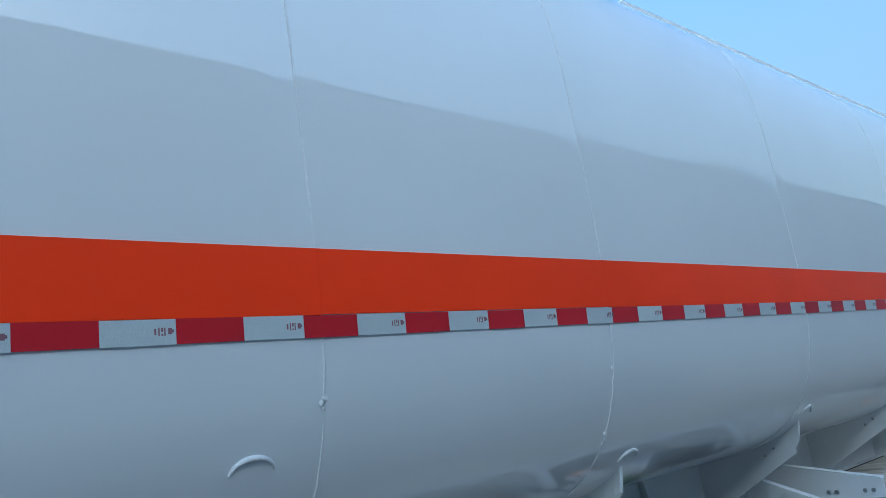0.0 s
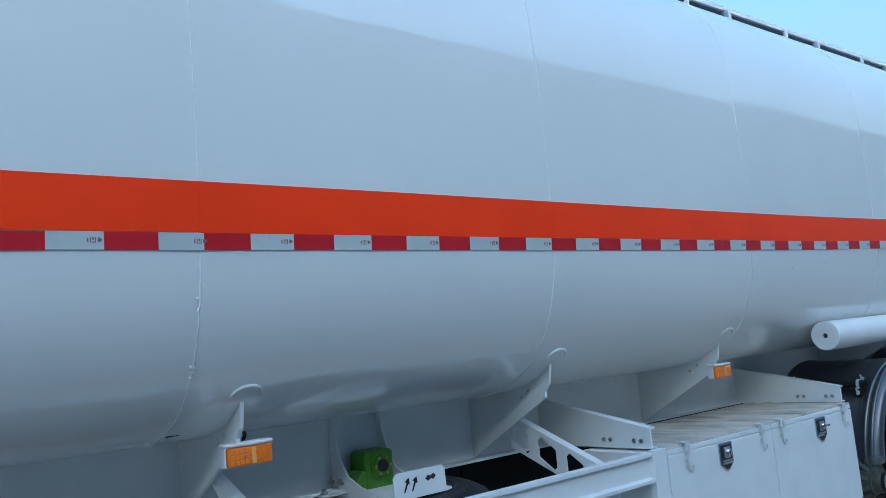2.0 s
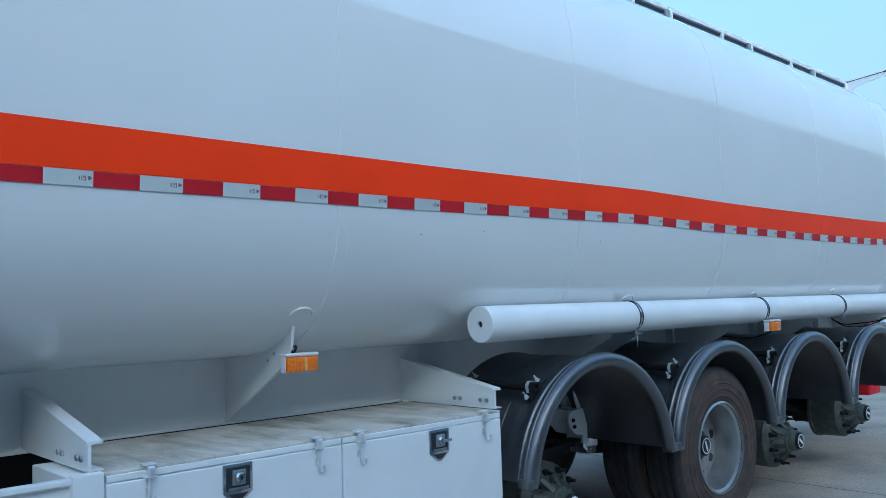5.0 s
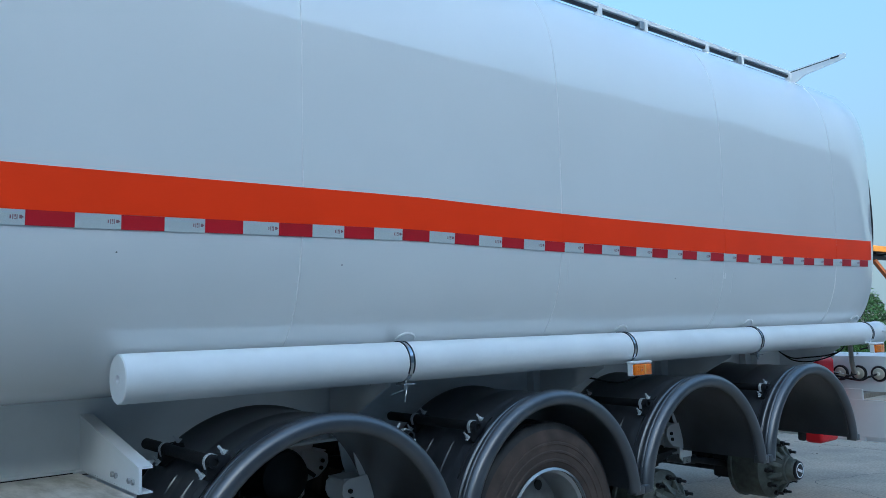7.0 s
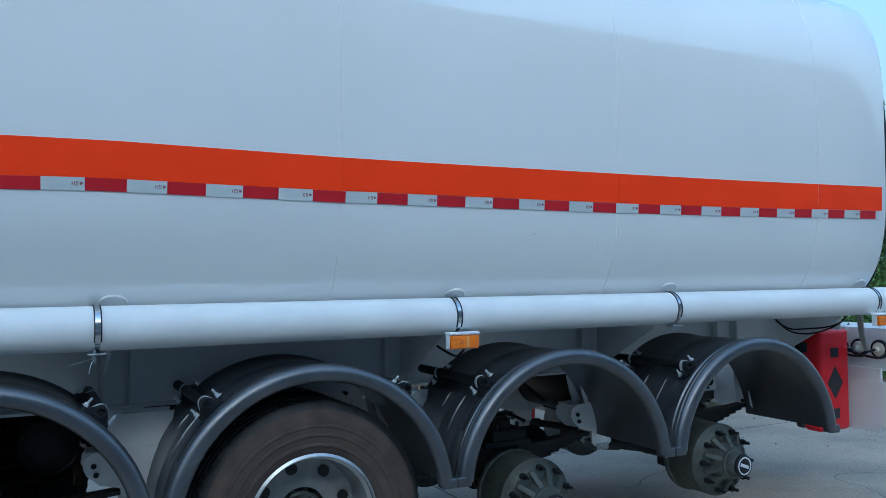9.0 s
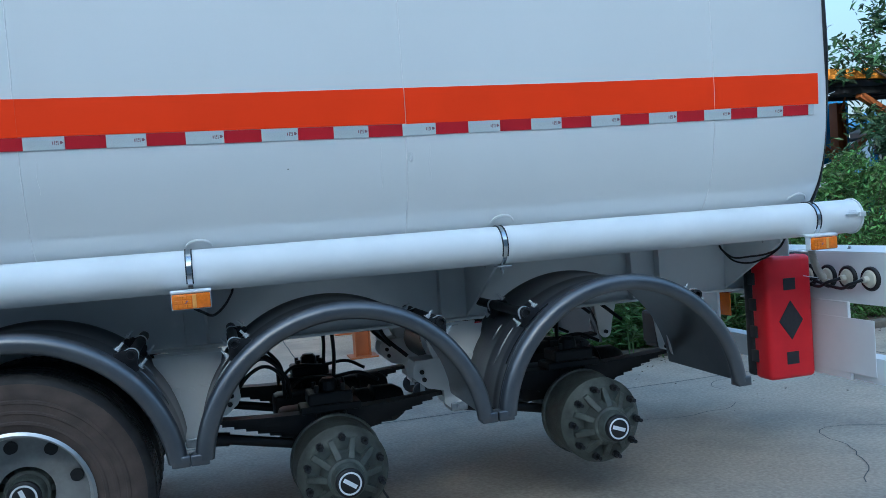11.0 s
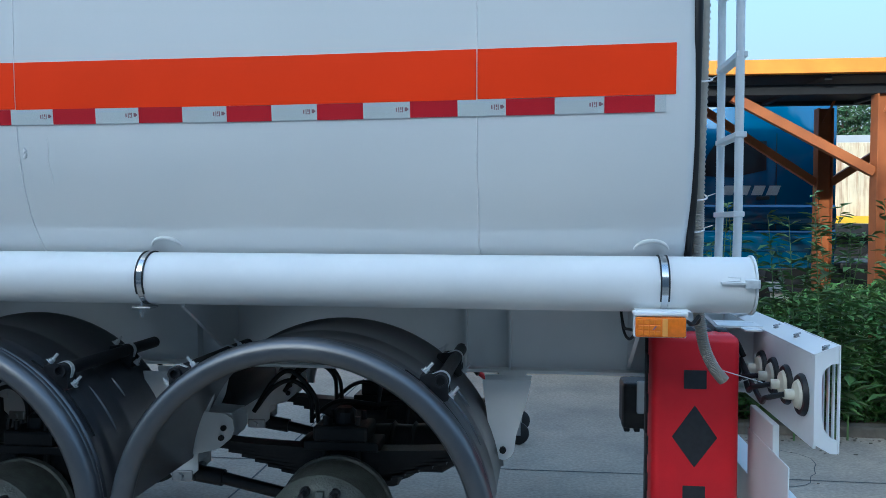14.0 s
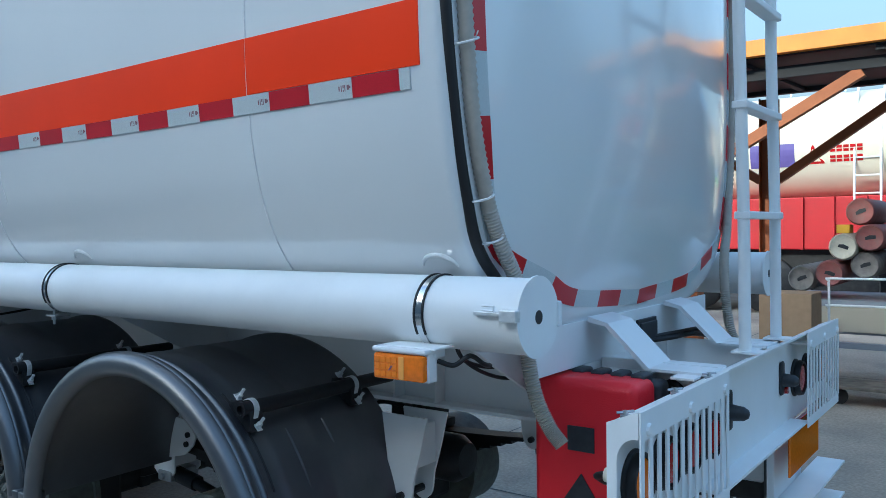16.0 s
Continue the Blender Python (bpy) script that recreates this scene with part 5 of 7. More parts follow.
def build_carrier():
    c = put_under(new("spare_carrier"), trailer, pose(-8.8, 0.6, 1.0))
    tagged(c, "white winch cradle with a green gearbox for the spare wheel")
    for px in (-8.90, -8.655):
        bm = bmesh.new()
        prism(bm, [(0.28, 0.952), (0.42, 0.972), (0.56, 1.0), (0.65, 1.035), (0.70, 1.10), (0.735, 1.20), (0.745, 1.30), (0.772, 1.30), (0.772, 0.952)], "x", px - 0.004, px + 0.004)
        part("cradle_plate", bm, M_WHITE, c)
    bm = bmesh.new()
    box(bm, -8.90, -8.64, 0.40, 0.77, 0.9695, 0.976, 0.002)
    box(bm, -9.02, -8.90, 0.66, 0.77, 0.9695, 0.976, 0.002)
    box(bm, -8.955, -8.68, 0.27, 0.399, 0.972, 0.979, 0.002)
    prism(bm, [(0.40, 0.966), (0.40, 0.979), (0.395, 0.979), (0.395, 0.966)], "x", -8.955, -8.68)
    part("cradle_floor", bm, M_WHITE, c)
    bm = bmesh.new()
    prism(bm, [(-8.845, 0.955), (-8.705, 0.955), (-8.698, 1.118), (-8.715, 1.128), (-8.832, 1.128), (-8.845, 1.112)], "y", 0.61, 0.72, bevel=0.008)
    prism(bm, [(-8.895, 0.955), (-8.846, 0.955), (-8.846, 1.052), (-8.862, 1.052), (-8.895, 1.020)], "y", 0.60, 0.70, bevel=0.006)
    revolve(bm, ((0, -0.03), (0.042, -0.03), (0.047, -0.02), (0.047, 0.0), (0, 0)), 20, "y", (-8.772, 0.612, 1.065))
    part("gearbox", bm, M_GREEN, c, "bright green winch gearbox")
    bm = bmesh.new()
    revolve(bm, ((0, -0.008), (0.024, -0.008), (0.026, 0), (0, 0)), 14, "y", (-8.772, 0.582, 1.065))
    part("gearbox_shaft", bm, M_CABLE, c, "dark shaft socket")
    for k in range(6):
        a = k * math.pi / 3
        bm = bmesh.new()
        revolve(bm, ((0, -0.006), (0.007, -0.006), (0.007, 0), (0, 0)), 6, "y", (-8.772 + 0.035 * math.cos(a), 0.582, 1.065 + 0.035 * math.sin(a)))
        part("gearbox_bolt", bm, M_BRASS, c)
    # front sign plate with two arrows and a wrench mark
    bm = bmesh.new()
    prism(bm, [(-8.948, 0.974), (-8.69, 0.974), (-8.67, 0.978), (-8.67, 0.986), (-8.70, 0.992), (-8.70, 1.060), (-8.714, 1.075), (-8.933, 1.075), (-8.948, 1.060)], "y", 0.264, 0.270, bevel=0.0015)
    part("sign_plate", bm, M_WHITE, c, "white plate with two black arrows")
    for ox in (-8.905, -8.868):
        bm = bmesh.new()
        prism(bm, [(ox, 1.000), (ox + 0.006, 1.000), (ox + 0.022, 1.030), (ox + 0.030, 1.027), (ox + 0.027, 1.052), (ox + 0.007, 1.040), (ox + 0.015, 1.035)], "y", 0.2625, 0.2636)
        part("arrow_mark", bm, M_CABLE, c)
    bm = bmesh.new()
    prism(bm, [(-8.800, 1.036), (-8.787, 1.048), (-8.774, 1.044), (-8.759, 1.051), (-8.748, 1.041), (-8.760, 1.029), (-8.774, 1.034), (-8.787, 1.026)], "y", 0.2625, 0.2636)
    part("wrench_mark", bm, M_DKPLAST, c)
    for x, y, z in ((-8.985, 0.71, 0.984), (-8.930, 0.74, 1.018), (-8.912, 0.70, 1.012)):
        bm = bmesh.new()
        revolve(bm, ((0, 0.014), (0.011, 0.014), (0.011, 0), (0.018, 0), (0.018, -0.008), (0, -0.008)), 6, "z", (x, y, z))
        part("bolt", bm, M_STEEL, c)


build_carrier()


# ---- rear end ----
def build_redbox():
    x0, x1, y0, y1, z0, z1 = 0.067, 0.378, 0.477, 0.69, 0.461, 1.172
    th = thing("extinguisher_box", 0.2, 0.5, z0, "red moulded plastic extinguisher box with dark diamond mark, under the chassis", "extinguisher box")
    bm = bmesh.new()
    box(bm, x0, x1, y0, y0 + 0.15, z0, z1, 0.030, 3)
    part("door", bm, M_REDBOX, th, "bright red moulded door", smooth=50)
    bm = bmesh.new()
    box(bm, x0 - 0.004, x1 + 0.014, y0 + 0.14, y1, z0 + 0.01, z1 - 0.01, 0.02, 2)
    for z in (0.56, 0.70, 0.86, 1.01):
        box(bm, x0 - 0.008, x0 + 0.01, y0 + 0.10, y0 + 0.16, z, z + 0.07, 0.004)
    for k in range(4):
        box(bm, x0 + 0.07 + 0.060 * k, x0 + 0.11 + 0.060 * k, y0 + 0.10, y0 + 0.17, z1 - 0.03, z1 + 0.010, 0.008)
    part("body", bm, M_DKPLAST, th, "black plastic back with ribs", smooth=50)
    cx = 0.219
    for nm, pts in (("square_mark", [(cx - 0.040, 0.976), (cx + 0.040, 0.976), (cx + 0.040, 1.044), (cx - 0.040, 1.044)]),
                    ("diamond_mark", [(cx - 0.080, 0.799), (cx, 0.688), (cx + 0.080, 0.799), (cx, 0.916)]),
                    ("square_mark", [(cx - 0.040, 0.548), (cx + 0.040, 0.548), (cx + 0.040, 0.620), (cx - 0.040, 0.620)])):
        bm = bmesh.new()
        prism(bm, pts, "y", y0 - 0.003, y0 + 0.004, bevel=0.0012)
        part(nm, bm, M_DKPLAST, th, "dark grey diamond" if "dia" in nm else "dark grey square")
    bm = bmesh.new()
    box(bm, 0.362, 0.386, 0.54, 0.59, 0.60, 0.66, 0.003)
    box(bm, 0.362, 0.386, 0.54, 0.59, 0.98, 1.04, 0.003)
    part("latch", bm, M_DKPLAST, th)
    # hanger plate between the box and the chassis
    bm = bmesh.new()
    box(bm, 0.15, 0.32, y1, 0.774, 1.02, 1.16, 0.003)
    part("hanger", bm, M_WHITE, th)


build_redbox()


def build_bumper():
    X, Y0, Y1 = 0.495, 0.045, 2 * YC - 0.045
    b = put_under(new("rear_bumper"), trailer, pose(X, YC, 0.9))
    tagged(b, "white rear lamp beam with grille guards")
    bm = bmesh.new()
    box(bm, X + 0.001, X + 0.009, Y0 + 0.008, Y1 - 0.008, 0.885, 1.169)
    prism(bm, [(X + 0.001, 1.170), (X + 0.001, 1.176), (X + 0.069, 1.205), (X + 0.069, 1.199)], "y", Y0 + 0.008, Y1 - 0.008)
    box(bm, X, X + 0.069, Y0 + 0.55, Y1 - 0.50, 0.885, 0.893)
    part("beam", bm, M_WHITE, b, "white folded steel beam")
    # end cheeks with a long opening
    for y in (Y0, Y1 - 0.006):
        bm = bmesh.new()
        pts = [(X, 1.178), (X + 0.070, 1.207), (X + 0.070, 1.150)] + [(X + 0.064 - 0.042 * math.sin(a), 1.150 - 0.05 + 0.05 * math.cos(a)) for a in arc(6, 0, math.pi / 2)] + \
              [(X + 0.022, 0.985), (X + 0.030, 0.948), (X + 0.046, 0.924), (X + 0.070, 0.914), (X + 0.070, 0.872), (X + 0.05, 0.872), (X, 0.900)]
        prism(bm, pts, "y", y, y + 0.006)
        part("end_cheek", bm, M_WHITE, b)
    # grilles
    for ya, yb in ((Y0, Y0 + 0.585), (Y1 - 0.53, Y1)):
        bm = bmesh.new()
        gx = X + 0.072
        box(bm, gx, gx + 0.004, ya, yb, 1.145, 1.207, 0.001)
        box(bm, gx, gx + 0.004, ya, yb, 0.872, 0.905, 0.001)
        y = ya
        while y < yb - 0.01:
            box(bm, gx, gx + 0.004, y, y + 0.018, 0.904, 1.146)
            y += 0.0470
        for yy in (ya + 0.04, (ya + yb) / 2, yb - 0.04):
            revolve(bm, ((0, 0.006), (0.012, 0.006), (0.014, 0), (0, 0)), 10, "x", (gx + 0.004, yy, 1.165))
            sweep(bm, [(X + 0.0, yy, 1.165), (gx, yy, 1.165)], 0.007, 8)
        part("grille", bm, M_WHITE, b, "white slotted lamp guard")
    # round lamps with cream backs
    lamps = [(0.16, M_AMBER), (0.325, M_REDLENS), (0.48, M_REDLENS), (0.635, M_REDLENS)]
    for y, lens in lamps + [(2 * YC - y, l) for y, l in lamps[:3]]:
        bm = bmesh.new()
        revolve(bm, ((0, 0.028), (0.045, 0.026), (0.058, 0.014), (0.060, 0.0), (0, 0)), 28, "x", (X + 0.010, y, 1.03))
        lamp = part("tail_lamp", bm, lens, b, "round lamp in a rubber ring", smooth=40)
        bm = bmesh.new()
        revolve(bm, ((0.050, -0.018), (0.062, -0.018), (0.068, -0.010), (0.068, 0.010), (0.062, 0.014), (0.064, 0.022), (0.060, 0.036), (0.054, 0.036), (0.052, 0.012)), 28, "x", (X + 0.004, y, 1.03), closed=True)
        part("rubber_ring", bm, M_CABLE, b, "black rubber ring", smooth=50)
        bm = bmesh.new()
        revolve(bm, ((0, -0.058), (0.016, -0.058), (0.018, -0.030), (0.042, -0.024), (0.050, -0.012), (0.050, 0), (0, 0)), 24, "x", (X + 0.002, y, 1.03))
        part("lamp_back", bm, M_CREAM, b, "cream plastic lamp back", smooth=40)
    # marker lamps on the middle of the beam
    for y in (0.83, 1.42):
        bm = bmesh.new()
        box(bm, X + 0.008, X + 0.020, y - 0.022, y + 0.022, 1.00, 1.115, 0.008)
        revolve(bm, ((0, 0.072), (0.012, 0.068), (0.020, 0.055), (0.024, 0.02), (0, 0.02)), 20, "x", (X + 0.0, y, 1.052))
        part("marker_lamp", bm, M_DKPLAST, b, "small black marker lamp", smooth=45)
    bm = bmesh.new()
    revolve(bm, ((0, 0.02), (0.012, 0.02), (0.014, 0), (0, 0)), 16, "x", (X + 0.01, 1.44, 1.015))
    part("red_reflector", bm, M_REDLENS, b)
    for y in (0.06, 0.345, 0.59):
        bm = bmesh.new()
        revolve(bm, ((0, 0.012), (0.006, 0.012), (0.006, 0.002), (0.012, 0.002), (0.012, -0.004), (0, -0.004)), 6, "z", (X + 0.036, y, 1.1925))
        sweep(bm, [(X + 0.022, y - 0.012, 1.200), (X + 0.050, y + 0.012, 1.203)], 0.003, 6)
        part("flange_bolt", bm, M_STEEL, b, "small bright bolt with a cotter")
    # lamp cable loom behind the near lamps
    bm = bmesh.new()
    rnd = random.Random(9)
    for y in (0.16, 0.325, 0.48):
        sweep(bm, smooth_path([(X - 0.055, y, 1.03), (X - 0.10, y + 0.05, 1.02 - 0.03 * rnd.random()), (X - 0.09, y + 0.16, 0.98), (X - 0.06, 0.72, 1.05)], 6), 0.009, 7)
    sweep(bm, smooth_path([(X - 0.05, 0.72, 1.06), (X - 0.09, 0.72, 1.13), (X - 0.14, 0.76, 1.12), (X - 0.12, 0.78, 0.98)], 6), 0.011, 7)
    for y, a in ((0.40, 0.06), (0.50, -0.03)):
        sweep(bm, [(X - 0.06, y, 1.02), (X - 0.19, y + 0.06, 0.99 + a)], 0.002, 5, mi=1)
    part("cable_loom", bm, [M_CABLE, M_LEGEND], b, "black wiring loom with pale cable ties", smooth=60)
    # supports and lower guard
    for y in (0.78, 2 * YC - 0.78):
        bm = bmesh.new()
        box(bm, 0.141, X, y - 0.006, y + 0.006, 0.93, 1.188, 0.002)
        box(bm, 0.141, X, y - 0.045, y + 0.045, 0.916, 0.929, 0.002)
        part("bumper_arm", bm, M_WHITE, b, "white frame rail end behind the beam")
        bm = bmesh.new()
        yp = 0.44 if y < YC else 2 * YC - 0.44
        box(bm, 0.440, 0.462, yp - 0.155, yp + 0.155, 0.46, 0.90, 0.004)
        part("guard_post", bm, M_WHITE, b, "white lower guard post")
    bm = bmesh.new()
    prism(bm, [(0.464, 0.462), (0.570, 0.462), (0.570, 0.470), (0.472, 0.470), (0.472, 0.594), (0.570, 0.594), (0.570, 0.602), (0.464, 0.602)], "y", -0.05, 2 * YC + 0.09)
    part("underrun_bar", bm, M_WHITE, b, "white channel under-run bar")
    for ya in (0.095, 2 * YC - 0.60):
        bm = bmesh.new()
        box(bm, 0.436, 0.441, ya, ya + 0.505, 0.50, 0.812, 0.002)
        part("lower_panel", bm, M_WHITE, b, "plain white lower panel")
    bm = bmesh.new()
    box(bm, 0.516, 0.524, 1.47, 1.92, 0.70, 0.86, 0.003)
    part("amber_panel", bm, M_AMBER, b, "amber reflector board with a red edge")
    bm = bmesh.new()
    box(bm, 0.512, 0.528, 1.46, 1.93, 0.862, 0.884, 0.002)
    part("red_edge", bm, M_REDLENS, b)


build_bumper()


def build_ladder():
    X, ya, yb = 0.487, 1.065, 1.430
    l = put_under(new("ladder"), trailer, pose(X, 1.16, 1.2))
    tagged(l, "white tubular ladder up the rear head")
    for y in (ya, yb):
        bm = bmesh.new()
        pts = [(X, y, 1.19), (X + 0.003, y - 0.02, 1.6), (X - 0.003, y - 0.045, 2.2), (X - 0.008, y - 0.045, 3.45)] + [(X - 0.01 - 0.15 * (1 - math.cos(a)), y - 0.045, 3.45 + 0.15 * math.sin(a)) for a in arc(6, 0.2, math.pi / 2)] + [(X - 0.55, y - 0.045, 3.60)]
        sweep(bm, pts, 0.0185, 16)
        part("stile", bm, M_WHITE, l, "white round tube", smooth=40)
        bm = bmesh.new()
        box(bm, X - 0.035, X + 0.065, y - 0.035, y + 0.035, 1.190, 1.198, 0.002)
        part("foot", bm, M_WHITE, l)
    for z in (1.61, 1.945, 2.28, 2.615, 2.95, 3.285):
        bm = bmesh.new()
        dy = -0.02 if z < 1.7 else -0.04
        box(bm, X - 0.022, X + 0.026, ya - 0.02 + dy, yb + 0.02 + dy, z - 0.006, z + 0.018, 0.004)
        part("rung", bm, M_WHITE, l, "flat white rung")
    for z in (3.1,):
        for y in (ya, yb):
            bm = bmesh.new()
            sweep(bm, [(X, y, z), (0.30, y, z)], 0.014, 10)
            part("standoff", bm, M_WHITE, l)


build_ladder()


def build_rear_misc():
    # tail plate under the tank, between the beams
    bm = bmesh.new()
    box(bm, 0.131, 0.140, 0.63, 2 * YC - 0.63, 0.94, 1.18, 0.002)
    box(bm, 0.131, 0.140, 0.36, 2 * YC - 0.36, 1.18, 1.31, 0.002)
    part("tail_plate", bm, M_WHITE, trailer, "white plate below the rear head")
    # bent flat stays from the head to the bumper
    for y in (0.75, 2 * YC - 0.75):
        bm = bmesh.new()
        prism(bm, [(0.150, 1.322), (0.212, 1.306), (0.336, 1.186), (0.500, 1.186), (0.500, 1.178), (0.326, 1.178), (0.204, 1.296), (0.150, 1.306)], "y", y - 0.085, y + 0.085)
        box(bm, 0.42, 0.485, y - 0.145, y - 0.085, 1.172, 1.180, 0.002)
        part("rear_stay", bm, M_WHITE, trailer, "bent white flat stay")
    # drain hose down the corner of the head, with black cable and ties
    hose = [(0.148, 0.13, 3.1), (0.150, 0.055, 2.7), (0.150, 0.035, 2.3), (0.150, 0.048, 2.05), (0.150, 0.075, 1.83), (0.156, 0.122, 1.65), (0.164, 0.164, 1.55), (0.173, 0.225, 1.45), (0.183, 0.25, 1.33), (0.190, 0.25, 1.25), (0.208, 0.255, 1.16), (0.241, 0.26, 1.09), (0.275, 0.265, 1.048)]
    pts = smooth_path(hose, 26)
    bm = bmesh.new()
    sweep(bm, pts, 0.019, 12, radii=[0.0205 if k % 2 else 0.0170 for k in range(len(pts))])
    part("drain_hose", bm, M_HOSE, trailer, "grey corrugated hose", smooth=70)
    cable = [(0.124, 0.09, 3.1), (0.126, 0.012, 2.7), (0.126, -0.008, 2.3), (0.126, 0.006, 2.05), (0.128, 0.040, 1.80), (0.130, 0.075, 1.65), (0.130, 0.118, 1.54), (0.136, 0.20, 1.45), (0.14, 0.36, 1.33)]
    bm = bmesh.new()
    sweep(bm, smooth_path(cable, 8), 0.0145, 8)
    part("cable", bm, M_CABLE, trailer, "black wiring sleeve", smooth=60)
    for z, y in ((2.36, 0.035), (2.02, 0.048), (1.66, 0.105), (1.56, 0.145)):
        bm = bmesh.new()
        sweep(bm, [(0.142 + 0.038 * math.cos(a), y + 0.030 * math.sin(a), z + 0.012 * math.sin(a)) for a in arc(14, 0, 2 * math.pi)], 0.0028, 6)
        sweep(bm, [(0.175, y, z), (0.20, y - 0.025, z + 0.010)], 0.0016, 5)
        part("cable_tie", bm, M_LEGEND, trailer, "white cable tie")
    # loops of cable under the tube end
    for dz in (0.0, 0.036):
        bm = bmesh.new()
        sweep(bm, smooth_path([(-0.021, 0.772, 1.245), (-0.021, 0.74, 1.215), (-0.020, 0.64, 1.158 + dz / 2), (-0.016, 0.50, 1.150 + dz), (-0.012, 0.36, 1.185 + dz / 2), (-0.010, 0.25, 1.24), (-0.004, 0.20, 1.30)], 6), 0.0055, 8)
        part("cable", bm, M_CABLE, trailer, "hanging black cable", smooth=60)
    bm = bmesh.new()
    sweep(bm, smooth_path([(0.146, 1.14, 1.195), (0.20, 1.22, 1.202), (0.22, 1.36, 1.200), (0.235, 1.50, 1.175), (0.245, 1.60, 1.12), (0.245, 1.64, 1.02)], 8), 0.009, 8)
    sweep(bm, smooth_path([(0.146, 1.16, 1.205), (0.20, 1.26, 1.214), (0.225, 1.42, 1.212), (0.245, 1.56, 1.185), (0.26, 1.66, 1.12), (0.26, 1.70, 1.02)], 8), 0.008, 8)
    part("cable", bm, M_CABLE, trailer, "curved black cable", smooth=60)
    # dark raised square drawn where the tail plate has a dark hollow
    bm = bmesh.new()
    box(bm, 0.140, 0.150, 1.04, 1.20, 1.185, 1.275, 0.003)
    box(bm, 0.150, 0.158, 1.052, 1.188, 1.197, 1.263, 0.003)
    part("dark_square", bm, M_DKPLAST, trailer, "dark raised square drawn for a dark hollow in the tail plate")
    # far corner hose
    bm = bmesh.new()
    pts = smooth_path([(x, 2 * YC - y, z) for x, y, z in hose], 20)
    sweep(bm, pts, 0.019, 10, radii=[0.0205 if k % 2 else 0.0170 for k in range(len(pts))])
    part("drain_hose", bm, M_HOSE, trailer, "grey corrugated hose", smooth=70)


build_rear_misc()


def build_lamp_bracket():
    """White bar from the tube clamp to the rear lamp, with a drooping cable."""
    bm = bmesh.new()
    box(bm, -0.05, 0.112, -0.035, 0.05, 1.306, 1.312, 0.002)
    box(bm, 0.02, 0.10, -0.02, 0.02, 1.286, 1.306, 0.003)
    br = part("lamp_bracket", bm, M_WHITE, trailer, "white flat lamp bracket")
    bm = bmesh.new()
    sweep(bm, smooth_path([(0.10, -0.01, 1.280), (0.125, 0.02, 1.268), (0.15, 0.05, 1.288), (0.155, 0.10, 1.262), (0.14, 0.15, 1.25)], 6), 0.006, 8)
    part("cable", bm, M_CABLE, br, "black taped cable", smooth=60)
    # wire from the middle lamp to the beam
    bm = bmesh.new()
    sweep(bm, smooth_path([(-3.02, -0.02, 1.235), (-2.99, 0.06, 1.21), (-2.95, 0.2, 1.18), (-2.90, 0.45, 1.195), (-2.86, 0.70, 1.23), (-2.85, 0.772, 1.25)], 6), 0.006, 6)
    part("cable", bm, M_CABLE, trailer, "thin black lamp wire", smooth=60)


build_lamp_bracket()


def build_walkway():
    w = put_under(new("roof_rail"), trailer, pose(-4.5, 0.37, 3.45))
    tagged(w, "folded white walkway rail along the tank top")
    y = 0.37
    zt = ZC + TH * (1 - abs((y - YC) / TW) ** TN) ** (1 / TN)
    bm = bmesh.new()
    box(bm, -8.6, -0.34, y - 0.02, y + 0.02, zt + 0.060, zt + 0.090, 0.004)
    part("top_bar", bm, M_WHITE, w, "white folded bar")
    bm = bmesh.new()
    box(bm, -8.6, -0.36, y - 0.012, y + 0.012, zt + 0.034, zt + 0.052, 0.003)
    part("lower_bar", bm, M_BLACK, w, "dark inner bar")
    for k in range(11):
        x = -0.36 - 0.605 * k - 0.13 * (k % 2)
        bm = bmesh.new()
        box(bm, x - 0.018, x + 0.018, y - 0.026, y + 0.018, zt - 0.02, zt + 0.072, 0.004)
        rp = part("rail_post", bm, M_WHITE, w)
        if k % 2:
            bm = bmesh.new()
            box(bm, x - 0.075, x - 0.03, y - 0.032, y + 0.015, zt + 0.005, zt + 0.06, 0.004)
            part("hinge", bm, M_STEEL, rp, "small steel hinge")
    # arm folded out over the tank's shoulder
    bm = bmesh.new()
    prism(bm, [(0.39, zt + 0.088), (-0.085, zt + 0.128), (-0.095, zt + 0.115), (-0.088, zt + 0.088), (-0.03, zt + 0.076), (0.24, zt + 0.030), (0.31, zt - 0.012), (0.39, zt - 0.005)], "x", -0.345, -0.333, bevel=0.002)
    prism(bm, [(0.39, zt + 0.088), (-0.085, zt + 0.128), (-0.085, zt + 0.122), (0.39, zt + 0.082)], "x", -0.333, -0.300)
    arm = part("end_arm", bm, M_WHITE, w, "white channel arm with a slot")
    bm = bmesh.new()
    sweep(bm, [(-0.349, 0.02, zt + 0.108), (-0.349, -0.045, zt + 0.112)], 0.006, 6)
    part("slot", bm, M_CABLE, arm)
    bm = bmesh.new()
    prism(bm, [(0.37, zt + 0.080), (0.03, zt + 0.108), (0.03, zt + 0.103), (0.37, zt + 0.073)], "x", -0.348, -0.3455)
    part("groove", bm, M_DKPLAST, arm)


build_walkway()


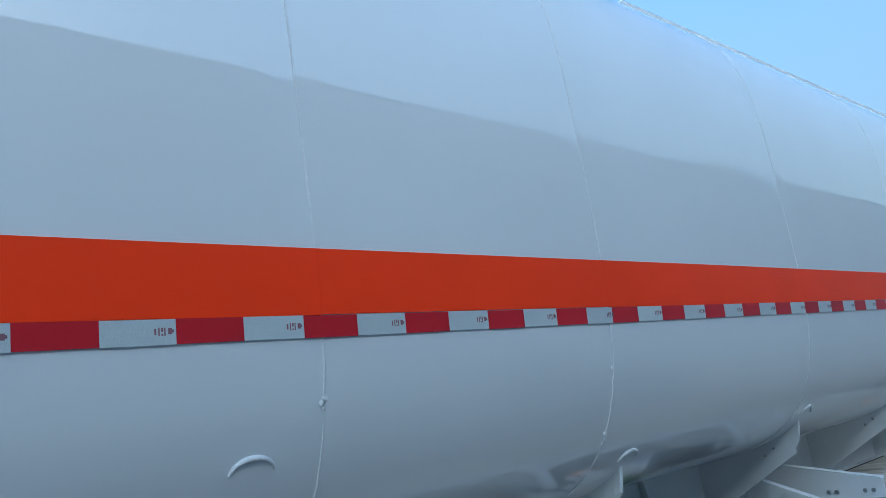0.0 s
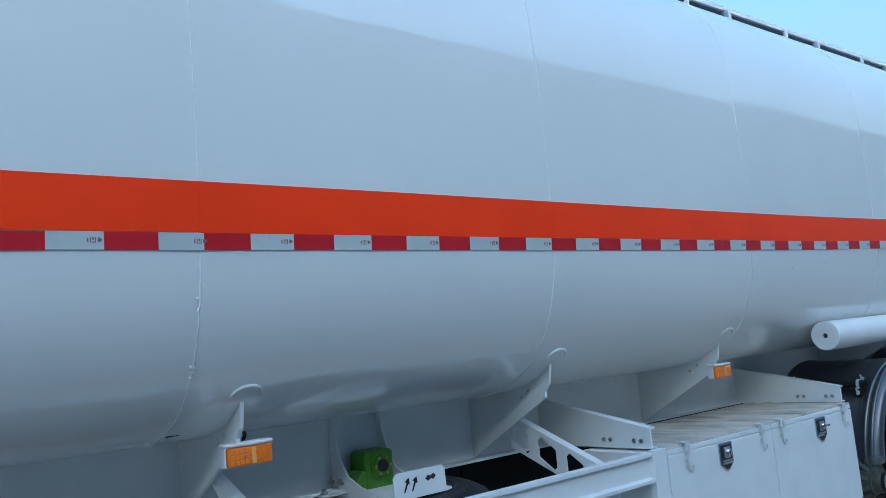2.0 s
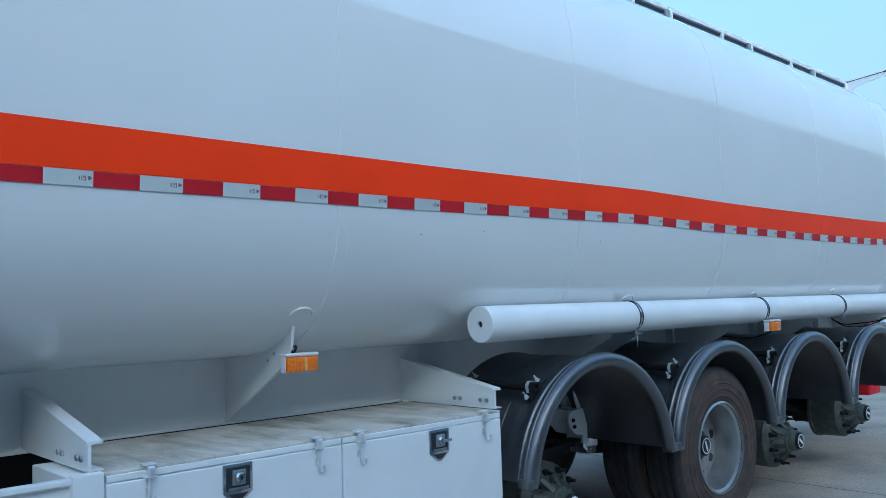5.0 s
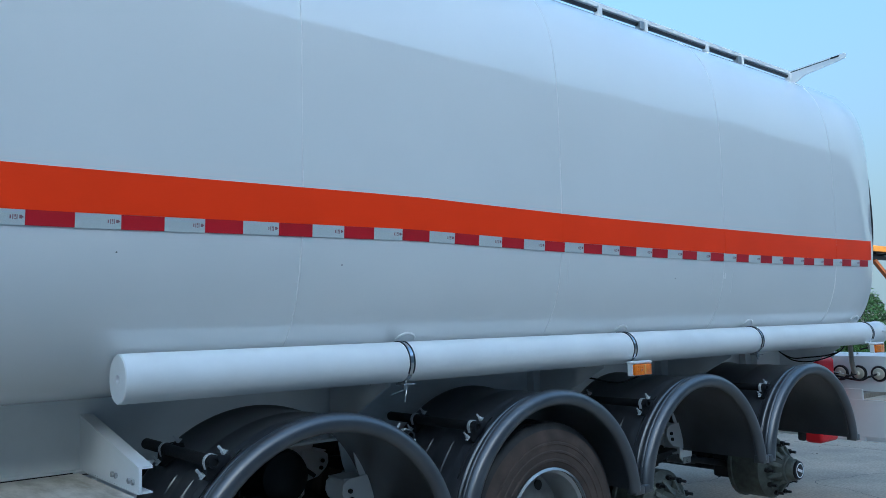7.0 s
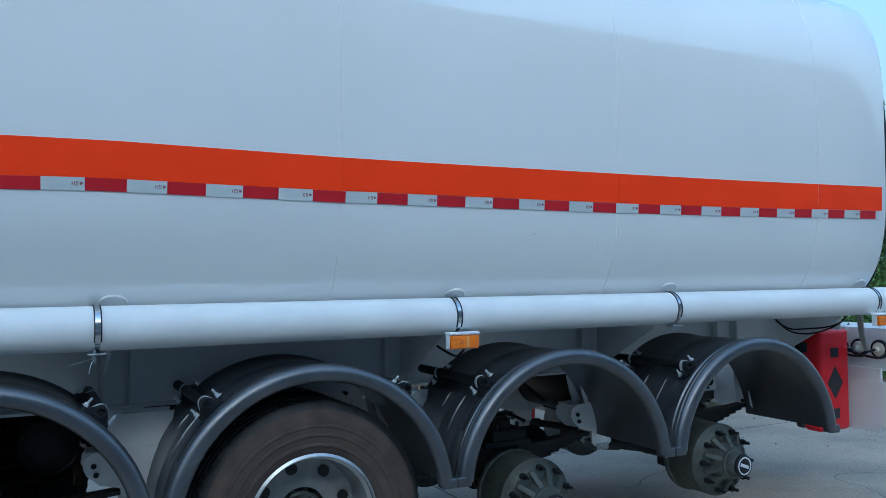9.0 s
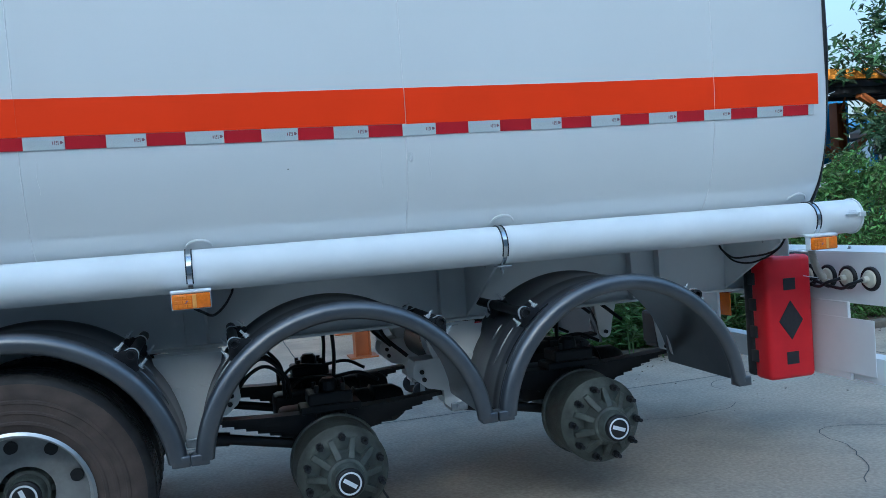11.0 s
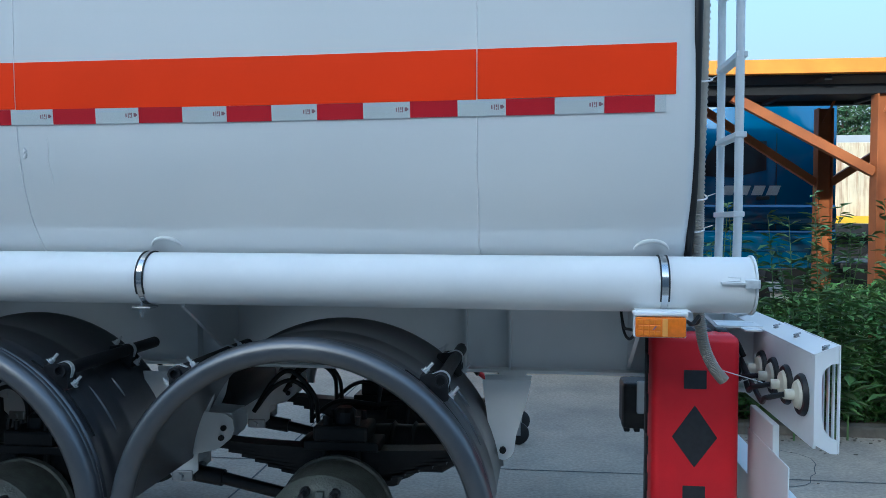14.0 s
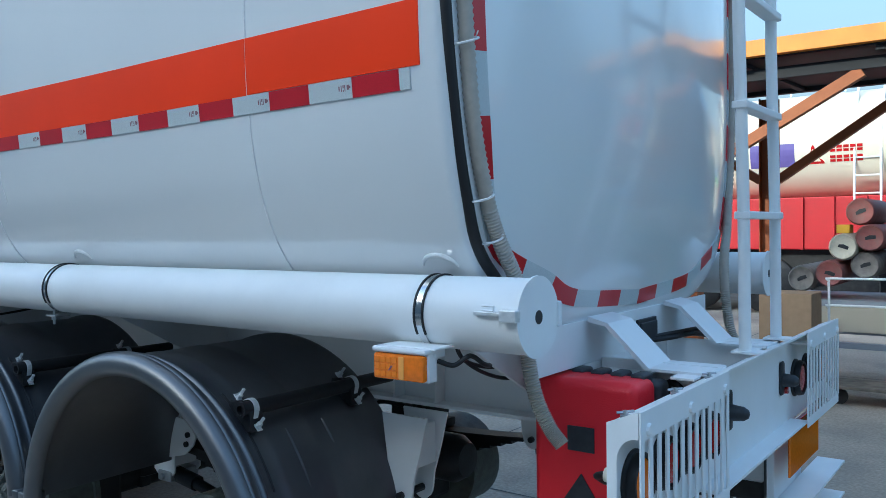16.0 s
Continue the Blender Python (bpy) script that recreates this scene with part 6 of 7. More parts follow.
def build_chock():
    """A black wheel chock in a holder with a white club-marked plate, on the far side."""
    th = thing("wheel_chock", 0.22, 1.75, 0.5, "black rubber wheel chock with a white club-marked plate", "wheel chock")
    bm = bmesh.new()
    box(bm, 0.085, 0.36, 1.74, 1.95, 0.505, 0.745, 0.02)
    for k in range(5):
        box(bm, 0.095 + 0.052 * k, 0.125 + 0.052 * k, 1.76, 1.93, 0.485, 0.52, 0.006)
    part("chock", bm, M_RUBBER, th, "ribbed black rubber block")
    bm = bmesh.new()
    box(bm, 0.155, 0.365, 1.728, 1.736, 0.59, 0.76, 0.008)
    part("plate", bm, M_WHITE, th, "white holder plate")
    bm = bmesh.new()
    for ox, oz in ((0.26, 0.716), (0.226, 0.668), (0.294, 0.668)):
        revolve(bm, ((0, -0.002), (0.035, -0.002), (0.035, 0.001), (0, 0.001)), 20, "y", (ox, 1.727, oz))
    prism(bm, [(0.254, 0.69), (0.266, 0.69), (0.282, 0.608), (0.238, 0.608)], "y", 1.7245, 1.7275)
    part("club_mark", bm, M_CABLE, th, "black club shape")
    bm = bmesh.new()
    box(bm, 0.19, 0.32, 1.70, 1.727, 0.86, 0.98, 0.003)
    box(bm, 0.20, 0.215, 1.725, 1.727, 0.74, 0.90)
    box(bm, 0.30, 0.315, 1.725, 1.727, 0.74, 0.90)
    part("bracket", bm, M_WHITE, th)


build_chock()


# ---- planting ----
def leaf_cloud(bm, rnd, count, pick, size, flat=0.4):
    for _ in range(count):
        c = Vector(pick())
        n = Vector((rnd.uniform(-1, 1), rnd.uniform(-1, 1), rnd.uniform(flat, 1))).normalized()
        s, u = frame_of(n)
        a = rnd.uniform(0, 6.283)
        p, q = s * math.cos(a) + u * math.sin(a), u * math.cos(a) - s * math.sin(a)
        L = size * rnd.uniform(0.6, 1.4)
        w = L * rnd.uniform(0.28, 0.42)
        vs = [bm.verts.new(c + v) for v in (-p * L * 0.5, q * w * 0.5 + n * L * 0.06, p * L * 0.5 - n * L * 0.1, -q * w * 0.5 + n * L * 0.06)]
        bm.faces.new(vs)


def hedge(name, x0, x1, y0, y1, h, seed, count, size, label):
    rnd = random.Random(seed)
    th = thing(name, (x0 + x1) / 2, (y0 + y1) / 2, 0, label, "hedge")
    bm = bmesh.new()

    def height(x, y):
        base = float(np.interp(x, (0.6, 1.0, 2.0, 2.9, 3.4, 4.2, 6.0, 11.0), (0.40, 0.74, 0.93, 1.06, 1.38, 1.82, 2.0, 2.0)))
        return base * (0.96 + 0.22 * noise.noise(Vector((x * 0.9, y * 0.8, seed))) + 0.10 * noise.noise(Vector((x * 2.6, y * 2.3, seed + 5))))

    def pick():
        while True:
            x, y = rnd.uniform(x0, x1), rnd.uniform(y0, y1)
            if rnd.random() < 0.35:
                y = y0 + abs(rnd.gauss(0, 0.12))
            hh = height(x, y)
            edge = min(y - y0, x - x0) / 0.5
            top = hh * min(1, 0.55 + 0.5 * max(0, edge))
            z = top * (1 - abs(rnd.gauss(0, 0.12))) if rnd.random() < 0.6 and edge > 0.3 else rnd.uniform(0.08, 1) * top
            return x, y + rnd.gauss(0, 0.05), max(0.06, z)
    leaf_cloud(bm, rnd, count, pick, size)
    part("leaves", bm, M_LEAF, th, "dense small green leaves")["kind"] = "stuff"
    x = x0 + 0.15
    while x < x1:
        bm = bmesh.new()
        y = rnd.uniform(y0 + 0.15, y1 - 0.1)
        top = height(x, y) * 0.8
        pts = [(x, y, 0.0), (x + rnd.uniform(-0.08, 0.08), y + rnd.uniform(-0.08, 0.08), top * 0.5), (x + rnd.uniform(-0.2, 0.2), y + rnd.uniform(-0.2, 0.2), top)]
        sweep(bm, smooth_path(pts, 3), 0.012, 6, radii=[0.018, 0.016, 0.014, 0.012, 0.009, 0.007, 0.005])
        part("stem", bm, M_BARK, th)
        x += 0.22
    return th


hedge("hedge", 0.75, 11.0, 3.95, 5.6, 1.75, 3, 95000, 0.075, "dense uneven green hedge along the yard kerb")


def weeds():
    rnd = random.Random(11)
    for k in range(30):
        x, y = 0.78 + 0.085 * k * rnd.uniform(0.7, 1.2), rnd.uniform(3.55, 4.2)
        h = rnd.uniform(0.9, 1.4) + (0.45 if 0.9 < x < 2.3 else 0)
        th = thing("weed", x, y, 0, "tall leafy green weed beside the hedge", "weed", "weeds by the hedge")
        bm = bmesh.new()
        lean = (rnd.uniform(-0.15, 0.15), rnd.uniform(-0.15, 0.15))
        pts = [(x + lean[0] * t * t, y + lean[1] * t * t, h * t) for t in arc(6, 0, 1)]
        sweep(bm, pts, 0.006, 5, radii=[0.008, 0.007, 0.006, 0.005, 0.004, 0.003, 0.002])
        part("stem", bm, M_WEED, th)
        bm = bmesh.new()
        for j in range(95):
            t = rnd.uniform(0.12, 1)
            c = Vector((x + lean[0] * t * t, y + lean[1] * t * t, h * t))
            a = rnd.uniform(0, 6.283)
            L = rnd.uniform(0.08, 0.20) * (1.2 - 0.5 * t)
            d = Vector((math.cos(a), math.sin(a), rnd.uniform(-0.1, 0.7))).normalized()
            q = d.cross(Vector((0, 0, 1))).normalized() * L * 0.19
            vs = [bm.verts.new(v) for v in (c, c + d * L * 0.5 + q, c + d * L - Vector((0, 0, 0.2 * L)), c + d * L * 0.5 - q)]
            bm.faces.new(vs)
        part("leaves", bm, M_WEED, th)


weeds()


def tree(name, x, y, h, crown_r, seed, leaf, count, material, label, category="tree", group=""):
    rnd = random.Random(seed)
    th = thing(name, x, y, 0, label, category, group)
    bm = bmesh.new()
    tips = []
    tr = 0.035 * h * 0.5
    sweep(bm, smooth_path([(x, y, -0.05), (x + 0.05, y, h * 0.25), (x - 0.04, y + 0.05, h * 0.5), (x, y, h * 0.88)], 4), 0.1, 10, radii=[tr * (1 - 0.8 * i / 12) for i in range(13)])
    for k in range(16):
        a, z0 = k * 2.4, h * (0.28 + 0.6 * k / 16)
        R = crown_r * rnd.uniform(0.55, 1.0) * (1.0 if k < 10 else 0.6)
        tip = Vector((x + R * math.cos(a), y + R * math.sin(a), z0 + R * rnd.uniform(0.2, 0.6)))
        sweep(bm, smooth_path([(x, y, z0), ((x + tip.x) / 2, (y + tip.y) / 2, z0 + R * 0.1), tip], 3), 0.03, 6, radii=[tr * 0.4 * (1 - 0.8 * i / 6) for i in range(7)])
        tips += [tip, (Vector((x, y, z0)) + tip) / 2]
    tips.append(Vector((x, y, h * 0.93)))
    part("trunk", bm, M_BARK, th, smooth=60)
    bm = bmesh.new()
    clumps = []
    for t in tips:
        for _ in range(3):
            clumps.append((t + Vector((rnd.gauss(0, 0.3), rnd.gauss(0, 0.3), rnd.gauss(0, 0.25))) * crown_r * 0.5, crown_r * rnd.uniform(0.16, 0.34)))

    def pick():
        c, r = rnd.choice(clumps)
        v = Vector((rnd.gauss(0, 1), rnd.gauss(0, 1), rnd.gauss(0, 0.8)))
        v = v.normalized() * r * rnd.random() ** 0.35
        return c + v
    leaf_cloud(bm, rnd, count, pick, leaf)
    part("crown", bm, material, th, "uneven leafy crown")
    return th


tree("tree", 6.35, 5.0, 4.5, 1.15, 21, 0.13, 9000, M_LEAF_FAR, "small leafy roadside tree behind the hedge")
# trees behind the far end of the shed, which the tank mirrors
for k, (tx, th_) in enumerate(((23.5, 16.3), (27.8, 16.9), (37.0, 16.5), (42.0, 17.2), (46.4, 16.4), (52.0, 17.0))):
    tree("tree", tx, -23.0, th_, 3.0, 40 + k, 0.45, 4200, M_LEAF_FAR, "tall dense tree behind the shed roof", "tree", "trees across the yard")


def build_boundary():
    bm = bmesh.new()
    box(bm, -60, 90, -21.0, -13.5, 0, 10.6, 0.02)
    solid("wall_yard", bm, M_SHED, "long plain grey shed across the yard", "wall", kind="structure")
    bm = bmesh.new()
    box(bm, 0.55, 11.2, 3.72, 3.86, -0.02, 0.085, 0.02)
    box(bm, 0.55, 0.69, 3.862, 5.8, -0.02, 0.085, 0.02)
    solid("kerb", bm, M_KERB, "low grey concrete kerb round the hedge bed", "kerb", kind="structure")
    bm = bmesh.new()
    box(bm, 0.692, 11.2, 3.862, 5.8, -0.05, 0.07)
    solid("planting_bed", bm, M_SOIL, "brown soil of the hedge bed", "soil", kind="structure")


build_boundary()


# ---- steel canopy ----
def build_canopy():
    th = thing("canopy", 3.0, 7.0, 0, "orange steel canopy frame with a flat roof, near-black to carry the shade beneath it", "canopy")
    bm = bmesh.new()
    box(bm, -14.0, 16.0, 5.58, 5.66, 3.00, 3.135, 0.004)
    part("fascia", bm, M_FASCIA, th, "orange painted edge beam")
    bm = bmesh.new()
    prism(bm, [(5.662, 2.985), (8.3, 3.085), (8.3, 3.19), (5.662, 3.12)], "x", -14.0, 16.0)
    part("roof", bm, M_DARKROOF, th, "flat roof, near-black to carry the shade beneath it")
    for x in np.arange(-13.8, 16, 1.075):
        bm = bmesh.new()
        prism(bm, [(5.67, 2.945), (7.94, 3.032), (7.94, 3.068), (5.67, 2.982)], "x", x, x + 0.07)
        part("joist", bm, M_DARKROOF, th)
    for cy, c0, ct in ((5.85, 2.94, 2.93), (8.0, 3.08, 3.085)):
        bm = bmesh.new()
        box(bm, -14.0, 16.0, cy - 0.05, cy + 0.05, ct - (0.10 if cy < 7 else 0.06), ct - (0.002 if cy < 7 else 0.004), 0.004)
        part("beam", bm, M_DARKROOF, th, "purlin along the columns, near-black for the roof's shade")
        for k in range(-3, 4):
            cx = c0 + 4.3 * k
            bm = bmesh.new()
            box(bm, cx - 0.078, cx + 0.078, cy - 0.006, cy + 0.006, 0, ct - 0.10)
            box(bm, cx - 0.09, cx - 0.078, cy - 0.09, cy + 0.09, 0, ct - 0.10, 0.002)
            box(bm, cx + 0.078, cx + 0.09, cy - 0.09, cy + 0.09, 0, ct - 0.10, 0.002)
            box(bm, cx - 0.16, cx + 0.16, cy - 0.16, cy + 0.16, 0, 0.02)
            col = part("column", bm, M_STEELORANGE, th, "orange H-section column")
            for s in (-1, 1):
                b = bmesh.new()
                p, q = Vector((cx + s * 0.092, cy, 2.08)), Vector((cx + s * 1.42, cy, ct - 0.11))
                d = (q - p).normalized()
                u = Vector((-d.z, 0, d.x)) * 0.045
                prism(b, [(v.x, v.z) for v in (p - u, q - u, q + u, p + u)], "y", cy - 0.045, cy + 0.045)
                part("brace", b, M_STEELORANGE, th, "orange diagonal brace")
            # torn plate at the column's head
            b = bmesh.new()
            prism(b, [(cx - 0.05, ct - 0.28), (cx - 0.02, ct - 0.28), (cx + 0.10, ct - 0.02), (cx + 0.07, ct - 0.02)], "y", cy - 0.105, cy - 0.092)
            part("cleat", b, M_STEELORANGE, col)


build_canopy()


# ---- parked vehicles beyond ----
def truck_cab(x, y, turn, label, group=""):
    """A cab-over truck tractor facing local -x; y runs across."""
    th = thing("truck", x, y, 0, label, "truck", group)
    at = pose(x, y, 0, 0, 0, turn)
    W = 1.20
    bm = bmesh.new()
    prof = [(0.0, 0.95), (-0.02, 1.95), (0.03, 2.12), (0.16, 2.60), (0.13, 2.80), (0.20, 2.96), (0.36, 3.10), (0.62, 3.21), (1.0, 3.27), (2.1, 3.28), (2.1, 0.95)]
    prism(bm, prof, "y", -W, W, bevel=0.05)
    cab = part("cab", bm, M_BLUE, th, "glossy blue high-roof cab", at=at, smooth=40)
    bm = bmesh.new()
    prism(bm, [(0.045, 2.14), (0.165, 2.57), (0.143, 2.575), (0.020, 2.14)], "y", -W + 0.08, W - 0.08, bevel=0.008)
    part("windscreen", bm, M_SCREEN, th, "raked windscreen reflecting the yard", at=at)
    for s in (-1, 1):
        bm = bmesh.new()
        prism(bm, [(0.28, 2.22), (0.36, 2.50), (0.46, 2.66), (1.15, 2.70), (1.15, 2.30), (0.70, 2.20)], "y", s * W - 0.02 * s, s * (W + 0.006))
        part("side_window", bm, M_GLASS, cab, "dark side window", at=at)
        for xa in (0.24, 1.28):
            bm = bmesh.new()
            box(bm, xa, xa + 0.012, s * W - 0.004, s * W + 0.004, 1.1, 2.80)
            part("door_gap", bm, M_CABLE, cab, "dark door joint", at=at)
        bm = bmesh.new()
        box(bm, 0.15, 0.22, s * W - 0.02, s * (W + 0.012), 1.35, 2.60, 0.01)
        part("corner_deflector", bm, M_CABGREY, cab, "dark grey corner deflector", at=at)
        bm = bmesh.new()
        box(bm, 0.02, 0.10, s * (W + 0.15) - 0.09, s * (W + 0.15) + 0.09, 2.20, 2.54, 0.03)
        sweep(bm, [(0.22, s * W, 2.62), (0.06, s * (W + 0.13), 2.60), (0.06, s * (W + 0.15), 2.52)], 0.020, 8)
        part("mirror", bm, M_DKPLAST, th, "tall dark mirror on an arm", at=at, smooth=50)
        bm = bmesh.new()
        prism(bm, [(-0.222, 0.98), (-0.222, 1.16), (-0.205, 1.24), (-0.16, 1.24), (-0.16, 0.94)], "y", s * W * 0.66, s * W * 0.97, bevel=0.02)
        part("headlight", bm, M_LATCH, th, "clear headlight", at=at)
        bm = bmesh.new()
        prism(bm, [(-0.12, 0.62), (-0.20, 0.90), (-0.20, 1.28), (-0.14, 1.36), (-0.19, 1.46), (-0.19, 1.84), (-0.10, 2.02), (0.20, 2.04), (0.24, 0.62)], "y", s * W * 0.62, s * (W + 0.01), bevel=0.045)
        part("corner_panel", bm, M_BLUE, cab, "blue moulded corner panel", at=at, smooth=40)
        for wx in (0.75, 3.6):
            wb = bmesh.new()
            revolve(wb, [(0.0, -0.14), (0.30, -0.14), (0.46, -0.13), (0.51, -0.09), (0.51, 0.09), (0.46, 0.13), (0, 0.13)], 32, "y", (wx, s * 1.05, 0.51))
            part("wheel", wb, M_RUBBER, th, "black truck wheel", at=at, smooth=40)
        # letter bars on the door and the pale trim line below
        for k in range(4):
            bm = bmesh.new()
            xa = 0.55 + 0.20 * k
            prism(bm, [(xa, 1.96), (xa + 0.15, 1.96), (xa + 0.20, 2.09), (xa + 0.05, 2.09)], "y", s * (W + 0.002), s * (W + 0.006))
            part("lettering_bar", bm, M_LATCH, cab, "slanted silver bar of lettering", at=at)
        for z0, z1, d in ((1.56, 1.84, 0.075), (1.18, 1.50, 0.095)):
            bm = bmesh.new()
            yy = s * (W - 0.01)
            pts = [(yy, z0)] + [(yy + s * d * math.sin(q), (z0 + z1) / 2 - (z1 - z0) / 2 * math.cos(q)) for q in arc(8, 0.15, math.pi - 0.15)] + [(yy, z1)]
            prism(bm, pts, "x", 0.26, 2.07)
            part("side_fairing", bm, M_BLUE, cab, "rounded glossy blue side moulding", at=at, smooth=50)
        bm = bmesh.new()
        box(bm, 1.02, 1.20, s * (W + 0.004) - 0.012, s * (W + 0.004) + 0.012, 1.90, 1.945, 0.008)
        part("door_handle", bm, M_DKPLAST, cab, "dark door handle", at=at)
        bm = bmesh.new()
        box(bm, 0.16, 0.6, s * W - 0.03, s * W + 0.03, 0.55, 0.96, 0.02)
        part("step", bm, M_CABGREY, th, "dark boarding step", at=at)
    bm = bmesh.new()
    box(bm, -0.06, 0.02, -W * 0.8, W * 0.8, 1.26, 2.07, 0.03)
    grille = part("grille", bm, M_DKPLAST, th, "dark grille with bright bars", at=at)
    for z in (1.45, 1.62, 1.98):
        bm = bmesh.new()
        box(bm, -0.075, -0.055, -W * 0.78, W * 0.78, z, z + 0.025, 0.006)
        part("grille_bar", bm, M_LATCH, grille, at=at)
    bm = bmesh.new()
    revolve(bm, [(0.075, -0.085), (0.095, -0.085), (0.095, -0.06), (0.075, -0.06)], 28, "x", (0, 0, 1.82), closed=True)
    prism(bm, [(0.06, 1.78), (-0.06, 1.78), (0, 1.89)], "x", -0.085, -0.062)
    part("badge", bm, M_CHROME, grille, "round bright badge", at=at)
    bm = bmesh.new()
    box(bm, -0.12, 0.25, -W, W, 0.42, 0.94, 0.06)
    part("bumper", bm, M_BLUE, th, "blue front bumper", at=at, smooth=40)
    bm = bmesh.new()
    prism(bm, [(0.155, 2.58), (0.060, 2.60), (0.050, 2.72), (0.075, 2.80), (0.140, 2.80)], "y", -W + 0.03, W - 0.03, bevel=0.012)
    visor = part("sun_visor", bm, M_DKPLAST, th, "dark sun visor", at=at)
    for k in range(4):
        bm = bmesh.new()
        prism(bm, [(0.052, 2.635), (0.060, 2.635), (0.052, 2.705), (0.044, 2.705)], "y", -0.36 + 0.19 * k, -0.22 + 0.19 * k)
        part("lettering_bar", bm, M_LEGEND, visor, at=at)
    bm = bmesh.new()
    box(bm, 2.1, 6.2, -0.42, 0.42, 0.75, 1.0)
    box(bm, 2.2, 3.0, -1.1, 1.1, 0.5, 1.05, 0.04)
    part("frame", bm, M_BLACK, th, "black ladder frame", at=at)
    return th


truck_cab(1.45, 10.17, 4, "glossy blue cab-over truck parked beside the canopy", "blue trucks")
truck_cab(6.36, 10.20, -12, "bright blue cab-over truck facing the open yard", "blue trucks")
truck_cab(10.6, 11.6, -12, "bright blue cab-over truck at the end of the row", "blue trucks")



def red_truck():
    th = thing("stake_truck", 9.5, 20.0, 0, "red stake-sided truck body with an open grid gate", "truck")
    x0, x1, y0, z0, z1, z2 = 8.72, 10.55, 18.0, 1.70, 2.42, 3.40
    bm = bmesh.new()
    box(bm, x0, x1, y0 + 0.03, y0 + 0.09, z0, z1, 0.01)
    gate = part("gate_panel", bm, M_REDPAINT, th, "red ribbed lower gate")
    for x in np.arange(x0 + 0.06, x1, 0.13):
        b = bmesh.new()
        box(b, x, x + 0.045, y0, y0 + 0.03, z0 + 0.03, z1 - 0.03, 0.008)
        part("rib", b, M_REDPAINT, gate)
    for x in np.arange(x0, x1, 0.28):
        b = bmesh.new()
        box(b, x, x + 0.04, y0 + 0.04, y0 + 0.08, z1, z2)
        part("stake", b, M_REDPAINT, th)
    for z in (2.55, 2.80, 3.06, 3.34):
        b = bmesh.new()
        box(b, x0, x1, y0 + 0.03, y0 + 0.06, z, z + 0.05)
        part("rail", b, M_REDPAINT, th)
    b = bmesh.new()
    box(b, x1, x1 + 0.42, y0 - 0.05, y0 + 0.12, z0 - 0.1, z2 + 0.02, 0.02)
    part("corner_post", b, M_REDPAINT, th, "broad red corner post")
    for x in (x0, x1 + 0.3):
        b = bmesh.new()
        box(b, x, x + 0.06, y0 + 0.09, y0 + 6.5, z0, z1)
        for z in (2.55, 2.80, 3.06, 3.34):
            box(b, x, x + 0.04, y0 + 0.09, y0 + 6.5, z, z + 0.06)
        part("side", b, M_REDPAINT, th, "red slatted side")
    b = bmesh.new()
    box(b, x0 - 2.6, x1 + 3.0, y0 + 0.5, y0 + 2.6, 0.95, 1.45)
    part("frame", b, M_BLACK, th, "black chassis frame")
    for x in (7.2, 8.5, 9.8, 11.2):
        wb = bmesh.new()
        revolve(wb, [(0.0, -0.14), (0.30, -0.14), (0.46, -0.13), (0.51, -0.09), (0.51, 0.09), (0.46, 0.13), (0, 0.13)], 28, "y", (x, y0 + 0.4, 0.51))
        part("wheel", wb, M_RUBBER, th, smooth=40)
    bt = thing("yellow_beam", 6.6, 16.0, 1.58, "yellow painted beam lying on a low black flatbed", "beam")
    bm = bmesh.new()
    box(bm, 5.9, 7.0, 16.0, 16.25, 1.58, 1.74, 0.01)
    part("beam", bm, M_YELLOW, bt)
    fb = thing("flatbed", 6.6, 16.4, 0, "low black flatbed chassis without a load", "flatbed trailer")
    bm = bmesh.new()
    box(bm, 3.4, 12.5, 15.9, 17.6, 1.30, 1.578, 0.02)
    part("deck", bm, M_BLACK, fb)
    for x in (4.0, 5.3, 6.9, 8.6, 9.9, 11.4):
        wb = bmesh.new()
        revolve(wb, [(0.0, -0.14), (0.30, -0.14), (0.46, -0.13), (0.51, -0.09), (0.51, 0.09), (0.46, 0.13), (0, 0.13)], 28, "y", (x, 16.1, 0.51))
        part("wheel", wb, M_RUBBER, fb, smooth=40)
    ct = thing("container", 5.5, 17.0, 1.58, "weathered cream steel container with rust streaks on a flatbed", "container")
    bm = bmesh.new()
    box(bm, 4.2, 7.15, 16.30, 17.5, 1.582, 3.35, 0.02)
    body = part("body", bm, M_RUSTY, ct, "cream corrugated side with rust runs")
    for x in np.arange(4.3, 7.1, 0.22):
        b = bmesh.new()
        box(b, x, x + 0.10, 16.275, 16.30, 1.66, 3.27, 0.008)
        part("corrugation", b, M_RUSTY, body)
    bm = bmesh.new()
    box(bm, 3.6, 12.2, 16.3, 17.4, 0.28, 1.299)
    part("axle_frame", bm, M_BLACK, fb)


red_truck()


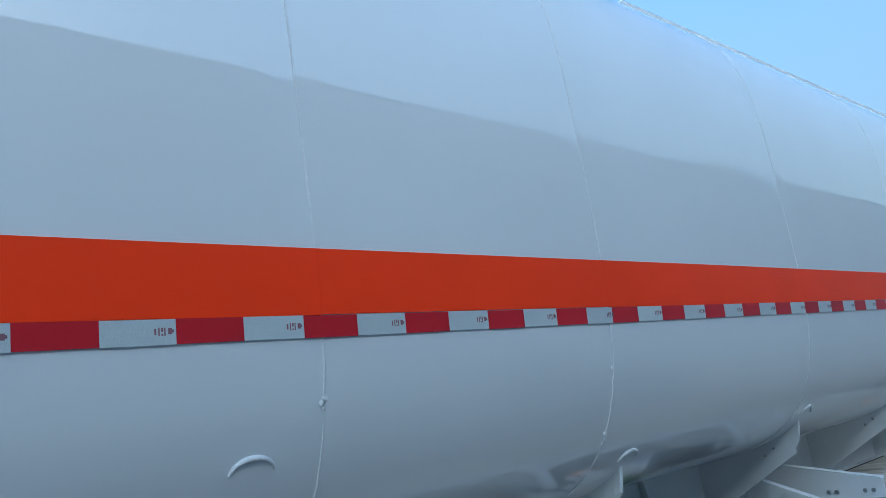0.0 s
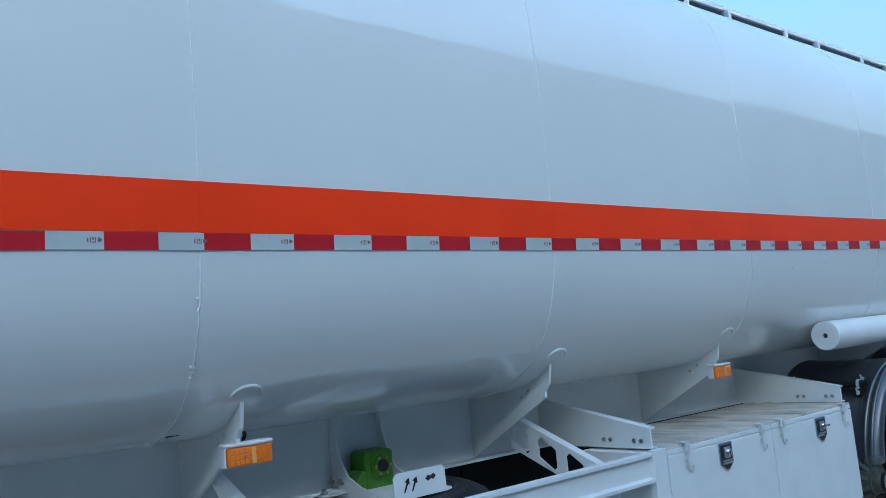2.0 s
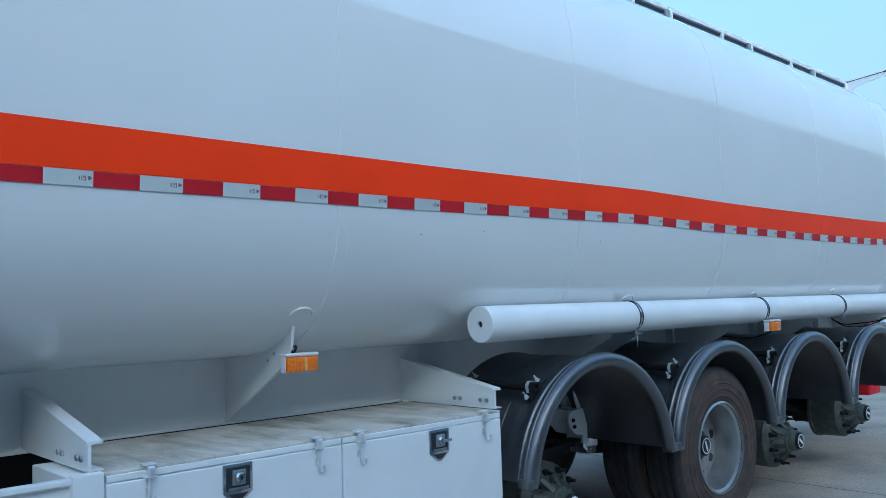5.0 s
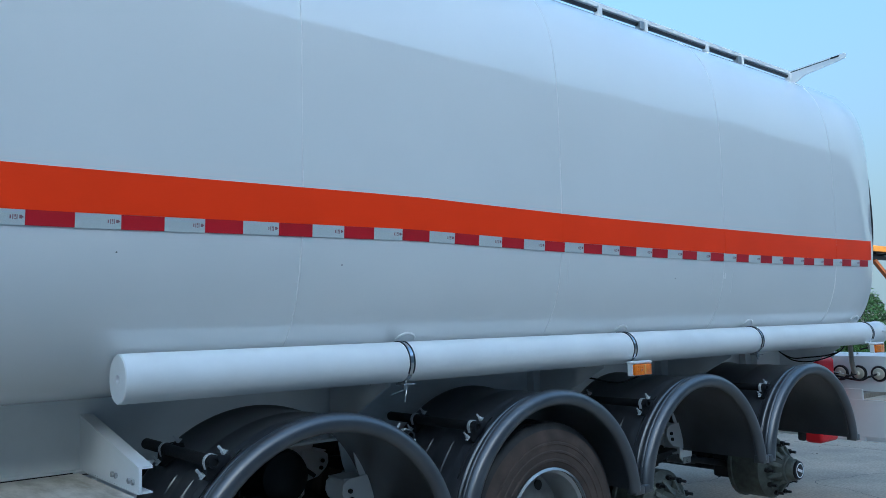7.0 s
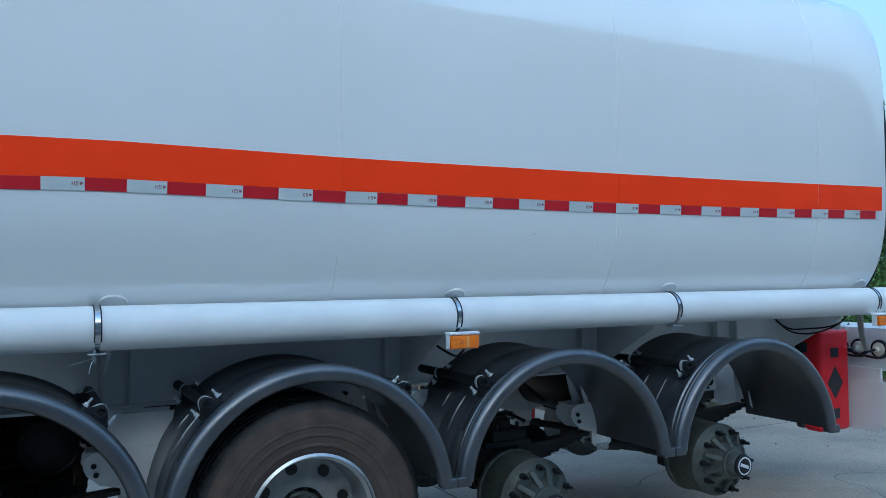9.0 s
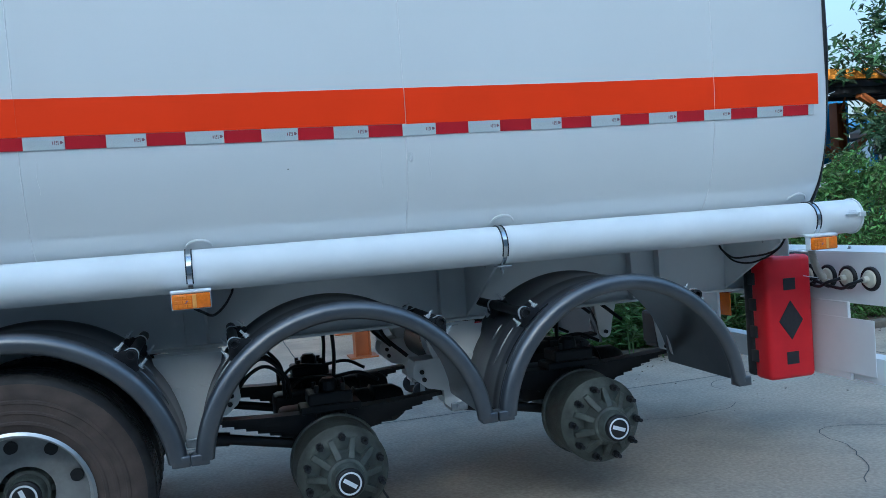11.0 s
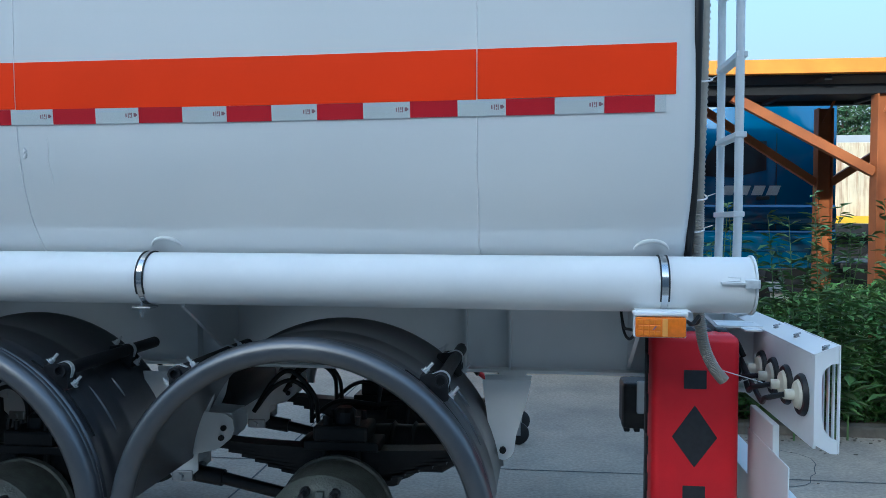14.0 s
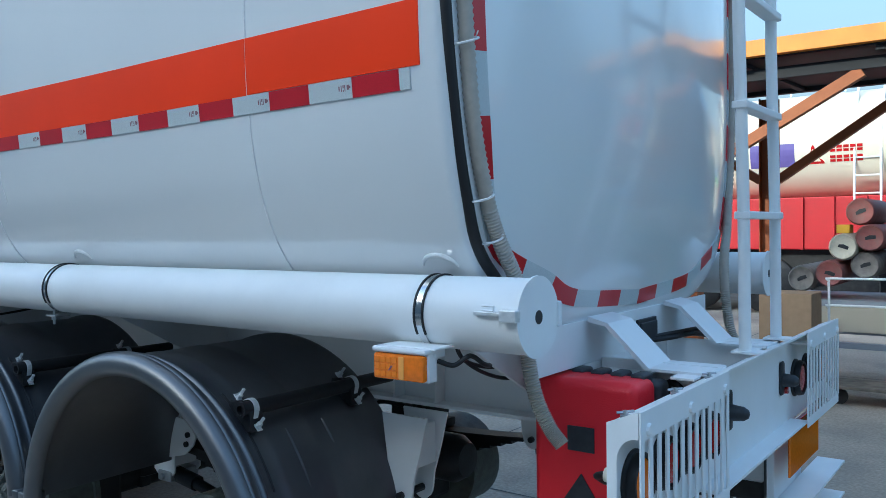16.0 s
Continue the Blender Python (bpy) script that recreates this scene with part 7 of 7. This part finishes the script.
def far_tanker(xr, y, label, marks):
    """A cream bulk tanker with its rear end at xr, lying along -x; its near side at y."""
    th = thing("tanker", xr - 3.5, y + 1.25, 0, label, "tanker", "parked tankers")
    R, zc, yc = 0.96, 2.98, y + 1.0
    bm = bmesh.new()
    revolve(bm, [(0.0, xr + 0.42), (0.45, xr + 0.36), (0.75, xr + 0.20), (0.91, xr + 0.04), (R, xr - 0.12), (R, xr - 7.0), (0.9, xr - 7.3), (0, xr - 7.5)], 48, "x", (0, yc, zc))
    tk = part("tank", bm, M_CREAMTANK, th, "cream-white cylindrical tank", smooth=35)
    bm = bmesh.new()
    for k in range(22):
        a = math.pi * 2 * k / 22
        c, s = math.cos(a), math.sin(a)
        a2 = a + math.pi * 2 / 22
        v = [bm.verts.new((x, yc + (R + 0.004) * math.cos(t), zc + (R + 0.004) * math.sin(t))) for x, t in ((xr - 0.20, a), (xr - 0.14, a), (xr - 0.14, a2), (xr - 0.20, a2))]
        bm.faces.new(v).material_index = k % 2
    part("edge_tape", bm, [M_TRED, M_TWHITE], tk, "red and white edge tape")
    bm = bmesh.new()
    box(bm, xr - 7.2, xr + 0.05, y + 0.05, y + 2.2, 1.15, 2.06, 0.02)
    for x in np.arange(xr - 7.0, xr, 0.5):
        box(bm, x, x + 0.05, y + 0.0, y + 0.06, 1.15, 2.06)
    part("chassis", bm, M_REDPAINT, th, "red chassis and side plates")
    bm = bmesh.new()
    box(bm, xr - 6.5, xr - 0.4, y + 0.3, y + 2.0, 0.75, 1.15)
    part("underframe", bm, M_BLACK, th)
    for x in (xr - 1.3, xr - 2.6, xr - 3.9):
        wb = bmesh.new()
        revolve(wb, [(0.0, -0.14), (0.30, -0.14), (0.46, -0.13), (0.51, -0.09), (0.51, 0.09), (0.46, 0.13), (0, 0.13)], 28, "y", (x, y + 0.25, 0.51))
        part("wheel", wb, M_RUBBER, th, smooth=40)
    # side ladder and roof rail
    lx = xr - 0.95
    bm = bmesh.new()
    for dx in (-0.2, 0.2):
        sweep(bm, [(lx + dx, y + 0.06, 1.6), (lx + dx, y + 0.06, 3.2), (lx + dx, y + 0.55, 4.06)], 0.022, 8)
    for z in np.arange(1.8, 3.3, 0.3):
        sweep(bm, [(lx - 0.2, y + 0.06, z), (lx + 0.2, y + 0.06, z)], 0.016, 6)
    sweep(bm, [(xr - 5.0, y + 0.7, 4.22), (xr - 0.4, y + 0.7, 4.22)], 0.02, 8)
    for x in np.arange(xr - 5.0, xr - 0.3, 0.9):
        sweep(bm, [(x, y + 0.7, 3.9), (x, y + 0.7, 4.22)], 0.016, 6)
    part("ladder", bm, M_WHITE, th, "white side ladder and roof rail")
    if marks:
        def side(z):
            return yc - math.sqrt(max(0, (R + 0.006) ** 2 - (z - zc) ** 2))

        def sheet(bm, pts):
            bm.faces.new([bm.verts.new((x, side(z), z)) for x, z in pts])
        tx = xr - 1.80
        bm = bmesh.new()
        for ring in ([(tx - 0.19, 2.63), (tx + 0.19, 2.63), (tx + 0.15, 2.67), (tx - 0.15, 2.67)], [(tx - 0.19, 2.63), (tx - 0.13, 2.66), (tx, 2.89), (tx, 2.96)], [(tx + 0.19, 2.63), (tx + 0.13, 2.66), (tx, 2.89), (tx, 2.96)],
                     [(tx - 0.025, 2.72), (tx + 0.025, 2.72), (tx + 0.03, 2.84), (tx - 0.03, 2.84)]):
            sheet(bm, ring)
        part("warning_triangle", bm, M_REDLENS, tk, "red warning triangle")
        bm = bmesh.new()
        for r, z in enumerate((2.82, 2.65)):
            for k in range(5):
                x = tx + 0.27 + 0.105 * k
                for c, d in ((0, 0.045), (0.06, 0.11)):
                    bm = bmesh.new()
                    sheet(bm, [(x, z + c), (x + 0.085, z + c), (x + 0.085, z + d), (x, z + d)])
                    part("lettering_bar", bm, M_REDLENS, tk)
        bm = bmesh.new()
        for i in range(4):
            z = 2.60 + 0.10 * i
            sheet(bm, [(tx - 1.05, z), (tx - 0.30, z), (tx - 0.30, z + 0.10), (tx - 1.05, z + 0.10)])
        part("purple_panel", bm, M_PURPLE, tk, "purple painted panel")
    return th


far_tanker(-0.15, 13.6, "cream cylindrical bulk tanker on a red chassis in low sun", True)
far_tanker(0.15, 17.4, "cream cylindrical bulk tanker behind another", False)


def cylinders():
    rnd = random.Random(8)
    spots = ((-0.14, 1.700, 0), (-0.055, 1.455, 0), (-0.285, 1.370, 2), (0.215, 1.355, 1), (0.440, 1.250, 0), (0.205, 1.115, 1), (0.715, 1.340, 1), (0.690, 1.090, 2), (-0.400, 1.115, 0), (-0.105, 1.195, 1), (0.452, 0.985, 1), (-0.66, 1.06, 1), (0.965, 1.05, 1))
    r = 0.128
    for x, z, kind in spots:
        th = thing("gas_cylinder", x, 7.1, z - r, ("weathered pink gas cylinder in a stacked pile", "weathered grey gas cylinder in a stacked pile", "pale cream gas cylinder in a stacked pile")[kind], "gas cylinder", "stacked gas cylinders")
        bm = bmesh.new()
        y0 = 7.0 + rnd.uniform(-0.08, 0.12)
        revolve(bm, [(0.0, y0 + 0.03), (r * 0.45, y0 + 0.025), (r * 0.72, y0 + 0.015), (r * 0.88, y0 + 0.0), (r, y0 + 0.03), (r, y0 + 1.05), (r * 0.7, y0 + 1.15), (0.04, y0 + 1.2), (0, y0 + 1.2)], 28, "y", (x, 0, z))
        sh = part("shell", bm, (M_PINK, M_GREYCYL, M_CREAM)[kind], th, smooth=50)
        bm = bmesh.new()
        a = rnd.uniform(-0.5, 0.5)
        prism(bm, [(x + p * math.cos(a) - q * math.sin(a), z + p * math.sin(a) + q * math.cos(a)) for p, q in ((-0.045, -0.012), (0.045, -0.018), (0.05, 0.012), (0.0, 0.024), (-0.04, 0.014))], "y", y0 + 0.018, y0 + 0.034)
        part("valve_slot", bm, M_DKPLAST, sh, "dark valve recess")
    yb = thing("yellow_block", -0.30, 7.1, 1.498, "small yellow block on the pile of cylinders", "block")
    bm = bmesh.new()
    box(bm, -0.355, -0.235, 7.02, 7.2, 1.498, 1.58, 0.006)
    part("block", bm, M_YELLOW, yb)
    th = thing("cylinder_rack", 0.1, 7.6, 0, "low grey steel rack under the gas cylinders", "rack")
    for x in (-0.85, 0.13, 1.05):
        for y in (7.0, 8.1):
            bm = bmesh.new()
            box(bm, x, x + 0.06, y, y + 0.06, 0, 0.80, 0.004)
            part("leg", bm, M_FARROOF, th)
    for y in (6.98, 8.11):
        for z in (0.80, 0.40):
            bm = bmesh.new()
            box(bm, -0.9, 1.16, y, y + 0.06, z, z + 0.057, 0.004)
            part("rail", bm, M_FARROOF, th)
    bm = bmesh.new()
    box(bm, -0.88, 1.14, 7.042, 8.108, 0.815, 0.853)
    part("deck", bm, M_FARROOF, th)
    bm = bmesh.new()
    box(bm, -0.86, 1.12, 6.962, 6.978, 0.56, 0.80, 0.003)
    part("side_board", bm, M_WALLFAR, th, "pale side board with dark marks")
    # white tubular cart in front of the rack
    th = thing("pipe_cart", 0.5, 6.3, 0, "white tubular hand cart in front of the rack", "cart")
    for i, (xa, xb, z) in enumerate(((-0.30, 0.42, 1.10), (-0.30, 0.42, 0.86), (0.62, 1.14, 0.93), (0.62, 1.14, 0.70))):
        bm = bmesh.new()
        sweep(bm, smooth_path([(xa, 6.4, z - 0.10), (xa, 6.4, z - 0.02), (xa + 0.03, 6.4, z), (xb - 0.03, 6.4, z), (xb, 6.4, z - 0.02), (xb, 6.4, z - 0.10)], 3), 0.011, 8)
        part("rail", bm, M_WHITE, th, smooth=60)
    for x, h in ((-0.30, 1.0), (0.42, 1.0), (0.62, 0.83), (1.14, 0.83)):
        bm = bmesh.new()
        sweep(bm, [(x, 6.4, 0.18), (x, 6.4, h)], 0.011, 8)
        part("post", bm, M_WHITE, th, smooth=60)
    bm = bmesh.new()
    box(bm, -0.32, 1.16, 6.18, 6.62, 0.155, 0.18, 0.004)
    part("deck", bm, M_KERB, th, "dusty grey deck")
    for x in (-0.2, 1.04):
        b = bmesh.new()
        revolve(b, [(0, -0.03), (0.06, -0.02), (0.075, -0.01), (0.075, 0.01), (0.06, 0.02), (0, 0.02)], 20, "y", (x, 6.3, 0.077))
        part("wheel", b, M_RUBBER, th, "black cart wheel")
    th = thing("carton", -0.55, 6.2, 0, "brown cardboard carton standing on a pallet", "carton")
    bm = bmesh.new()
    box(bm, -0.80, -0.36, 6.0, 6.4, 0.14, 0.985, 0.008)
    part("box", bm, M_CARD, th)
    bm = bmesh.new()
    box(bm, -0.85, -0.31, 5.98, 6.42, 0.0, 0.138, 0.008)
    part("pallet", bm, M_BARK, th, "worn wooden pallet")


cylinders()


def trolley():
    xa, xb, ya, yb = -1.32, -0.50, 3.22, 3.60
    th = thing("trolley", -0.9, 3.4, 0, "red steel trolley on casters, standing beyond the trailer", "trolley")
    for p, q in (((xa, ya, 0.56), (xb, ya, 0.56)), ((xa, yb, 0.56), (xb, yb, 0.56)), ((xb, ya, 0.56), (xb, yb, 0.56)), ((xa, ya, 0.56), (xa, yb, 0.56)), ((xb, ya, 0.62), (xb, ya, 0.20)), ((xb, yb, 0.62), (xb, yb, 0.20)),
                 ((xb, ya, 0.30), (xb - 0.34, ya, 0.55)), ((xa, ya, 0.56), (xa, ya, 0.20)), ((xa, yb, 0.56), (xa, yb, 0.20)), ((xa, ya, 0.27), (xb, ya, 0.27))):
        bm = bmesh.new()
        sweep(bm, [p, q], 0.019, 8)
        part("tube", bm, M_REDPAINT, th, "red steel tube", smooth=60)
    for x in (xb, xa):
        for y in (ya, yb):
            b = bmesh.new()
            revolve(b, [(0, -0.018), (0.065, -0.018), (0.08, -0.008), (0.08, 0.008), (0.065, 0.018), (0, 0.018)], 18, "y", (x, y, 0.08))
            c = part("caster_wheel", b, M_RUBBER, th, "black caster wheel", smooth=50)
            b = bmesh.new()
            for s in (-1, 1):
                box(b, x - 0.02, x + 0.02, y + s * 0.026 - 0.002, y + s * 0.026 + 0.002, 0.07, 0.19)
            box(b, x - 0.03, x + 0.03, y - 0.03, y + 0.03, 0.19, 0.20)
            part("fork", b, M_STEEL, c, "bright caster fork")


trolley()


def far_shed():
    th = thing("shed", 3.0, 44, 0, "long low cream shed with a grey roof in the sun", "building")
    bm = bmesh.new()
    box(bm, -45, 55, 42, 52, 0, 5.55)
    wall = part("wall", bm, M_WALLFAR, th)
    bm = bmesh.new()
    box(bm, -45.5, 55.5, 41.6, 52.4, 5.57, 6.1)
    part("roof", bm, M_FARROOF, th)
    for x in np.arange(-41.2, 52, 5.0):
        b = bmesh.new()
        box(b, x, x + 1.3, 41.96, 42.02, 3.4, 5.0)
        part("window", b, M_CARD, wall, "brown shuttered window")
    th2 = thing("cabin", 0.9, 26, 0, "white cabin with a blue and a green stripe", "cabin")
    bm = bmesh.new()
    box(bm, -1.6, 1.55, 26, 28.5, 0, 3.3, 0.02)
    part("wall", bm, M_WALLFAR, th2)
    for z0, z1, m, n in ((2.44, 2.62, M_STRIPEB, "blue_stripe"), (2.10, 2.33, M_STRIPEG, "green_stripe")):
        b = bmesh.new()
        box(b, -1.6, 1.55, 25.985, 25.998, z0, z1)
        part(n, b, m, th2)
    rnd = random.Random(31)
    th3 = thing("far_hedge", 1.9, 27.5, 0, "sunlit green hedge beyond the cabin", "hedge")
    bm = bmesh.new()
    leaf_cloud(bm, rnd, 9000, lambda: (rnd.uniform(1.62, 6.0), rnd.uniform(26.6, 27.6), 3.0 * rnd.random() ** 0.7), 0.26)
    part("leaves", bm, M_HEDGEFAR, th3, "clipped green leaves")
    th4 = thing("fence_post", 1.66, 26.2, 0, "thin white post beside the cabin", "post")
    bm = bmesh.new()
    sweep(bm, [(1.66, 26.2, 0), (1.66, 26.2, 3.1)], 0.04, 8)
    part("post", bm, M_WHITE, th4)
    for k, (x, y, h) in enumerate(((19.5, 55.0, 10.0), (22.0, 57.0, 8.6), (28.0, 56.0, 9.0))):
        tree("tree", x, y, h, 2.6, 70 + k, 0.5, 2500, M_LEAF_FAR, "leafy tree behind the far shed", "tree", "far trees")


far_shed()
